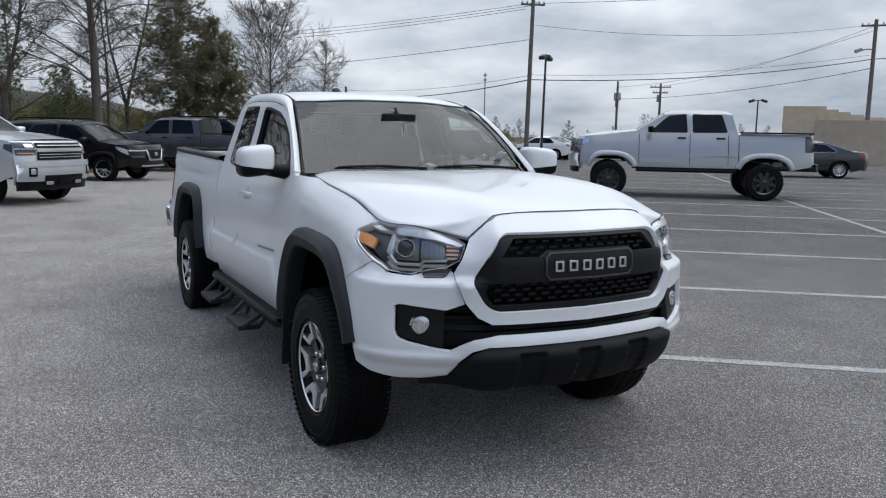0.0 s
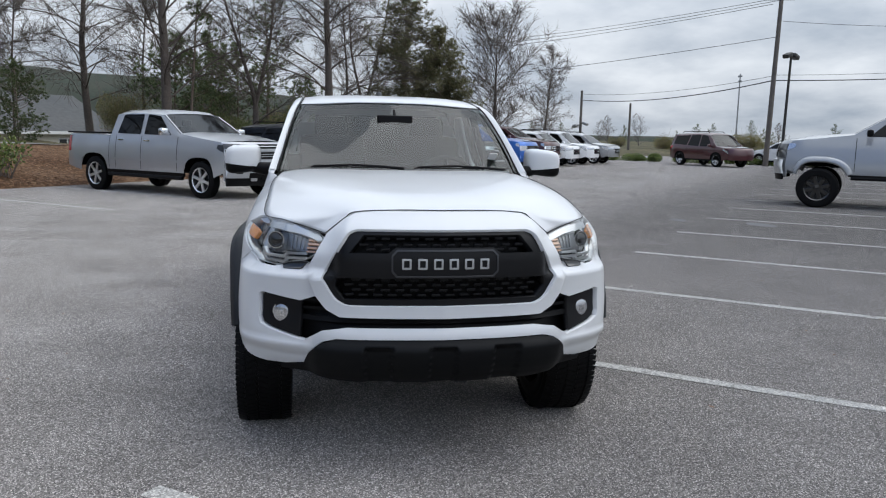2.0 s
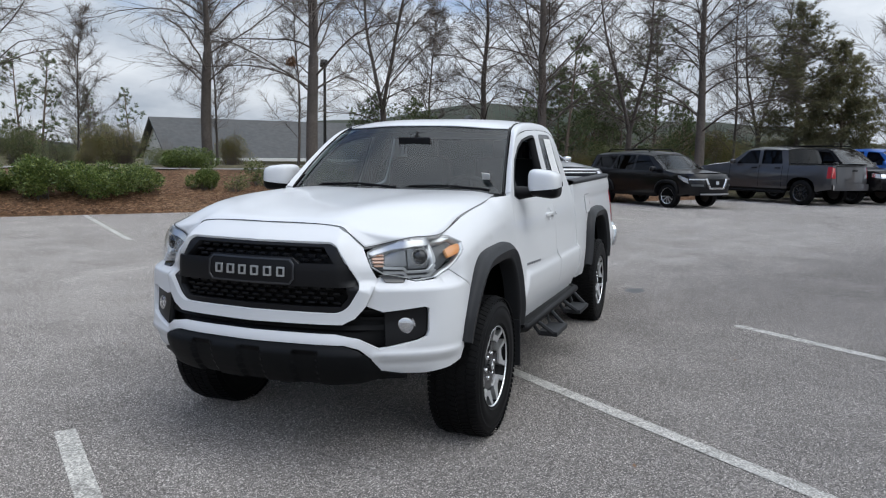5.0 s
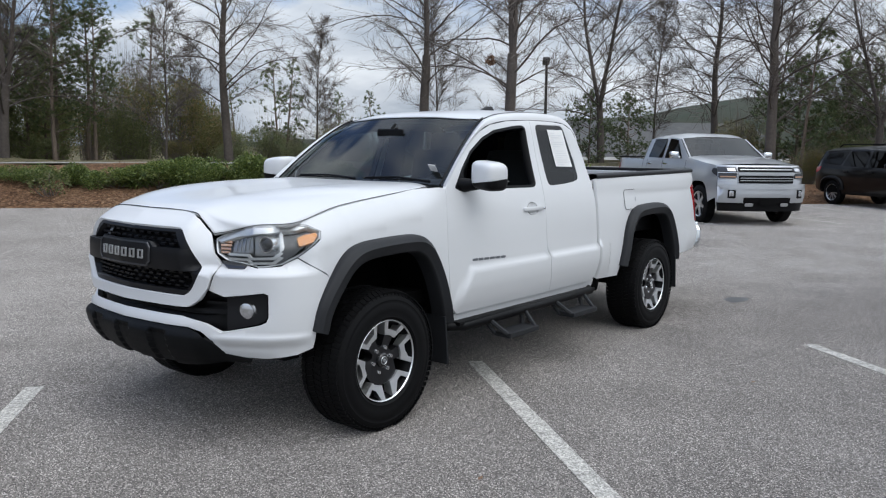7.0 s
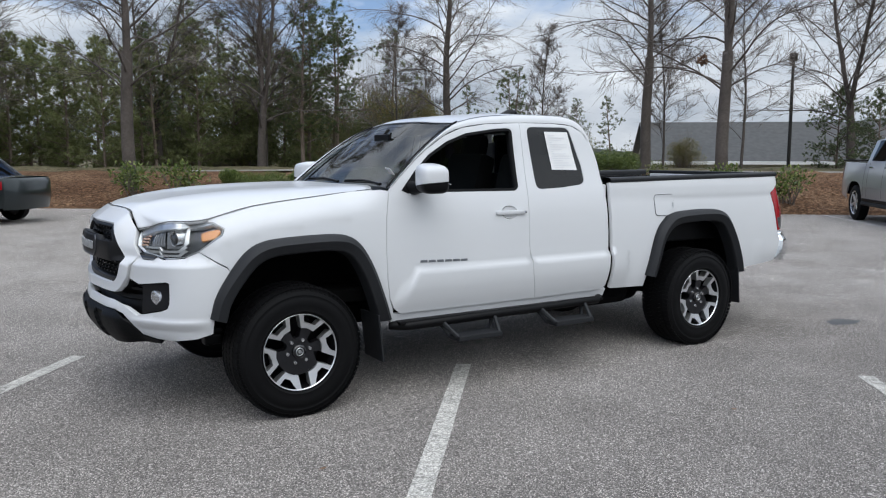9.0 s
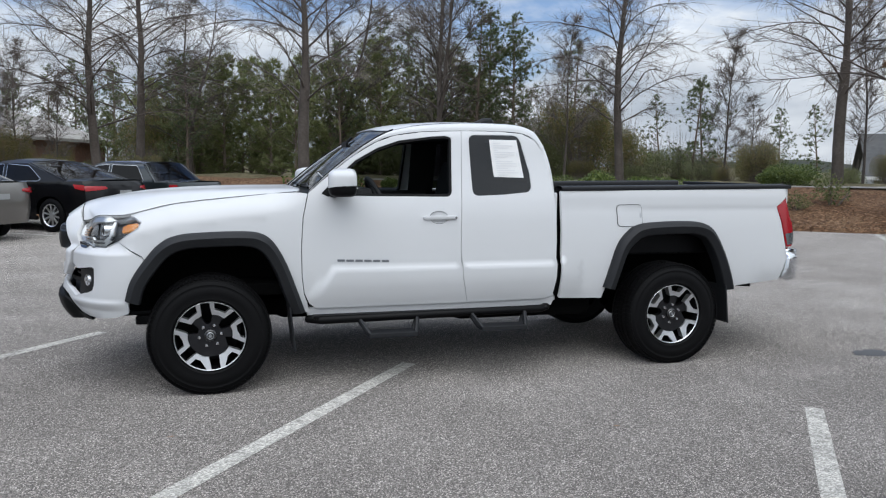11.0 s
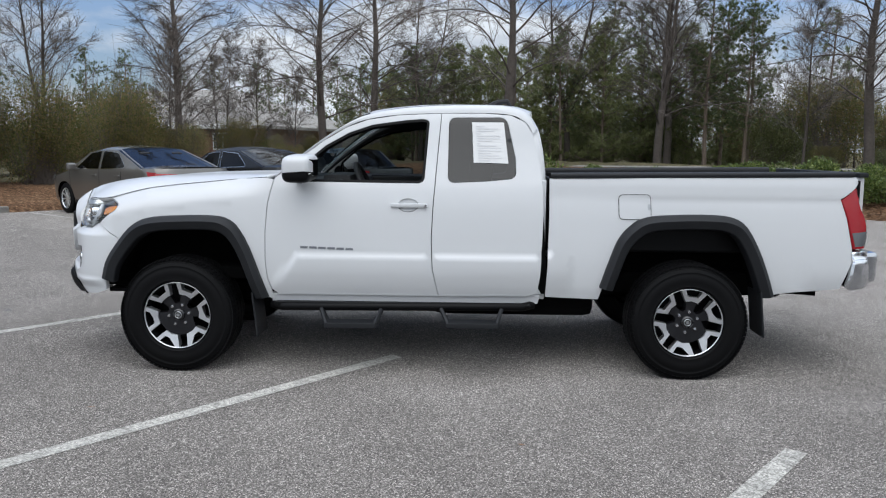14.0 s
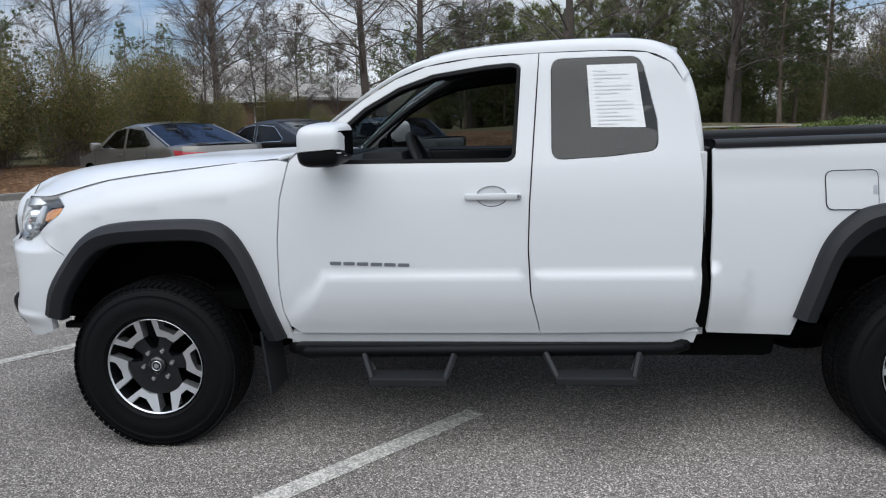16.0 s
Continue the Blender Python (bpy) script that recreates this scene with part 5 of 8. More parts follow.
part("exhaust", bm, M_DARKALLOY, truck, smooth=True)
bm = bmesh.new()
box(bm, (0.80, 0.10, 0.405), (0.012, 0.06, 0.02), 0.002)
part("tow_hook", bm, M_DARKALLOY, truck)
for side in (1, -1):
    for x, z0, z1 in ((-0.50, 0.235, 0.52), (-3.69, 0.275, 0.56)):
        bm = bmesh.new()
        box(bm, (x, 0.77 * side, (z0 + z1) / 2), (0.012, 0.24, z1 - z0), 0.004, Matrix.Rotation(radians(6), 4, "Y"))
        part("splash_guard", bm, M_PLASTIC, truck, "black splash guard")

# cabin
cabin = truck
bm = bmesh.new()
box(bm, (-0.86, 0, 1.10), (0.42, 1.44, 0.26), 0.06)
box(bm, (-0.98, 0.36, 1.215), (0.20, 0.42, 0.10), 0.04)
box(bm, (-1.05, 0, 0.95), (0.30, 0.34, 0.30), 0.04)
part("dashboard", bm, M_TRIM, truck, "dark dashboard", True, 40)
bm = bmesh.new()
ring = [(0.185 * math.cos(a), 0.185 * math.sin(a), 0) for a in np.linspace(0, 2 * math.pi, 29)]
tube(bm, ring, 0.016, 8, False)
for a in (0.0, math.pi, -math.pi / 2):
    tube(bm, [(0, 0, -0.01), (0.18 * math.cos(a), 0.18 * math.sin(a), 0)], 0.016, 6)
lathe(bm, [(0, 0.02), (0.05, 0.018), (0.065, 0.0), (0.03, -0.10), (0.03, -0.25)], (0, 0, 0), "Z", 16)
bmesh.ops.transform(bm, matrix=Matrix.Translation((-1.16, 0.36, 1.16)) @ Matrix.Rotation(radians(-64), 4, "Y") @ Matrix.Rotation(radians(90), 4, "Z"), verts=bm.verts)
part("steering_wheel", bm, M_TRIM, truck, "black steering wheel", True, 50)
for y in (0.36, -0.36):
    bm = bmesh.new()
    box(bm, (-1.62, y, 0.86), (0.52, 0.50, 0.18), 0.06)
    box(bm, (-1.90, y, 1.15), (0.16, 0.48, 0.62), 0.06, Matrix.Rotation(radians(-14), 4, "Y"))
    seat = part("seat", bm, M_CLOTH, truck, "dark cloth front seat", True, 50)
    bm = bmesh.new()
    box(bm, (-2.00, y, 1.51), (0.10, 0.26, 0.17), 0.05, Matrix.Rotation(radians(-10), 4, "Y"))
    part("headrest", bm, M_CLOTH, seat, smooth=True, auto=50)
bm = bmesh.new()
box(bm, (-0.98, 0, 1.555), (0.02, 0.23, 0.065), 0.012)
tube(bm, [(-0.98, 0, 1.57), (-1.03, 0, 1.62)], 0.01, 6)
part("interior_mirror", bm, M_BLACK, truck)
bm = bmesh.new()
box(bm, (-1.5, 0, 0.72), (1.7, 1.5, 0.04))
box(bm, (-0.68, 0, 0.95), (0.03, 1.5, 0.50))
for y in (0.735, -0.735):
    box(bm, (-1.25, y, 1.0), (1.1, 0.05, 0.42), 0.01)
box(bm, (-2.24, 0, 1.0), (0.06, 1.4, 0.6), 0.02)
part("cabin_lining", bm, M_TRIM, truck)

# wheels
R_TYRE, W_TYRE = 0.377, 0.262


def build_wheel():
    bm = bmesh.new()
    prof = [(0.215, 0.085), (0.222, 0.118), (0.232, 0.126), (0.236, 0.1245), (0.262, 0.131), (0.300, 0.1315), (0.303, 0.1295), (0.318, 0.128), (0.321, 0.1295), (0.345, 0.120), (0.362, 0.110), (0.3665, 0.095), (0.3665, 0.0)]
    prof = prof + [(r, -h) for r, h in prof[::-1][1:]]
    lathe(bm, prof, seg=64)
    bmesh.ops.recalc_face_normals(bm, faces=bm.faces)
    tyre_ob = part("tyre", bm, M_RUBBER, None, "black all-terrain tyre", True, 40)
    bm = bmesh.new()
    COUNT = 78
    for k in range(COUNT):
        a0 = 2 * math.pi * k / COUNT
        for row, (h, w, ln, da) in enumerate(((0.106, 0.044, 0.0225, 0.0), (0.054, 0.046, 0.0245, 0.5), (0.0, 0.046, 0.0245, 0.1), (-0.054, 0.046, 0.0245, 0.6), (-0.106, 0.044, 0.0225, 0.0))):
            a = a0 + da * 2 * math.pi / COUNT
            rr = 0.3705 if abs(h) < 0.1 else 0.3672
            m = Matrix.Rotation(-a, 4, "Y") @ Matrix.Translation((rr, h, 0)) @ Matrix.Rotation(radians(18 if row % 2 else -14), 4, "X") @ Matrix.Rotation(radians(0 if abs(h) < 0.1 else (14 if h > 0 else -14)), 4, "Z")
            q = [m @ Vector((dx, dy * w / 2, dz * ln / 2)) for dx in (-0.004, 0.0018) for dy, dz in ((-1, -1), (1, -1), (1, 1), (-1, 1))]
            v = [bm.verts.new(p) for p in q]
            for f in ((4, 5, 6, 7), (0, 1, 5, 4), (1, 2, 6, 5), (2, 3, 7, 6), (3, 0, 4, 7)):
                bm.faces.new([v[i] for i in f])
        # shoulder lugs on the outer sidewall
        m = Matrix.Rotation(-a0, 4, "Y") @ Matrix.Translation((0.3535, 0.1165, 0)) @ Matrix.Rotation(radians(55), 4, "Z")
        q = [m @ Vector((dx, dy * 0.011, dz * 0.0085)) for dx in (-0.004, 0.0014) for dy, dz in ((-1, -1), (1, -1), (1, 1), (-1, 1))]
        v = [bm.verts.new(p) for p in q]
        for f in ((4, 5, 6, 7), (0, 1, 5, 4), (1, 2, 6, 5), (2, 3, 7, 6), (3, 0, 4, 7)):
            bm.faces.new([v[i] for i in f])
    bmesh.ops.recalc_face_normals(bm, faces=bm.faces)
    tread_ob = part("tread", bm, M_RUBBER, None)
    bm = bmesh.new()
    lathe(bm, [(0.214, 0.118), (0.222, 0.112), (0.218, 0.10), (0.205, 0.085), (0.196, 0.02), (0.190, -0.08), (0.10, -0.09), (0.0, -0.09)], seg=64)
    rim_ob = part("rim", bm, M_BLACK, None, "dark alloy rim with machined spokes", True, 40)
    bm = bmesh.new()
    lathe(bm, [(0.2085, 0.112), (0.2135, 0.1185), (0.2165, 0.116)], seg=64)
    lip_ob = part("rim_lip", bm, M_ALLOY, None, smooth=True)
    # six Y-shaped spokes: machined faces over dark pockets
    faces_bm, dark_bm = bmesh.new(), bmesh.new()

    def prism(b, pts, h0, h1, rot):
        m = Matrix.Rotation(rot, 4, "Y")
        top = [b.verts.new(m @ Vector((x, h1(math.hypot(x, z)), z))) for x, z in pts]
        low = [b.verts.new(m @ Vector((x, h0, z))) for x, z in pts]
        b.faces.new(top)
        for i in range(len(pts)):
            b.faces.new((top[i], low[i], low[(i + 1) % len(pts)], top[(i + 1) % len(pts)]))

    lift = lambda r: 0.086 + 0.024 * max(0.0, (r - 0.08) / 0.13)
    for k in range(6):
        rot = 2 * math.pi * k / 6 + 0.15
        half_u = [(0.136, 0.0), (0.1275, 0.0385), (0.194, 0.0800), (0.2000, 0.0665), (0.2045, 0.0540), (0.1625, 0.0335), (0.164, 0.0)]
        prism(faces_bm, half_u + [(x, -z) for x, z in half_u[-2:0:-1]], 0.05, lift, rot)
    star = []
    for k in range(6):
        for r_, da in ((0.136, -0.24), (0.136, 0.24), (0.082, 0.31), (0.074, 0.40), (0.074, 0.647), (0.082, 0.737)):
            a = 2 * math.pi * k / 6 + 0.15 + da
            star.append((r_ * math.cos(a), -r_ * math.sin(a)))
    prism(dark_bm, star, 0.03, lambda r: 0.080 + 0.10 * max(0, r - 0.07), 0.0)
    for b in (faces_bm, dark_bm):
        bmesh.ops.triangulate(b, faces=[f for f in b.faces if len(f.verts) > 4])
        bmesh.ops.recalc_face_normals(b, faces=b.faces)
    spokes_ob = part("spokes", faces_bm, M_ALLOY, None, "bright machined spoke faces")
    centre_ob = part("hub", dark_bm, M_HUB, None, smooth=True, auto=30)
    bm = bmesh.new()
    lathe(bm, [(0.0, 0.103), (0.030, 0.102), (0.038, 0.096), (0.041, 0.080)], seg=28)
    cap_ob = part("hub_cap", bm, M_GLOSS, None, smooth=True)
    bm = bmesh.new()
    lathe(bm, [(0.0, 0.106), (0.010, 0.106), (0.012, 0.101)], seg=14)
    lathe(bm, [(0.017, 0.102), (0.020, 0.105), (0.023, 0.102)], seg=24)
    mark_ob = part("cap_ring", bm, M_SILVERTRIM, None, smooth=True)
    bm = bmesh.new()
    lathe(bm, [(0.0, 0.110), (0.009, 0.109), (0.0125, 0.101), (0.0125, 0.08)], seg=10)
    nut_mesh = part("lug_nut", bm, M_CHROME, None, smooth=True)
    return tyre_ob, [tread_ob], rim_ob, [lip_ob, spokes_ob, centre_ob, cap_ob, mark_ob], nut_mesh


tyre_ob, tyre_sub, rim_ob, rim_sub, nut_ob = build_wheel()
first = True
for x in (0.0, -3.236):
    for side in (1, -1):
        wheel = new("wheel")
        wheel.parent = truck
        wheel.matrix_basis = Matrix.Translation((x, 0.772 * side, R_TYRE - 0.015)) @ Matrix.Rotation(0 if side > 0 else math.pi, 4, "Z") @ Matrix.Rotation(radians(12 if x else 0), 4, "Y")
        for ob in [tyre_ob, *tyre_sub, rim_ob, *rim_sub]:
            o = ob if first else ob.copy()
            if not first:
                scene.collection.objects.link(o)
            o.parent = wheel
        for k in range(6):
            o = nut_ob if first and k == 0 else nut_ob.copy()
            if not (first and k == 0):
                scene.collection.objects.link(o)
            a = 2 * math.pi * k / 6 + 0.15
            o.parent, o.location = wheel, (0.066 * math.cos(a), -0.016, -0.066 * math.sin(a))
        first = False

# ---- parked vehicles ----
M_CARGLASS = glass("car_glass", (0.04, 0.042, 0.045), 0.0, 1.42)
M_CARSCREEN = glass("car_screen", (0.22, 0.25, 0.25), 0.0, 1.75)
CAR_PAINT = {}


def car_paint(name, colour, metal=0.35, spec=0.5):
    if name not in CAR_PAINT:
        CAR_PAINT[name] = material(name + "_paint", colour, 0.3, metal=metal, coat=1.0 if spec > 0.3 else 0.6, vary=0.08, scale=300, big=2, spec=spec)
    return CAR_PAINT[name]


def vehicle(name, m, label, category, spec, paint, group=""):
    """A parked car, pickup or van: x ahead from the middle of its wheelbase, y to its left.
    spec: top, the roofline from nose to tail as (x, z, kind of the stretch that follows); wb, r, half, sill, windows, and flags."""
    root = thing(name, m, label, category, group)
    top, wb, r, half, sill = spec["top"], spec["wb"], spec["r"], spec["half"], spec["sill"]
    x_front, x_rear = top[0][0], top[-1][0]
    belt, roof = spec["belt"], max(p[1] for p in top)
    mid, reach = (x_front + x_rear) / 2, (x_front - x_rear) / 2

    def wide(x, z):
        y = half - 0.02 * ((z - 0.75) / 0.3) ** 2 * (1 if z < belt else 0)
        if z > belt:
            t = (z - belt) / max(0.2, roof - belt)
            y = half - 0.02 * ((belt - 0.75) / 0.3) ** 2 - spec.get("tumble", 0.17) * t - 0.06 * max(0, t - 0.85) / 0.15
        e = max(0.0, (abs(x - mid) - (reach - 0.55)) / 0.55)
        return y - spec.get("taper", 0.14) * e ** 2.4

    round_f, round_r = spec.get("round", (0.16, 0.08))

    def pull(x, t):
        """How far the rounded corners at nose and tail stand back from the middle."""
        return (round_f * min(1, max(0, (x - x_front + 0.6) / 0.5)) - round_r * min(1, max(0, (x_rear + 0.5 - x) / 0.4))) * abs(t) ** 6

    side = lambda x, z, off=0.0: (x - pull(x, 1), wide(x, z) + off, z)
    fn = lambda off: (lambda a, z: side(-a, z, off))  # a = -x so that the skin faces out on the left
    flip = lambda pts: [(-x, z) for x, z in pts]
    # body side with wheel openings
    drop = {"h": spec.get("hood_drop", 0.06), "r": 0.075, "d": 0.03, "w": 0.02, "b": 0.03, "n": 0.0, "t": 0.0}
    shed = [min(drop[top[i][2]], drop[top[max(i - 1, 0)][2]]) if 0 < i < len(top) - 1 else 0.0 for i in range(len(top))]
    outline = [(x, z - e) for (x, z, _), e in zip(top, shed)]
    arch = r * spec.get("arch", 1.17)
    bottom = [(x_rear, sill + 0.10)]
    for cx in (-wb / 2, wb / 2):
        bottom.append((cx - arch, sill))
        sq = spec.get("arch_square", 0.9)
        bottom += [(cx - arch * math.copysign(abs(math.cos(a)) ** sq, math.cos(a)), r + arch * math.sin(a) ** sq * 0.96) for a in np.linspace(0.05, math.pi - 0.05, 17) if r + arch * math.sin(a) ** sq * 0.96 > sill]
        bottom.append((cx + arch, sill))
    bottom.append((x_front, sill + 0.10))
    poly = flip(outline + bottom)
    for s in (1, -1):
        body_side = panel("body_side", poly, fn(0.0), paint, root, holes=[], step=0.14, thick=0.0, gap=0.0, sides=(s,))[0]
        for w in spec["windows"]:
            panel("side_window", flip(fillet(w, 0.04)), fn(0.006), M_CARGLASS, body_side, step=0.2, thick=0, gap=0, sides=(s,))
            if spec.get("chrome_windows"):
                out = inset(flip(fillet(w, 0.04)), -0.005)
                panel("window_trim", out, fn(0.008), M_CHROME, body_side, holes=[inset(flip(fillet(w, 0.04)), 0.004)[::-1]], step=0.2, thick=0, gap=0, sides=(s,))
        for x in spec["seams"]:
            panel("door_seam", flip([(x + 0.007, belt - 0.01), (x - 0.007, belt - 0.01), (x - 0.007, sill + 0.10), (x + 0.007, sill + 0.10)]), fn(0.006), M_BLACK, body_side, step=0.1, thick=0, gap=0, sides=(s,))
        # the crease along the doors
        zc = sill + (belt - sill) * 0.36
        panel("body_crease", flip([(wb / 2 - arch - 0.1, zc + 0.02), (-wb / 2 + arch + 0.1, zc + 0.03), (-wb / 2 + arch + 0.1, zc - 0.015), (wb / 2 - arch - 0.1, zc - 0.025)]), lambda a, z: side(-a, z, 0.006 + 0.012 * ease(zc - 0.02, zc + 0.01, z)), paint, body_side, step=0.05, thick=0.0, gap=0, sides=(s,))
        # windscreen pillars
        for kd, nm in (("w", "windscreen_pillar"), ("b", "rear_pillar")):
            ends = [(top[i], top[i + 1]) for i in range(len(top) - 1) if top[i][2] == kd]
            if ends and not (kd == "b" and spec.get("bed")):
                line = [ends[0][0]] + [e[1] for e in ends]
                bm = bmesh.new()
                tube(bm, [(x, (wide(x, z) - 0.034) * s, z - 0.024) for x, z, _ in line], 0.020, 8)
                part(nm, bm, paint, root, smooth=True, auto=60)
        for x in spec["handles"]:
            bm = bmesh.new()
            box(bm, (x, (wide(x, belt - 0.1) + 0.015) * s, belt - 0.10), (0.20, 0.03, 0.035), 0.008)
            part("door_handle", bm, spec.get("handle_mat", paint), body_side)
        if spec.get("flares"):
            a0 = max(0.1, math.asin(min(0.9, max(0.0, (sill - r) / (arch * 0.96)) ** (1 / 0.75))))
            for cx in (-wb / 2, wb / 2):
                rows = [[side(cx - arch * k * math.copysign(abs(math.cos(a)) ** 0.75, math.cos(a)), r + arch * 0.96 * k * math.sin(a) ** 0.75, off) for k, off in ((1.22, 0.0), (1.18, 0.05), (1.02, 0.07), (0.99, 0.0))] for a in np.linspace(a0, math.pi - a0, 18)]
                patch("wheel_flare", np.array(rows) * (1, s, 1), spec["flares"], body_side, 22, 8)
        panel("rocker", flip([(wb / 2 - arch, sill + spec.get("rocker", 0.06)), (-wb / 2 + arch, sill + spec.get("rocker", 0.06)), (-wb / 2 + arch, sill - 0.02), (wb / 2 - arch, sill - 0.02)]), fn(0.012), M_BLACK, body_side, step=0.4, thick=0.05, gap=0, sides=(s,))
        mx, mz = spec["mirror"]
        bm = bmesh.new()
        box(bm, (mx, (wide(mx, belt) + 0.12) * s, mz), (0.13, 0.20, 0.16), 0.045)
        tube(bm, [(mx, (wide(mx, belt) - 0.02) * s, mz - 0.05), (mx, (wide(mx, belt) + 0.08) * s, mz - 0.03)], 0.03, 6)
        part("mirror", bm, spec.get("mirror_mat", paint), root, smooth=True, auto=60)
        # head and tail lamps wrap the corners
        for key, mat, lab in (("head", spec.get("head_mat", M_LAMPSILVER), "clear headlight"), ("tail", spec.get("tail_mat", M_RED), "tail lamp")):
            if key in spec:
                panel(key + "_lamp", flip(fillet(spec[key], 0.02)), fn(0.008), mat, root, step=0.1, thick=0.0, gap=0, sides=(s,), label=lab)
    # skins across the car, one for each stretch of the roofline
    names = {"n": "nose", "h": "hood", "w": "windscreen", "r": "roof", "b": "rear_screen", "t": "tail", "d": "deck"}
    i = 0
    while i < len(top) - 1:
        j, kind = i, top[i][2]
        while j < len(top) - 1 and top[j][2] == kind:
            j += 1
        rows = []
        for (x, z, _), e in zip(top[i : j + 1], shed[i : j + 1]):
            w = wide(x, z - e)
            row = []
            for t in np.linspace(-1, 1, 17):
                crown = 1 - t * t
                bow = spec.get("bow", 0.10) * crown * (1 if kind in "nt" else 0.35)
                # the edge rolls over into the flank
                roll = e * abs(t) ** 5
                row.append((x - pull(x, t) + (bow if x > mid else -bow) * (1 if kind in "ntwb" else 0), w * (t + 0.06 * t * crown * (e > 0)), z - roll + (0.03 * crown if kind in "hrd" else 0.012 * crown * (kind in "wb"))))
            rows.append(row)
        mat = M_CARSCREEN if kind == "w" else (M_CARGLASS if spec.get("bed") else M_CARSCREEN) if kind == "b" else paint
        me_rows = np.array(rows)
        vs = [tuple(p) for p in me_rows.reshape(-1, 3)]
        fs = [(a * 17 + c, a * 17 + c + 1, (a + 1) * 17 + c + 1, (a + 1) * 17 + c) for a in range(len(rows) - 1) for c in range(16)]
        mesh_ob(names[kind], vs, fs, mat, root, auto=40)
        i = j
    # near-black block stands for the shaded cabin, so that glass has something behind it
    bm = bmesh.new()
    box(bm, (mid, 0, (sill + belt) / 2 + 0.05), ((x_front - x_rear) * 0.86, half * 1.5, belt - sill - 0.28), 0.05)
    part("cabin_shade_block", bm, M_VOID, root)
    bm = bmesh.new()
    for sx in spec.get("seats", ()):
        for y in (0.36, -0.36):
            box(bm, (sx, y, belt - 0.05), (0.14, 0.46, 0.55), 0.05, Matrix.Rotation(radians(-12), 4, "Y"))
            box(bm, (sx - 0.06, y, belt + 0.30), (0.09, 0.25, 0.16), 0.04)
    if bm.verts:
        part("seats", bm, M_CLOTH, root)
    else:
        bm.free()
    # nose details
    nose_x = lambda y, z: float(np.interp(z, [p[1] for p in top[: spec["nose_n"]]], [p[0] for p in top[: spec["nose_n"]]])) + spec.get("bow", 0.10) * (1 - y * y) - pull(x_front, y)
    limit = lambda x, y, z: max(-1.0, min(1.0, y / (wide(x, z) + 0.012)))
    nose = lambda off: (lambda y, z: (nose_x(limit(x_front, y, z), z) + off, limit(x_front, y, z) * (wide(x_front, z) + 0.012), z))
    for nm, pts, mat, off, th in spec.get("front", ()):
        panel(nm, fillet(pts, 0.02), nose(off), mat, root, step=0.12, thick=th, gap=0)
    rev = list(reversed(top))[: spec["tail_n"]]
    tail_x = lambda y, z: float(np.interp(z, [p[1] for p in rev], [p[0] for p in rev])) - spec.get("bow", 0.10) * (1 - y * y) - pull(x_rear, y)
    for nm, pts, mat, off, th in spec.get("back", ()):
        panel(nm, [(-y, z) for y, z in fillet(pts, 0.02)], lambda a, z, o=off: (tail_x(limit(x_rear, -a, z), z) - o, limit(x_rear, -a, z) * (wide(x_rear, z) + 0.012), z), mat, root, step=0.12, thick=th, gap=0)
    if spec.get("bed"):
        x0, x1, z1 = spec["bed"]
        bm = bmesh.new()
        box(bm, ((x0 + x1) / 2, 0, z1 - 0.02), (abs(x1 - x0) - 0.06, half * 1.62, 0.05), 0.01)
        part("bed_cover", bm, M_BLACK, root, "black cargo bed cover")
        bm = bmesh.new()
        for y in (half - 0.10, -half + 0.10):
            box(bm, ((x0 + x1) / 2, y, z1 + 0.03), (abs(x1 - x0), 0.07, 0.04), 0.012)
        part("bed_rail", bm, M_BLACK, root)
    if spec.get("rails"):
        for y in (0.52, -0.52):
            bm = bmesh.new()
            x0, x1 = spec["rails"]
            tube(bm, [(x0, y, roof - 0.02), (x0 - 0.12, y, roof + 0.06), (x1 + 0.12, y, roof + 0.06), (x1, y, roof - 0.02)], 0.018, 6)
            part("roof_bar", bm, M_BLACK, root)
    if spec.get("steps"):
        for y in (half - 0.02, -half + 0.02):
            bm = bmesh.new()
            tube(bm, [(wb / 2 - arch - 0.05, y, sill - 0.05), (-wb / 2 + arch + 0.05, y, sill - 0.05)], 0.045, 8)
            part("side_step", bm, spec["steps"], root)
    # wheels
    rim_mat, tyre_w = spec.get("rim", M_ALLOY), spec.get("tyre_w", 0.23)
    k = spec.get("rim_k", 0.66)
    bm = bmesh.new()
    lathe(bm, [(r * k, tyre_w * 0.42), (r * (k + 0.04), tyre_w * 0.5), (r * 0.9, tyre_w * 0.5), (r, tyre_w * 0.38), (r, -tyre_w * 0.38), (r * 0.9, -tyre_w * 0.5), (r * k, -tyre_w * 0.45)], seg=28)
    bmesh.ops.recalc_face_normals(bm, faces=bm.faces)
    tyre = part("tyre", bm, M_RUBBER, None, smooth=True, auto=40)
    bm = bmesh.new()
    lathe(bm, [(r * (k + 0.02), tyre_w * 0.44), (r * k, tyre_w * 0.42), (r * (k - 0.05), tyre_w * 0.3), (r * (k - 0.07), -0.02), (0, -0.02)], seg=28)
    dish = part("rim", bm, M_DARKALLOY, None, smooth=True, auto=40)
    bm = bmesh.new()
    for q in range(spec.get("spokes", 6)):
        a = 2 * math.pi * q / spec.get("spokes", 6)
        box(bm, (0, 0, 0), (r * (k - 0.04), 0.03, r * spec.get("spoke_w", 0.15)), 0.008, Matrix.Rotation(a, 4, "Y") @ Matrix.Translation((r * k * 0.52, tyre_w * 0.33, 0)))
    lathe(bm, [(0, tyre_w * 0.42), (r * 0.16, tyre_w * 0.40), (r * 0.18, tyre_w * 0.2)], seg=16)
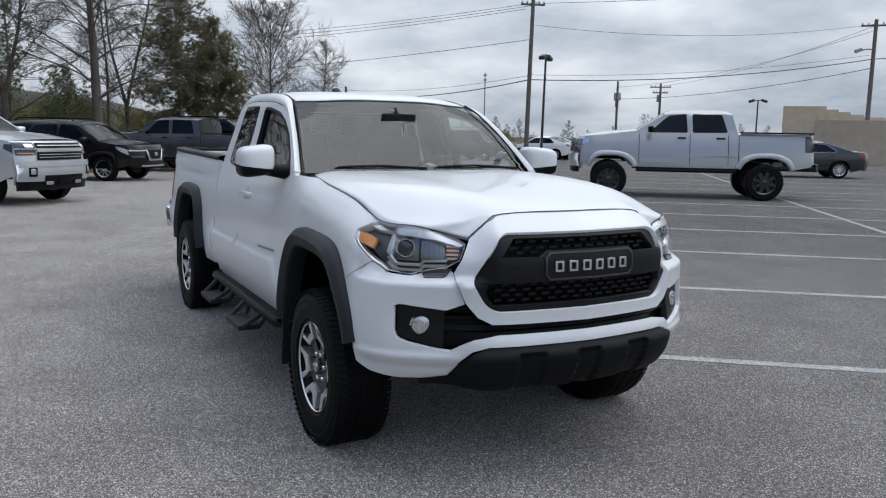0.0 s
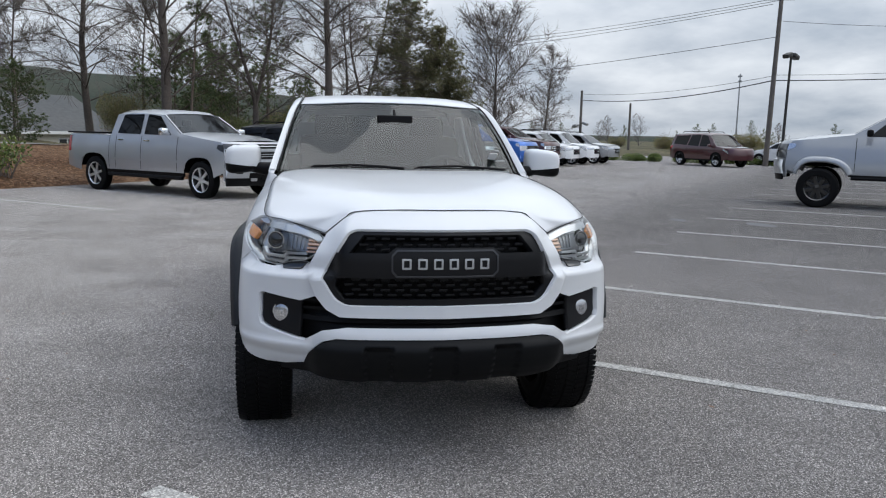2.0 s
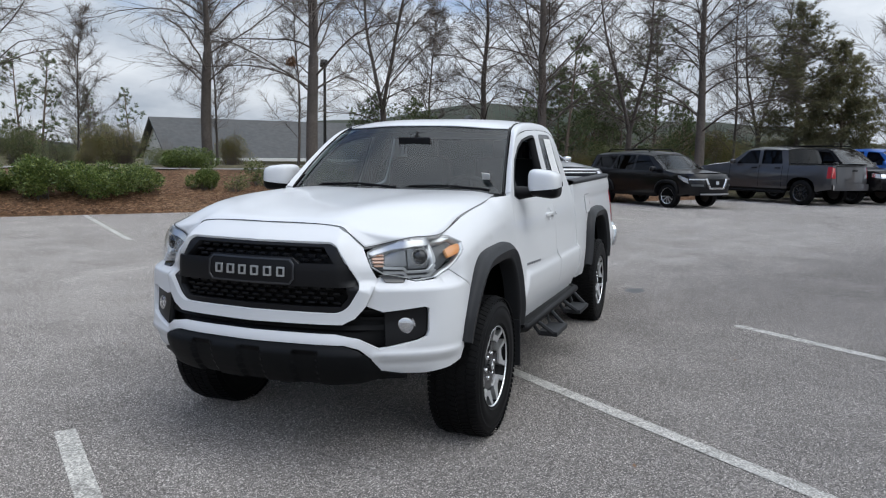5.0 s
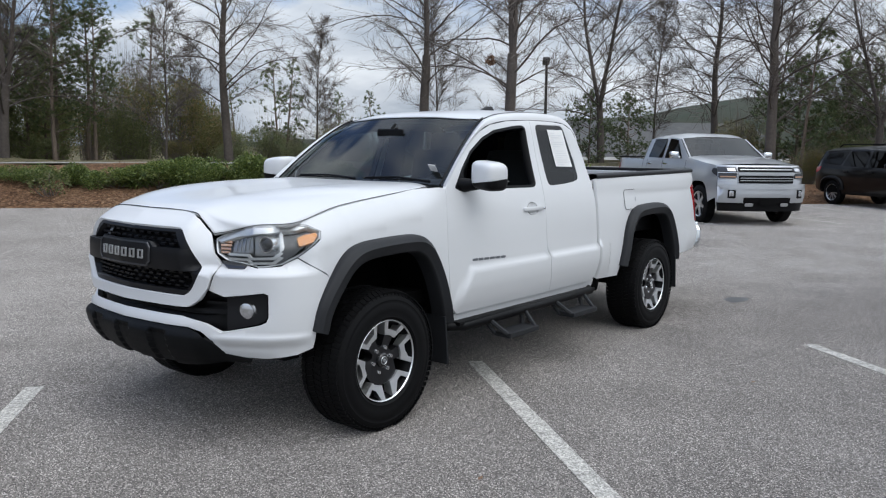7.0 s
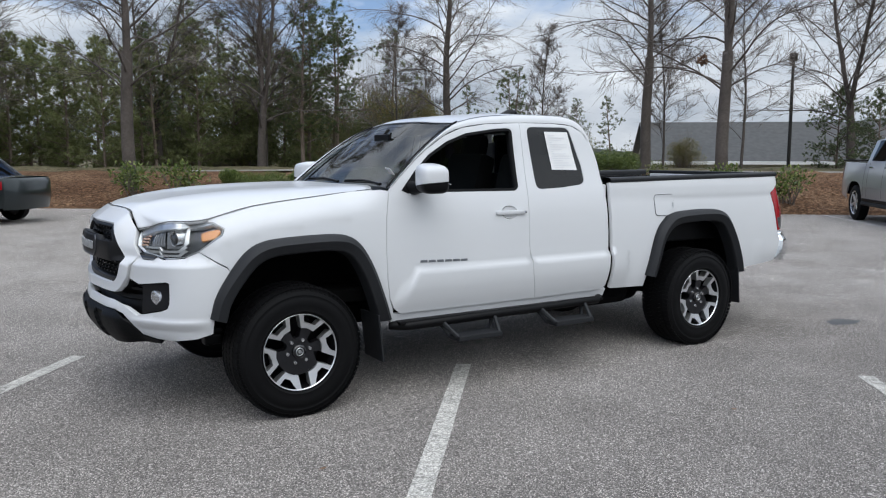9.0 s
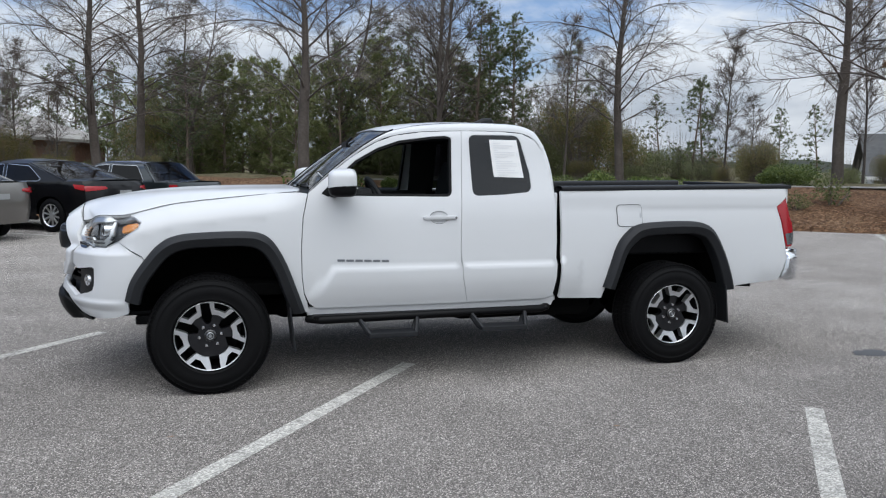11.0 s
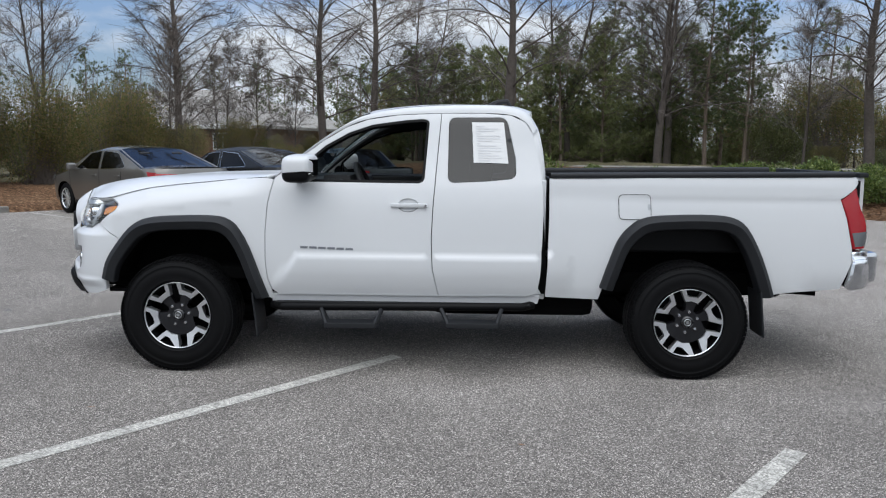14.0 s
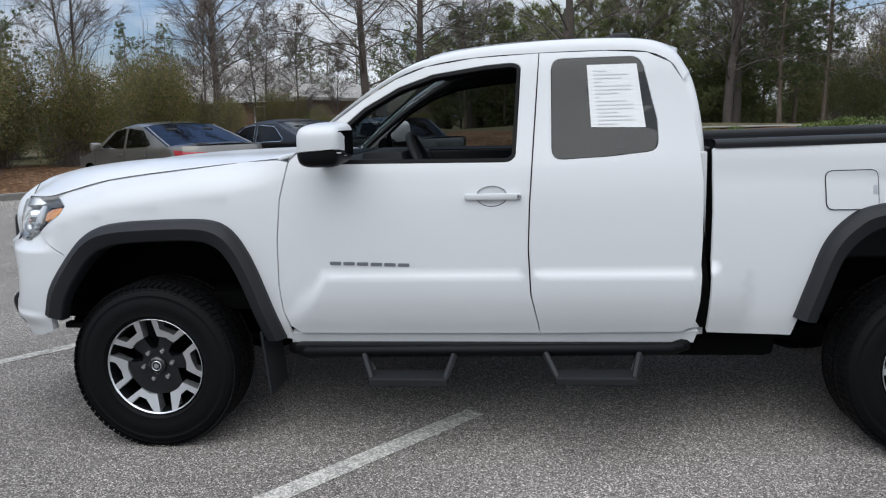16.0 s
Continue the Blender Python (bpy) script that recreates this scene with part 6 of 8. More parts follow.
    lathe(bm, [(r * (k - 0.035), tyre_w * 0.40), (r * (k + 0.012), tyre_w * 0.46), (r * (k + 0.02), tyre_w * 0.40)], seg=28)
    star = part("spokes", bm, rim_mat, None)
    firsts = True
    for cx in (-wb / 2, wb / 2):
        for s in (1, -1):
            wheel = new("wheel")
            wheel.parent = root
            wheel.matrix_basis = Matrix.Translation((cx, (half - tyre_w / 2 - 0.015 + spec.get("poke", 0.0)) * s, r)) @ Matrix.Rotation(0 if s > 0 else math.pi, 4, "Z") @ Matrix.Rotation(cx, 4, "Y")
            for o in (tyre, dish, star):
                q = o if firsts else o.copy()
                if not firsts:
                    scene.collection.objects.link(q)
                q.parent = wheel
            bm = bmesh.new()
            lathe(bm, [(arch * 1.10, 0.0), (arch * 1.10, -0.45), (0, -0.45)], (cx, 0, r), seg=20)
            bmesh.ops.transform(bm, matrix=Matrix.Translation((0, (half - 0.03) * s if s > 0 else -(half - 0.03) + 0.45, 0)), verts=bm.verts)
            bmesh.ops.delete(bm, geom=[v for v in bm.verts if v.co.z < sill - 0.02], context="VERTS")
            part("wheel_well", bm, M_VOID, root)
            firsts = False
    return root


def heading(u, n, toward, z=0.0):
    """Pose at lot place (u, n), nose towards the angle given in degrees from the n direction."""
    p = lot(u, n, z)
    return Matrix.Translation(p) @ Matrix.Rotation(AN + radians(toward), 4, "Z")


def pickup_spec(wb=3.65, half=0.99, r=0.40, lift=0.0, hood=1.20, cab_roof=1.88, **more):
    f, b = wb / 2 + 0.84, -wb / 2 - 1.12
    z = lambda h: h + lift
    spec = dict(wb=wb, half=half, r=r, sill=z(0.46), belt=z(1.30), nose_n=4, tail_n=3, arch=1.27, arch_square=0.72,
                top=[(f - 0.02, z(0.40), "n"), (f + 0.03, z(0.62), "n"), (f, z(1.10), "n"), (f - 0.10, z(hood + 0.015), "h"), (f - 0.7, z(hood + 0.12), "h"), (f - 1.50, z(hood + 0.18), "w"), (f - 2.15, z(cab_roof - 0.10), "r"), (f - 2.30, z(cab_roof - 0.03), "r"), (f - 2.9, z(cab_roof), "r"), (f - 3.60, z(cab_roof - 0.02), "r"), (f - 3.74, z(cab_roof - 0.08), "b"), (f - 3.88, z(1.32), "d"), (b + 0.02, z(1.31), "t"), (b, z(0.95), "t"), (b - 0.02, z(0.55), "t")],
                windows=[[(f - 1.78, z(1.325)), (f - 2.24, z(cab_roof - 0.14)), (f - 2.66, z(cab_roof - 0.10)), (f - 2.70, z(1.33))], [(f - 2.82, z(1.33)), (f - 2.80, z(cab_roof - 0.10)), (f - 3.50, z(cab_roof - 0.11)), (f - 3.64, z(1.34))]],
                seams=[f - 1.55, f - 2.76, f - 3.66, f - 3.90], handles=[f - 2.56, f - 3.48], mirror=(f - 1.80, z(1.40)), seats=(f - 2.75, f - 3.5), bed=(f - 3.92, b + 0.05, z(1.315)),
                head=[(f - 0.01, z(1.15)), (f - 0.17, z(1.155)), (f - 0.20, z(1.08)), (f + 0.01, z(0.99))], tail=[(b, z(1.27)), (b + 0.16, z(1.27)), (b + 0.16, z(0.90)), (b, z(0.90))], taper=0.05, tumble=0.16)
    spec.update(more)
    return spec


def suv_spec(wb=2.75, half=0.92, r=0.355, roof=1.68, length=4.65, **more):
    f, b = length * 0.5 + 0.02, -length * 0.5 + 0.02
    spec = dict(wb=wb, half=half, r=r, sill=0.34, belt=1.06, nose_n=4, tail_n=4,
                top=[(f - 0.02, 0.40, "n"), (f, 0.62, "n"), (f - 0.02, 0.92, "n"), (f - 0.11, 1.03, "h"), (f - 0.60, 1.09, "h"), (f - 1.12, 1.13, "w"), (f - 1.75, roof - 0.13, "r"), (f - 1.95, roof - 0.04, "r"), (f - 2.7, roof, "r"), (b + 0.62, roof - 0.05, "r"), (b + 0.40, roof - 0.10, "b"), (b + 0.12, 1.12, "t"), (b + 0.02, 0.98, "t"), (b, 0.62, "t"), (b + 0.05, 0.42, "t")],
                windows=[[(f - 1.42, 1.09), (f - 1.88, roof - 0.17), (f - 2.32, roof - 0.12), (f - 2.38, 1.10)], [(f - 2.47, 1.10), (f - 2.42, roof - 0.12), (f - 3.15, roof - 0.14), (f - 3.36, 1.13)], [(f - 3.45, 1.14), (f - 3.24, roof - 0.15), (b + 0.62, roof - 0.20), (b + 0.42, 1.20)]],
                seams=[f - 1.18, f - 2.42, f - 3.40], handles=[f - 2.22, f - 3.18], mirror=(f - 1.45, 1.14), seats=(f - 2.45, f - 3.3),
                head=[(f - 0.04, 0.90), (f - 0.50, 0.99), (f - 0.55, 0.93), (f - 0.01, 0.74)], tail=[(b + 0.02, 1.08), (b + 0.40, 1.10), (b + 0.32, 0.98), (b + 0.02, 0.92)], taper=0.08, round=(0.20, 0.10), rails=(f - 2.1, b + 0.7))
    spec.update(more)
    return spec


def sedan_spec(wb=2.78, half=0.915, r=0.335, roof=1.46, length=4.86, **more):
    f, b = length * 0.5 - 0.05, -length * 0.5 - 0.05
    spec = dict(wb=wb, half=half, r=r, sill=0.26, belt=0.98, nose_n=4, tail_n=4,
                top=[(f - 0.02, 0.30, "n"), (f, 0.50, "n"), (f - 0.05, 0.70, "n"), (f - 0.18, 0.80, "h"), (f - 0.7, 0.90, "h"), (f - 1.22, 0.97, "w"), (f - 1.98, roof - 0.11, "r"), (f - 2.25, roof - 0.03, "r"), (f - 2.65, roof, "r"), (f - 3.15, roof - 0.045, "b"), (f - 3.70, roof - 0.22, "b"), (f - 4.25, 1.07, "d"), (b + 0.10, 1.05, "t"), (b + 0.02, 0.90, "t"), (b, 0.55, "t"), (b + 0.06, 0.32, "t")],
                windows=[[(f - 1.55, 1.0), (f - 2.08, roof - 0.14), (f - 2.50, roof - 0.09), (f - 2.55, 1.01)], [(f - 2.64, 1.01), (f - 2.60, roof - 0.09), (f - 3.22, roof - 0.13), (f - 3.62, 1.08), (f - 3.55, 1.04)]],
                seams=[f - 1.28, f - 2.60, f - 3.50], handles=[f - 2.40, f - 3.38], mirror=(f - 1.62, 1.04), seats=(f - 2.6, f - 3.4),
                head=[(f - 0.08, 0.74), (f - 0.60, 0.86), (f - 0.62, 0.80), (f - 0.02, 0.62)], tail=[(b + 0.03, 0.97), (b + 0.30, 0.985), (b + 0.24, 0.90), (b + 0.02, 0.86)], taper=0.09, round=(0.24, 0.16), chrome_windows=True, spokes=10, spoke_w=0.10)
    spec.update(more)
    return spec


def grille_set(w, z0, z1, bars, mat=M_BLACK, chrome=M_CHROME):
    out = [("grille", [(-w, z0), (w, z0), (w, z1), (-w, z1)], mat, 0.012, 0.02)]
    for k in range(bars):
        z = z0 + (z1 - z0) * (k + 0.5) / bars
        out.append(("grille_bar", [(-w * 1.02, z - 0.022), (w * 1.02, z - 0.022), (w * 1.02, z + 0.022), (-w * 1.02, z + 0.022)], chrome, 0.03, 0.02))
    return out


def lamps(y0, y1, z0, z1, mat=M_LAMPSILVER, nm="front_lamp", off=0.02):
    return [(nm, [(y0, z0), (y1, z0), (y1, z1), (y0, z1)], mat, off, 0.02), (nm, [(-y1, z0), (-y0, z0), (-y0, z1), (-y1, z1)], mat, off, 0.02)]


SILVER, PALE, BLACKP, GREY, BLUE = car_paint("silver", (0.47, 0.485, 0.505), 0.45), car_paint("pale_silver", (0.33, 0.34, 0.352), 0.3), car_paint("black", (0.004, 0.004, 0.005), 0.0, 0.1), car_paint("grey", (0.050, 0.049, 0.053), 0.3), car_paint("blue", (0.018, 0.13, 0.50), 0.3)
MAROON, WHITEC, DARKRED, BRONZE, NAVY = car_paint("maroon", (0.07, 0.02, 0.02), 0.4), car_paint("white_car", (0.84, 0.845, 0.85), 0.0), car_paint("dark_red", (0.055, 0.006, 0.011), 0.2), car_paint("bronze", (0.175, 0.165, 0.15), 0.5), car_paint("dark_green", (0.02, 0.028, 0.030), 0.4)

# along the bank
def bar(nm, y, z0, z1, mat, off, th=0.03):
    return (nm, [(-y, z0), (y, z0), (y, z1), (-y, z1)], mat, off, th)


def chev_nose(mat):
    """Twin-slot grille, slim lamps, deep painted bumper over a black valance."""
    out = [bar("grille_surround", 0.60, 0.80, 1.155, mat, 0.012), bar("grille", 0.585, 1.045, 1.135, M_BLACK, 0.030), bar("grille_bar", 0.60, 0.975, 1.035, mat, 0.050), bar("grille", 0.585, 0.815, 0.965, M_BLACK, 0.030)]
    out += [bar("grille_bar", 0.56, z, z + 0.014, M_SILVERTRIM, 0.045, 0.012) for z in (1.082, 0.862, 0.912)]
    out += [bar("emblem", 0.12, 0.985, 1.025, M_SILVERTRIM, 0.058, 0.015)]
    out += lamps(0.61, 0.93, 1.03, 1.14, M_HOUSING) + lamps(0.62, 0.92, 0.915, 1.015, M_HOUSING) + lamps(0.64, 0.78, 1.055, 1.115, M_LAMPSILVER, "lamp_bowl", 0.028) + lamps(0.61, 0.93, 1.018, 1.03, M_CHROME, "lamp_strip", 0.03) + lamps(0.64, 0.90, 0.93, 0.955, M_MARKER, "marker_lamp", 0.028)
    out += [bar("bumper", 0.985, 0.47, 0.785, mat, 0.07, 0.10), bar("bumper_step", 0.93, 0.745, 0.80, mat, 0.085, 0.10), bar("valance", 0.94, 0.30, 0.48, M_BLACK, 0.05, 0.08), bar("lower_intake", 0.50, 0.47, 0.575, M_BLACK, 0.085, 0.02), bar("plate_panel", 0.17, 0.42, 0.57, M_BLACK, 0.10, 0.02)]
    out = [(a, [(y, z + 0.045 if z > 0.79 else z) for y, z in p], mt, o, th) for a, p, mt, o, th in out]
    return out + lamps(0.30, 0.46, 0.40, 0.46, M_SILVERTRIM, "tow_loop", 0.095) + lamps(0.66, 0.80, 0.56, 0.73, M_BLACK, "fog_pocket", 0.082) + lamps(0.70, 0.78, 0.60, 0.71, M_LAMPSILVER, "fog_lamp", 0.09)


chev_front = chev_nose(SILVER)
vehicle("pickup_truck", heading(9.9, -12.18, -4), "silver crew-cab pickup with bright chrome grille, parked by the bank", "pickup truck", pickup_spec(3.64, 0.99, 0.395, front=chev_front, steps=M_BLACK, head_mat=M_HOUSING, mirror_mat=M_CHROME, handle_mat=M_CHROME, back=[("tailgate_strip", [(-0.7, 0.8), (0.7, 0.8), (0.7, 0.83), (-0.7, 0.83)], M_BLACK, 0.004, 0)]), SILVER)
rogue = grille_set(0.42, 0.60, 0.88, 0) + [("grille_frame", [(-0.46, 0.90), (-0.40, 0.90), (-0.26, 0.62), (-0.32, 0.60)], M_CHROME, 0.03, 0.03), ("grille_frame", [(0.32, 0.60), (0.26, 0.62), (0.40, 0.90), (0.46, 0.90)], M_CHROME, 0.03, 0.03), ("grille_frame", [(-0.32, 0.585), (0.32, 0.585), (0.29, 0.635), (-0.29, 0.635)], M_CHROME, 0.032, 0.03), ("emblem", [(-0.06, 0.72), (0.06, 0.72), (0.06, 0.82), (-0.06, 0.82)], M_CHROME, 0.035, 0.01), ("skid_strip", [(-0.6, 0.42), (0.6, 0.42), (0.6, 0.46), (-0.6, 0.46)], M_SILVERTRIM, 0.03, 0.02)] + lamps(0.46, 0.86, 0.85, 0.89) + lamps(0.52, 0.82, 0.67, 0.73, M_HOUSING)
vehicle("suv", heading(16.95, -14.1, 0), "glossy black crossover with chrome grille edges and dark glass", "car", suv_spec(front=rogue, rim=M_SILVERTRIM, spokes=10, spoke_w=0.07, flares=M_BLACK, handle_mat=M_BLACK), BLACKP)
titan_back = [("rear_bumper", [(-0.97, 0.52), (0.97, 0.52), (0.97, 0.72), (-0.97, 0.72)], GREY, 0.08, 0.10), ("tailgate", [(-0.80, 0.76), (0.80, 0.76), (0.80, 1.29), (-0.80, 1.29)], GREY, 0.012, 0.02), ("tailgate_lip", [(-0.80, 1.265), (0.80, 1.265), (0.80, 1.295), (-0.80, 1.295)], M_BLACK, 0.022, 0.02), ("tailgate_handle", [(-0.14, 1.12), (0.14, 1.12), (0.14, 1.18), (-0.14, 1.18)], M_BLACK, 0.018, 0.02), ("plate_panel", [(-0.17, 0.58), (0.17, 0.58), (0.17, 0.69), (-0.17, 0.69)], M_PAPER, 0.07, 0.01)] + lamps(0.85, 0.98, 0.90, 1.24, M_RED, "rear_lamp")
vehicle("pickup_truck", heading(22.5, -13.9, 180), "dark grey crew-cab pickup parked nose to the trees", "pickup truck", pickup_spec(3.55, 1.0, 0.41, cab_roof=1.90, back=titan_back, rim=M_GLOSS, spokes=12, spoke_w=0.06, handle_mat=M_BLACK, steps=M_BLACK), GREY)
tahoe = grille_set(0.62, 0.82, 1.08, 2, M_BLACK, M_SILVERTRIM) + lamps(0.66, 0.95, 0.90, 1.04) + [("bumper", [(-0.95, 0.50), (0.95, 0.50), (0.95, 0.66), (-0.95, 0.66)], M_BLACK, 0.03, 0.05), ("skid_strip", [(-0.55, 0.44), (0.55, 0.44), (0.66, 0.51), (-0.66, 0.51)], M_SILVERTRIM, 0.05, 0.03), ("emblem", [(-0.12, 0.93), (0.12, 0.93), (0.12, 0.98), (-0.12, 0.98)], M_CHROME, 0.05, 0.01)]
vehicle("suv", heading(24.9, -13.4, 0), "large black sport utility vehicle with black grille", "car", suv_spec(3.0, 1.0, 0.41, 1.92, 5.3, sill=0.42, belt=1.22, front=tahoe, rim=M_DARKALLOY, top=[(2.67, 0.5, "n"), (2.70, 0.8, "n"), (2.66, 1.05, "n"), (2.56, 1.14, "h"), (2.0, 1.2, "h"), (1.3, 1.24, "w"), (0.7, 1.78, "w"), (0.5, 1.88, "r"), (-0.6, 1.92, "r"), (-2.1, 1.87, "r"), (-2.3, 1.8, "b"), (-2.55, 1.26, "t"), (-2.63, 1.1, "t"), (-2.65, 0.7, "t"), (-2.6, 0.5, "t")], windows=[[(1.0, 1.25), (0.6, 1.74), (0.1, 1.80), (0.05, 1.26)], [(-0.05, 1.26), (0.0, 1.8), (-0.85, 1.79), (-0.95, 1.27)], [(-1.05, 1.27), (-0.95, 1.79), (-2.0, 1.74), (-2.2, 1.3)]], head=[(2.66, 1.04), (2.3, 1.08), (2.3, 0.96), (2.68, 0.9)], tail=[(-2.63, 1.5), (-2.45, 1.5), (-2.45, 1.05), (-2.63, 1.05)], seams=[1.2, 0.0, -1.0], handles=[0.25, -0.8], mirror=(1.0, 1.33), seats=(0.0, -0.9)), BLACKP)
ford = grille_set(0.60, 0.80, 1.06, 2, M_BLACK, M_GLOSS) + lamps(0.62, 0.95, 0.86, 1.06) + [("bumper", [(-0.98, 0.50), (0.98, 0.50), (0.98, 0.68), (-0.98, 0.68)], BLUE, 0.05, 0.08), ("lower_intake", [(-0.6, 0.5), (0.6, 0.5), (0.6, 0.6), (-0.6, 0.6)], M_BLACK, 0.07, 0.02)]
vehicle("pickup_truck", heading(27.9, -13.3, 0), "bright blue crew-cab pickup with black grille", "pickup truck", pickup_spec(3.68, 1.0, 0.41, cab_roof=1.92, front=ford, rim=M_DARKALLOY), BLUE)
ram = grille_set(0.58, 0.80, 1.04, 3) + lamps(0.62, 0.95, 0.88, 1.04) + [("bumper", [(-0.98, 0.50), (0.98, 0.50), (0.98, 0.68), (-0.98, 0.68)], M_CHROME, 0.05, 0.08)]
vehicle("pickup_truck", heading(31.1, -13.4, 0), "dark maroon pickup with chrome grille and bumper", "pickup truck", pickup_spec(3.6, 0.99, 0.40, front=ram), MAROON)
for u, n, lab, roof in ((34.6, -13.4, "white crossover with dark grille, parked in the row", 1.70), (37.6, -13.3, "white sport utility vehicle with black lower trim", 1.75), (40.4, -13.0, "pale silver crossover at the end of the row", 1.68)):
    vehicle("suv", heading(u, n, 0), lab, "car", suv_spec(2.85, 0.95, 0.37, roof, 4.85, front=grille_set(0.45, 0.60, 0.86, 1) + lamps(0.5, 0.88, 0.82, 0.92), flares=None), WHITEC if u < 40 else PALE)
# in the middle rows
lift_front = [bar("grille", 0.62, 0.82, 1.13, M_BLACK, 0.03), bar("grille_bar", 0.62, 0.95, 0.99, M_SILVERTRIM, 0.045)] + lamps(0.62, 0.94, 0.98, 1.12, M_HOUSING) + lamps(0.62, 0.94, 0.80, 0.94, M_HOUSING) + [bar("bumper", 0.985, 0.44, 0.76, M_SILVERTRIM, 0.06, 0.10), bar("valance", 0.9, 0.30, 0.44, M_BLACK, 0.05, 0.06)]
lift_front = [(a, [(y, z + 0.30) for y, z in p], mt, o, th) for a, p, mt, o, th in lift_front]
lift_back = lamps(0.82, 0.98, 1.18, 1.52, M_BLACK, "rear_lamp") + [bar("rear_bumper", 0.97, 0.72, 0.90, M_BLACK, 0.10, 0.12)]
vehicle("pickup_truck", heading(17.15, 2.9, 180), "lifted silver crew-cab pickup with black off-road wheels", "pickup truck", pickup_spec(3.68, 1.0, 0.445, lift=0.28, rim=M_GLOSS, rim_k=0.62, tyre_w=0.32, poke=0.06, flares=PALE, front=lift_front, steps=M_BLACK, mirror_mat=M_BLACK, handle_mat=M_BLACK, spokes=8, spoke_w=0.2, arch=1.36, back=lift_back, tail_mat=M_GLOSS, rocker=0.02), PALE)
vehicle("sedan", heading(30.4, 8.9, 180), "dark green-black sedan with chrome window line", "car", sedan_spec(), NAVY)
# at the far end
vehicle("suv", heading(43.0, -5.9, -38), "dark red boxy sport utility vehicle seen from behind", "car", suv_spec(2.9, 0.98, 0.38, 1.85, 5.0, back=lamps(0.75, 0.94, 0.8, 1.2, M_RED, "rear_lamp")), DARKRED)
vehicle("sedan", heading(47.5, -2.2, 150), "white sedan parked by the far hedge", "car", sedan_spec(front=lamps(0.5, 0.85, 0.66, 0.76)), WHITEC)
vehicle("suv", heading(48.0, 1.6, 170), "white crossover parked by the far hedge", "car", suv_spec(front=lamps(0.5, 0.85, 0.82, 0.92)), WHITEC)
# at the near end, noses to the thicket
M_PLATE = material("worn_plate", (0.34, 0.35, 0.35), 0.5, vary=0.2, scale=20)
trunk_back = [("rear_lamp", [(k * y, z) for y, z in ((0.46, 0.895), (0.84, 0.845), (0.84, 0.955), (0.48, 0.945))][::k], M_RED, 0.016, 0.02) for k in (1, -1)] + [("plate_panel", [(-0.16, 0.76), (0.16, 0.76), (0.16, 0.86), (-0.16, 0.86)], M_PLATE, 0.012, 0.005)]
vehicle("sedan", heading(-11.25, -5.4, -90), "bronze-grey sedan with chrome window line, nose to the thicket", "car", sedan_spec(2.78, 0.915, 0.335, 1.47, 4.86, back=trunk_back), BRONZE)
vehicle("sedan", heading(-11.2, -8.25, -90), "black sedan with bright window trim and red lamps", "car", sedan_spec(2.95, 0.93, 0.345, 1.47, 4.9, back=trunk_back), BLACKP)
boxy = [(2.30, 0.3, "n"), (2.32, 0.5, "n"), (2.28, 0.72, "n"), (2.2, 0.82, "h"), (1.6, 0.9, "h"), (1.0, 0.95, "w"), (0.35, 1.40, "w"), (0.15, 1.45, "r"), (-0.6, 1.46, "r"), (-1.1, 1.43, "b"), (-1.55, 1.0, "d"), (-2.3, 0.98, "t"), (-2.36, 0.9, "t"), (-2.36, 0.55, "t"), (-2.3, 0.32, "t")]
vehicle("sedan", heading(-11.2, -11.1, -90), "old boxy dark sedan with squared roof", "car", sedan_spec(2.7, 0.88, 0.32, 1.46, 4.7, top=boxy, windows=[[(0.75, 0.98), (0.3, 1.36), (-0.1, 1.38), (-0.12, 0.98)], [(-0.2, 0.98), (-0.18, 1.38), (-0.95, 1.36), (-1.25, 1.0)]], seams=[1.0, -0.16, -1.2], handles=[0.1, -0.95], mirror=(0.75, 1.03), seats=(-0.2, -1.0), head=[(2.25, 0.76), (1.95, 0.8), (1.95, 0.66), (2.3, 0.62)], tail=[(-2.33, 0.92), (-2.1, 0.93), (-2.1, 0.76), (-2.33, 0.74)]), NAVY)

# ---- trees and shrubs ----
def leaf_material(name, stops, rough=0.6, trans=0.25):
    m = bpy.data.materials.new(name)
    m.use_nodes = True
    nodes, links = m.node_tree.nodes, m.node_tree.links
    b, g = nodes["Principled BSDF"], nodes.new("ShaderNodeNewGeometry")
    r = nodes.new("ShaderNodeValToRGB")
    while len(r.color_ramp.elements) < len(stops):
        r.color_ramp.elements.new(0.5)
    for e, (at, c) in zip(r.color_ramp.elements, stops):
        e.position, e.color = at, (*c, 1)
    links.new(g.outputs["Random Per Island"], r.inputs[0])
    links.new(r.outputs[0], b.inputs["Base Color"])
    b.inputs["Roughness"].default_value = rough
    b.inputs["Subsurface Weight"].default_value = 0.0
    out, mix, tl = nodes["Material Output"], nodes.new("ShaderNodeMixShader"), nodes.new("ShaderNodeBsdfTranslucent")
    links.new(r.outputs[0], tl.inputs[0])
    mix.inputs[0].default_value = trans
    links.new(b.outputs[0], mix.inputs[1])
    links.new(tl.outputs[0], mix.inputs[2])
    links.new(mix.outputs[0], out.inputs["Surface"])
    return m


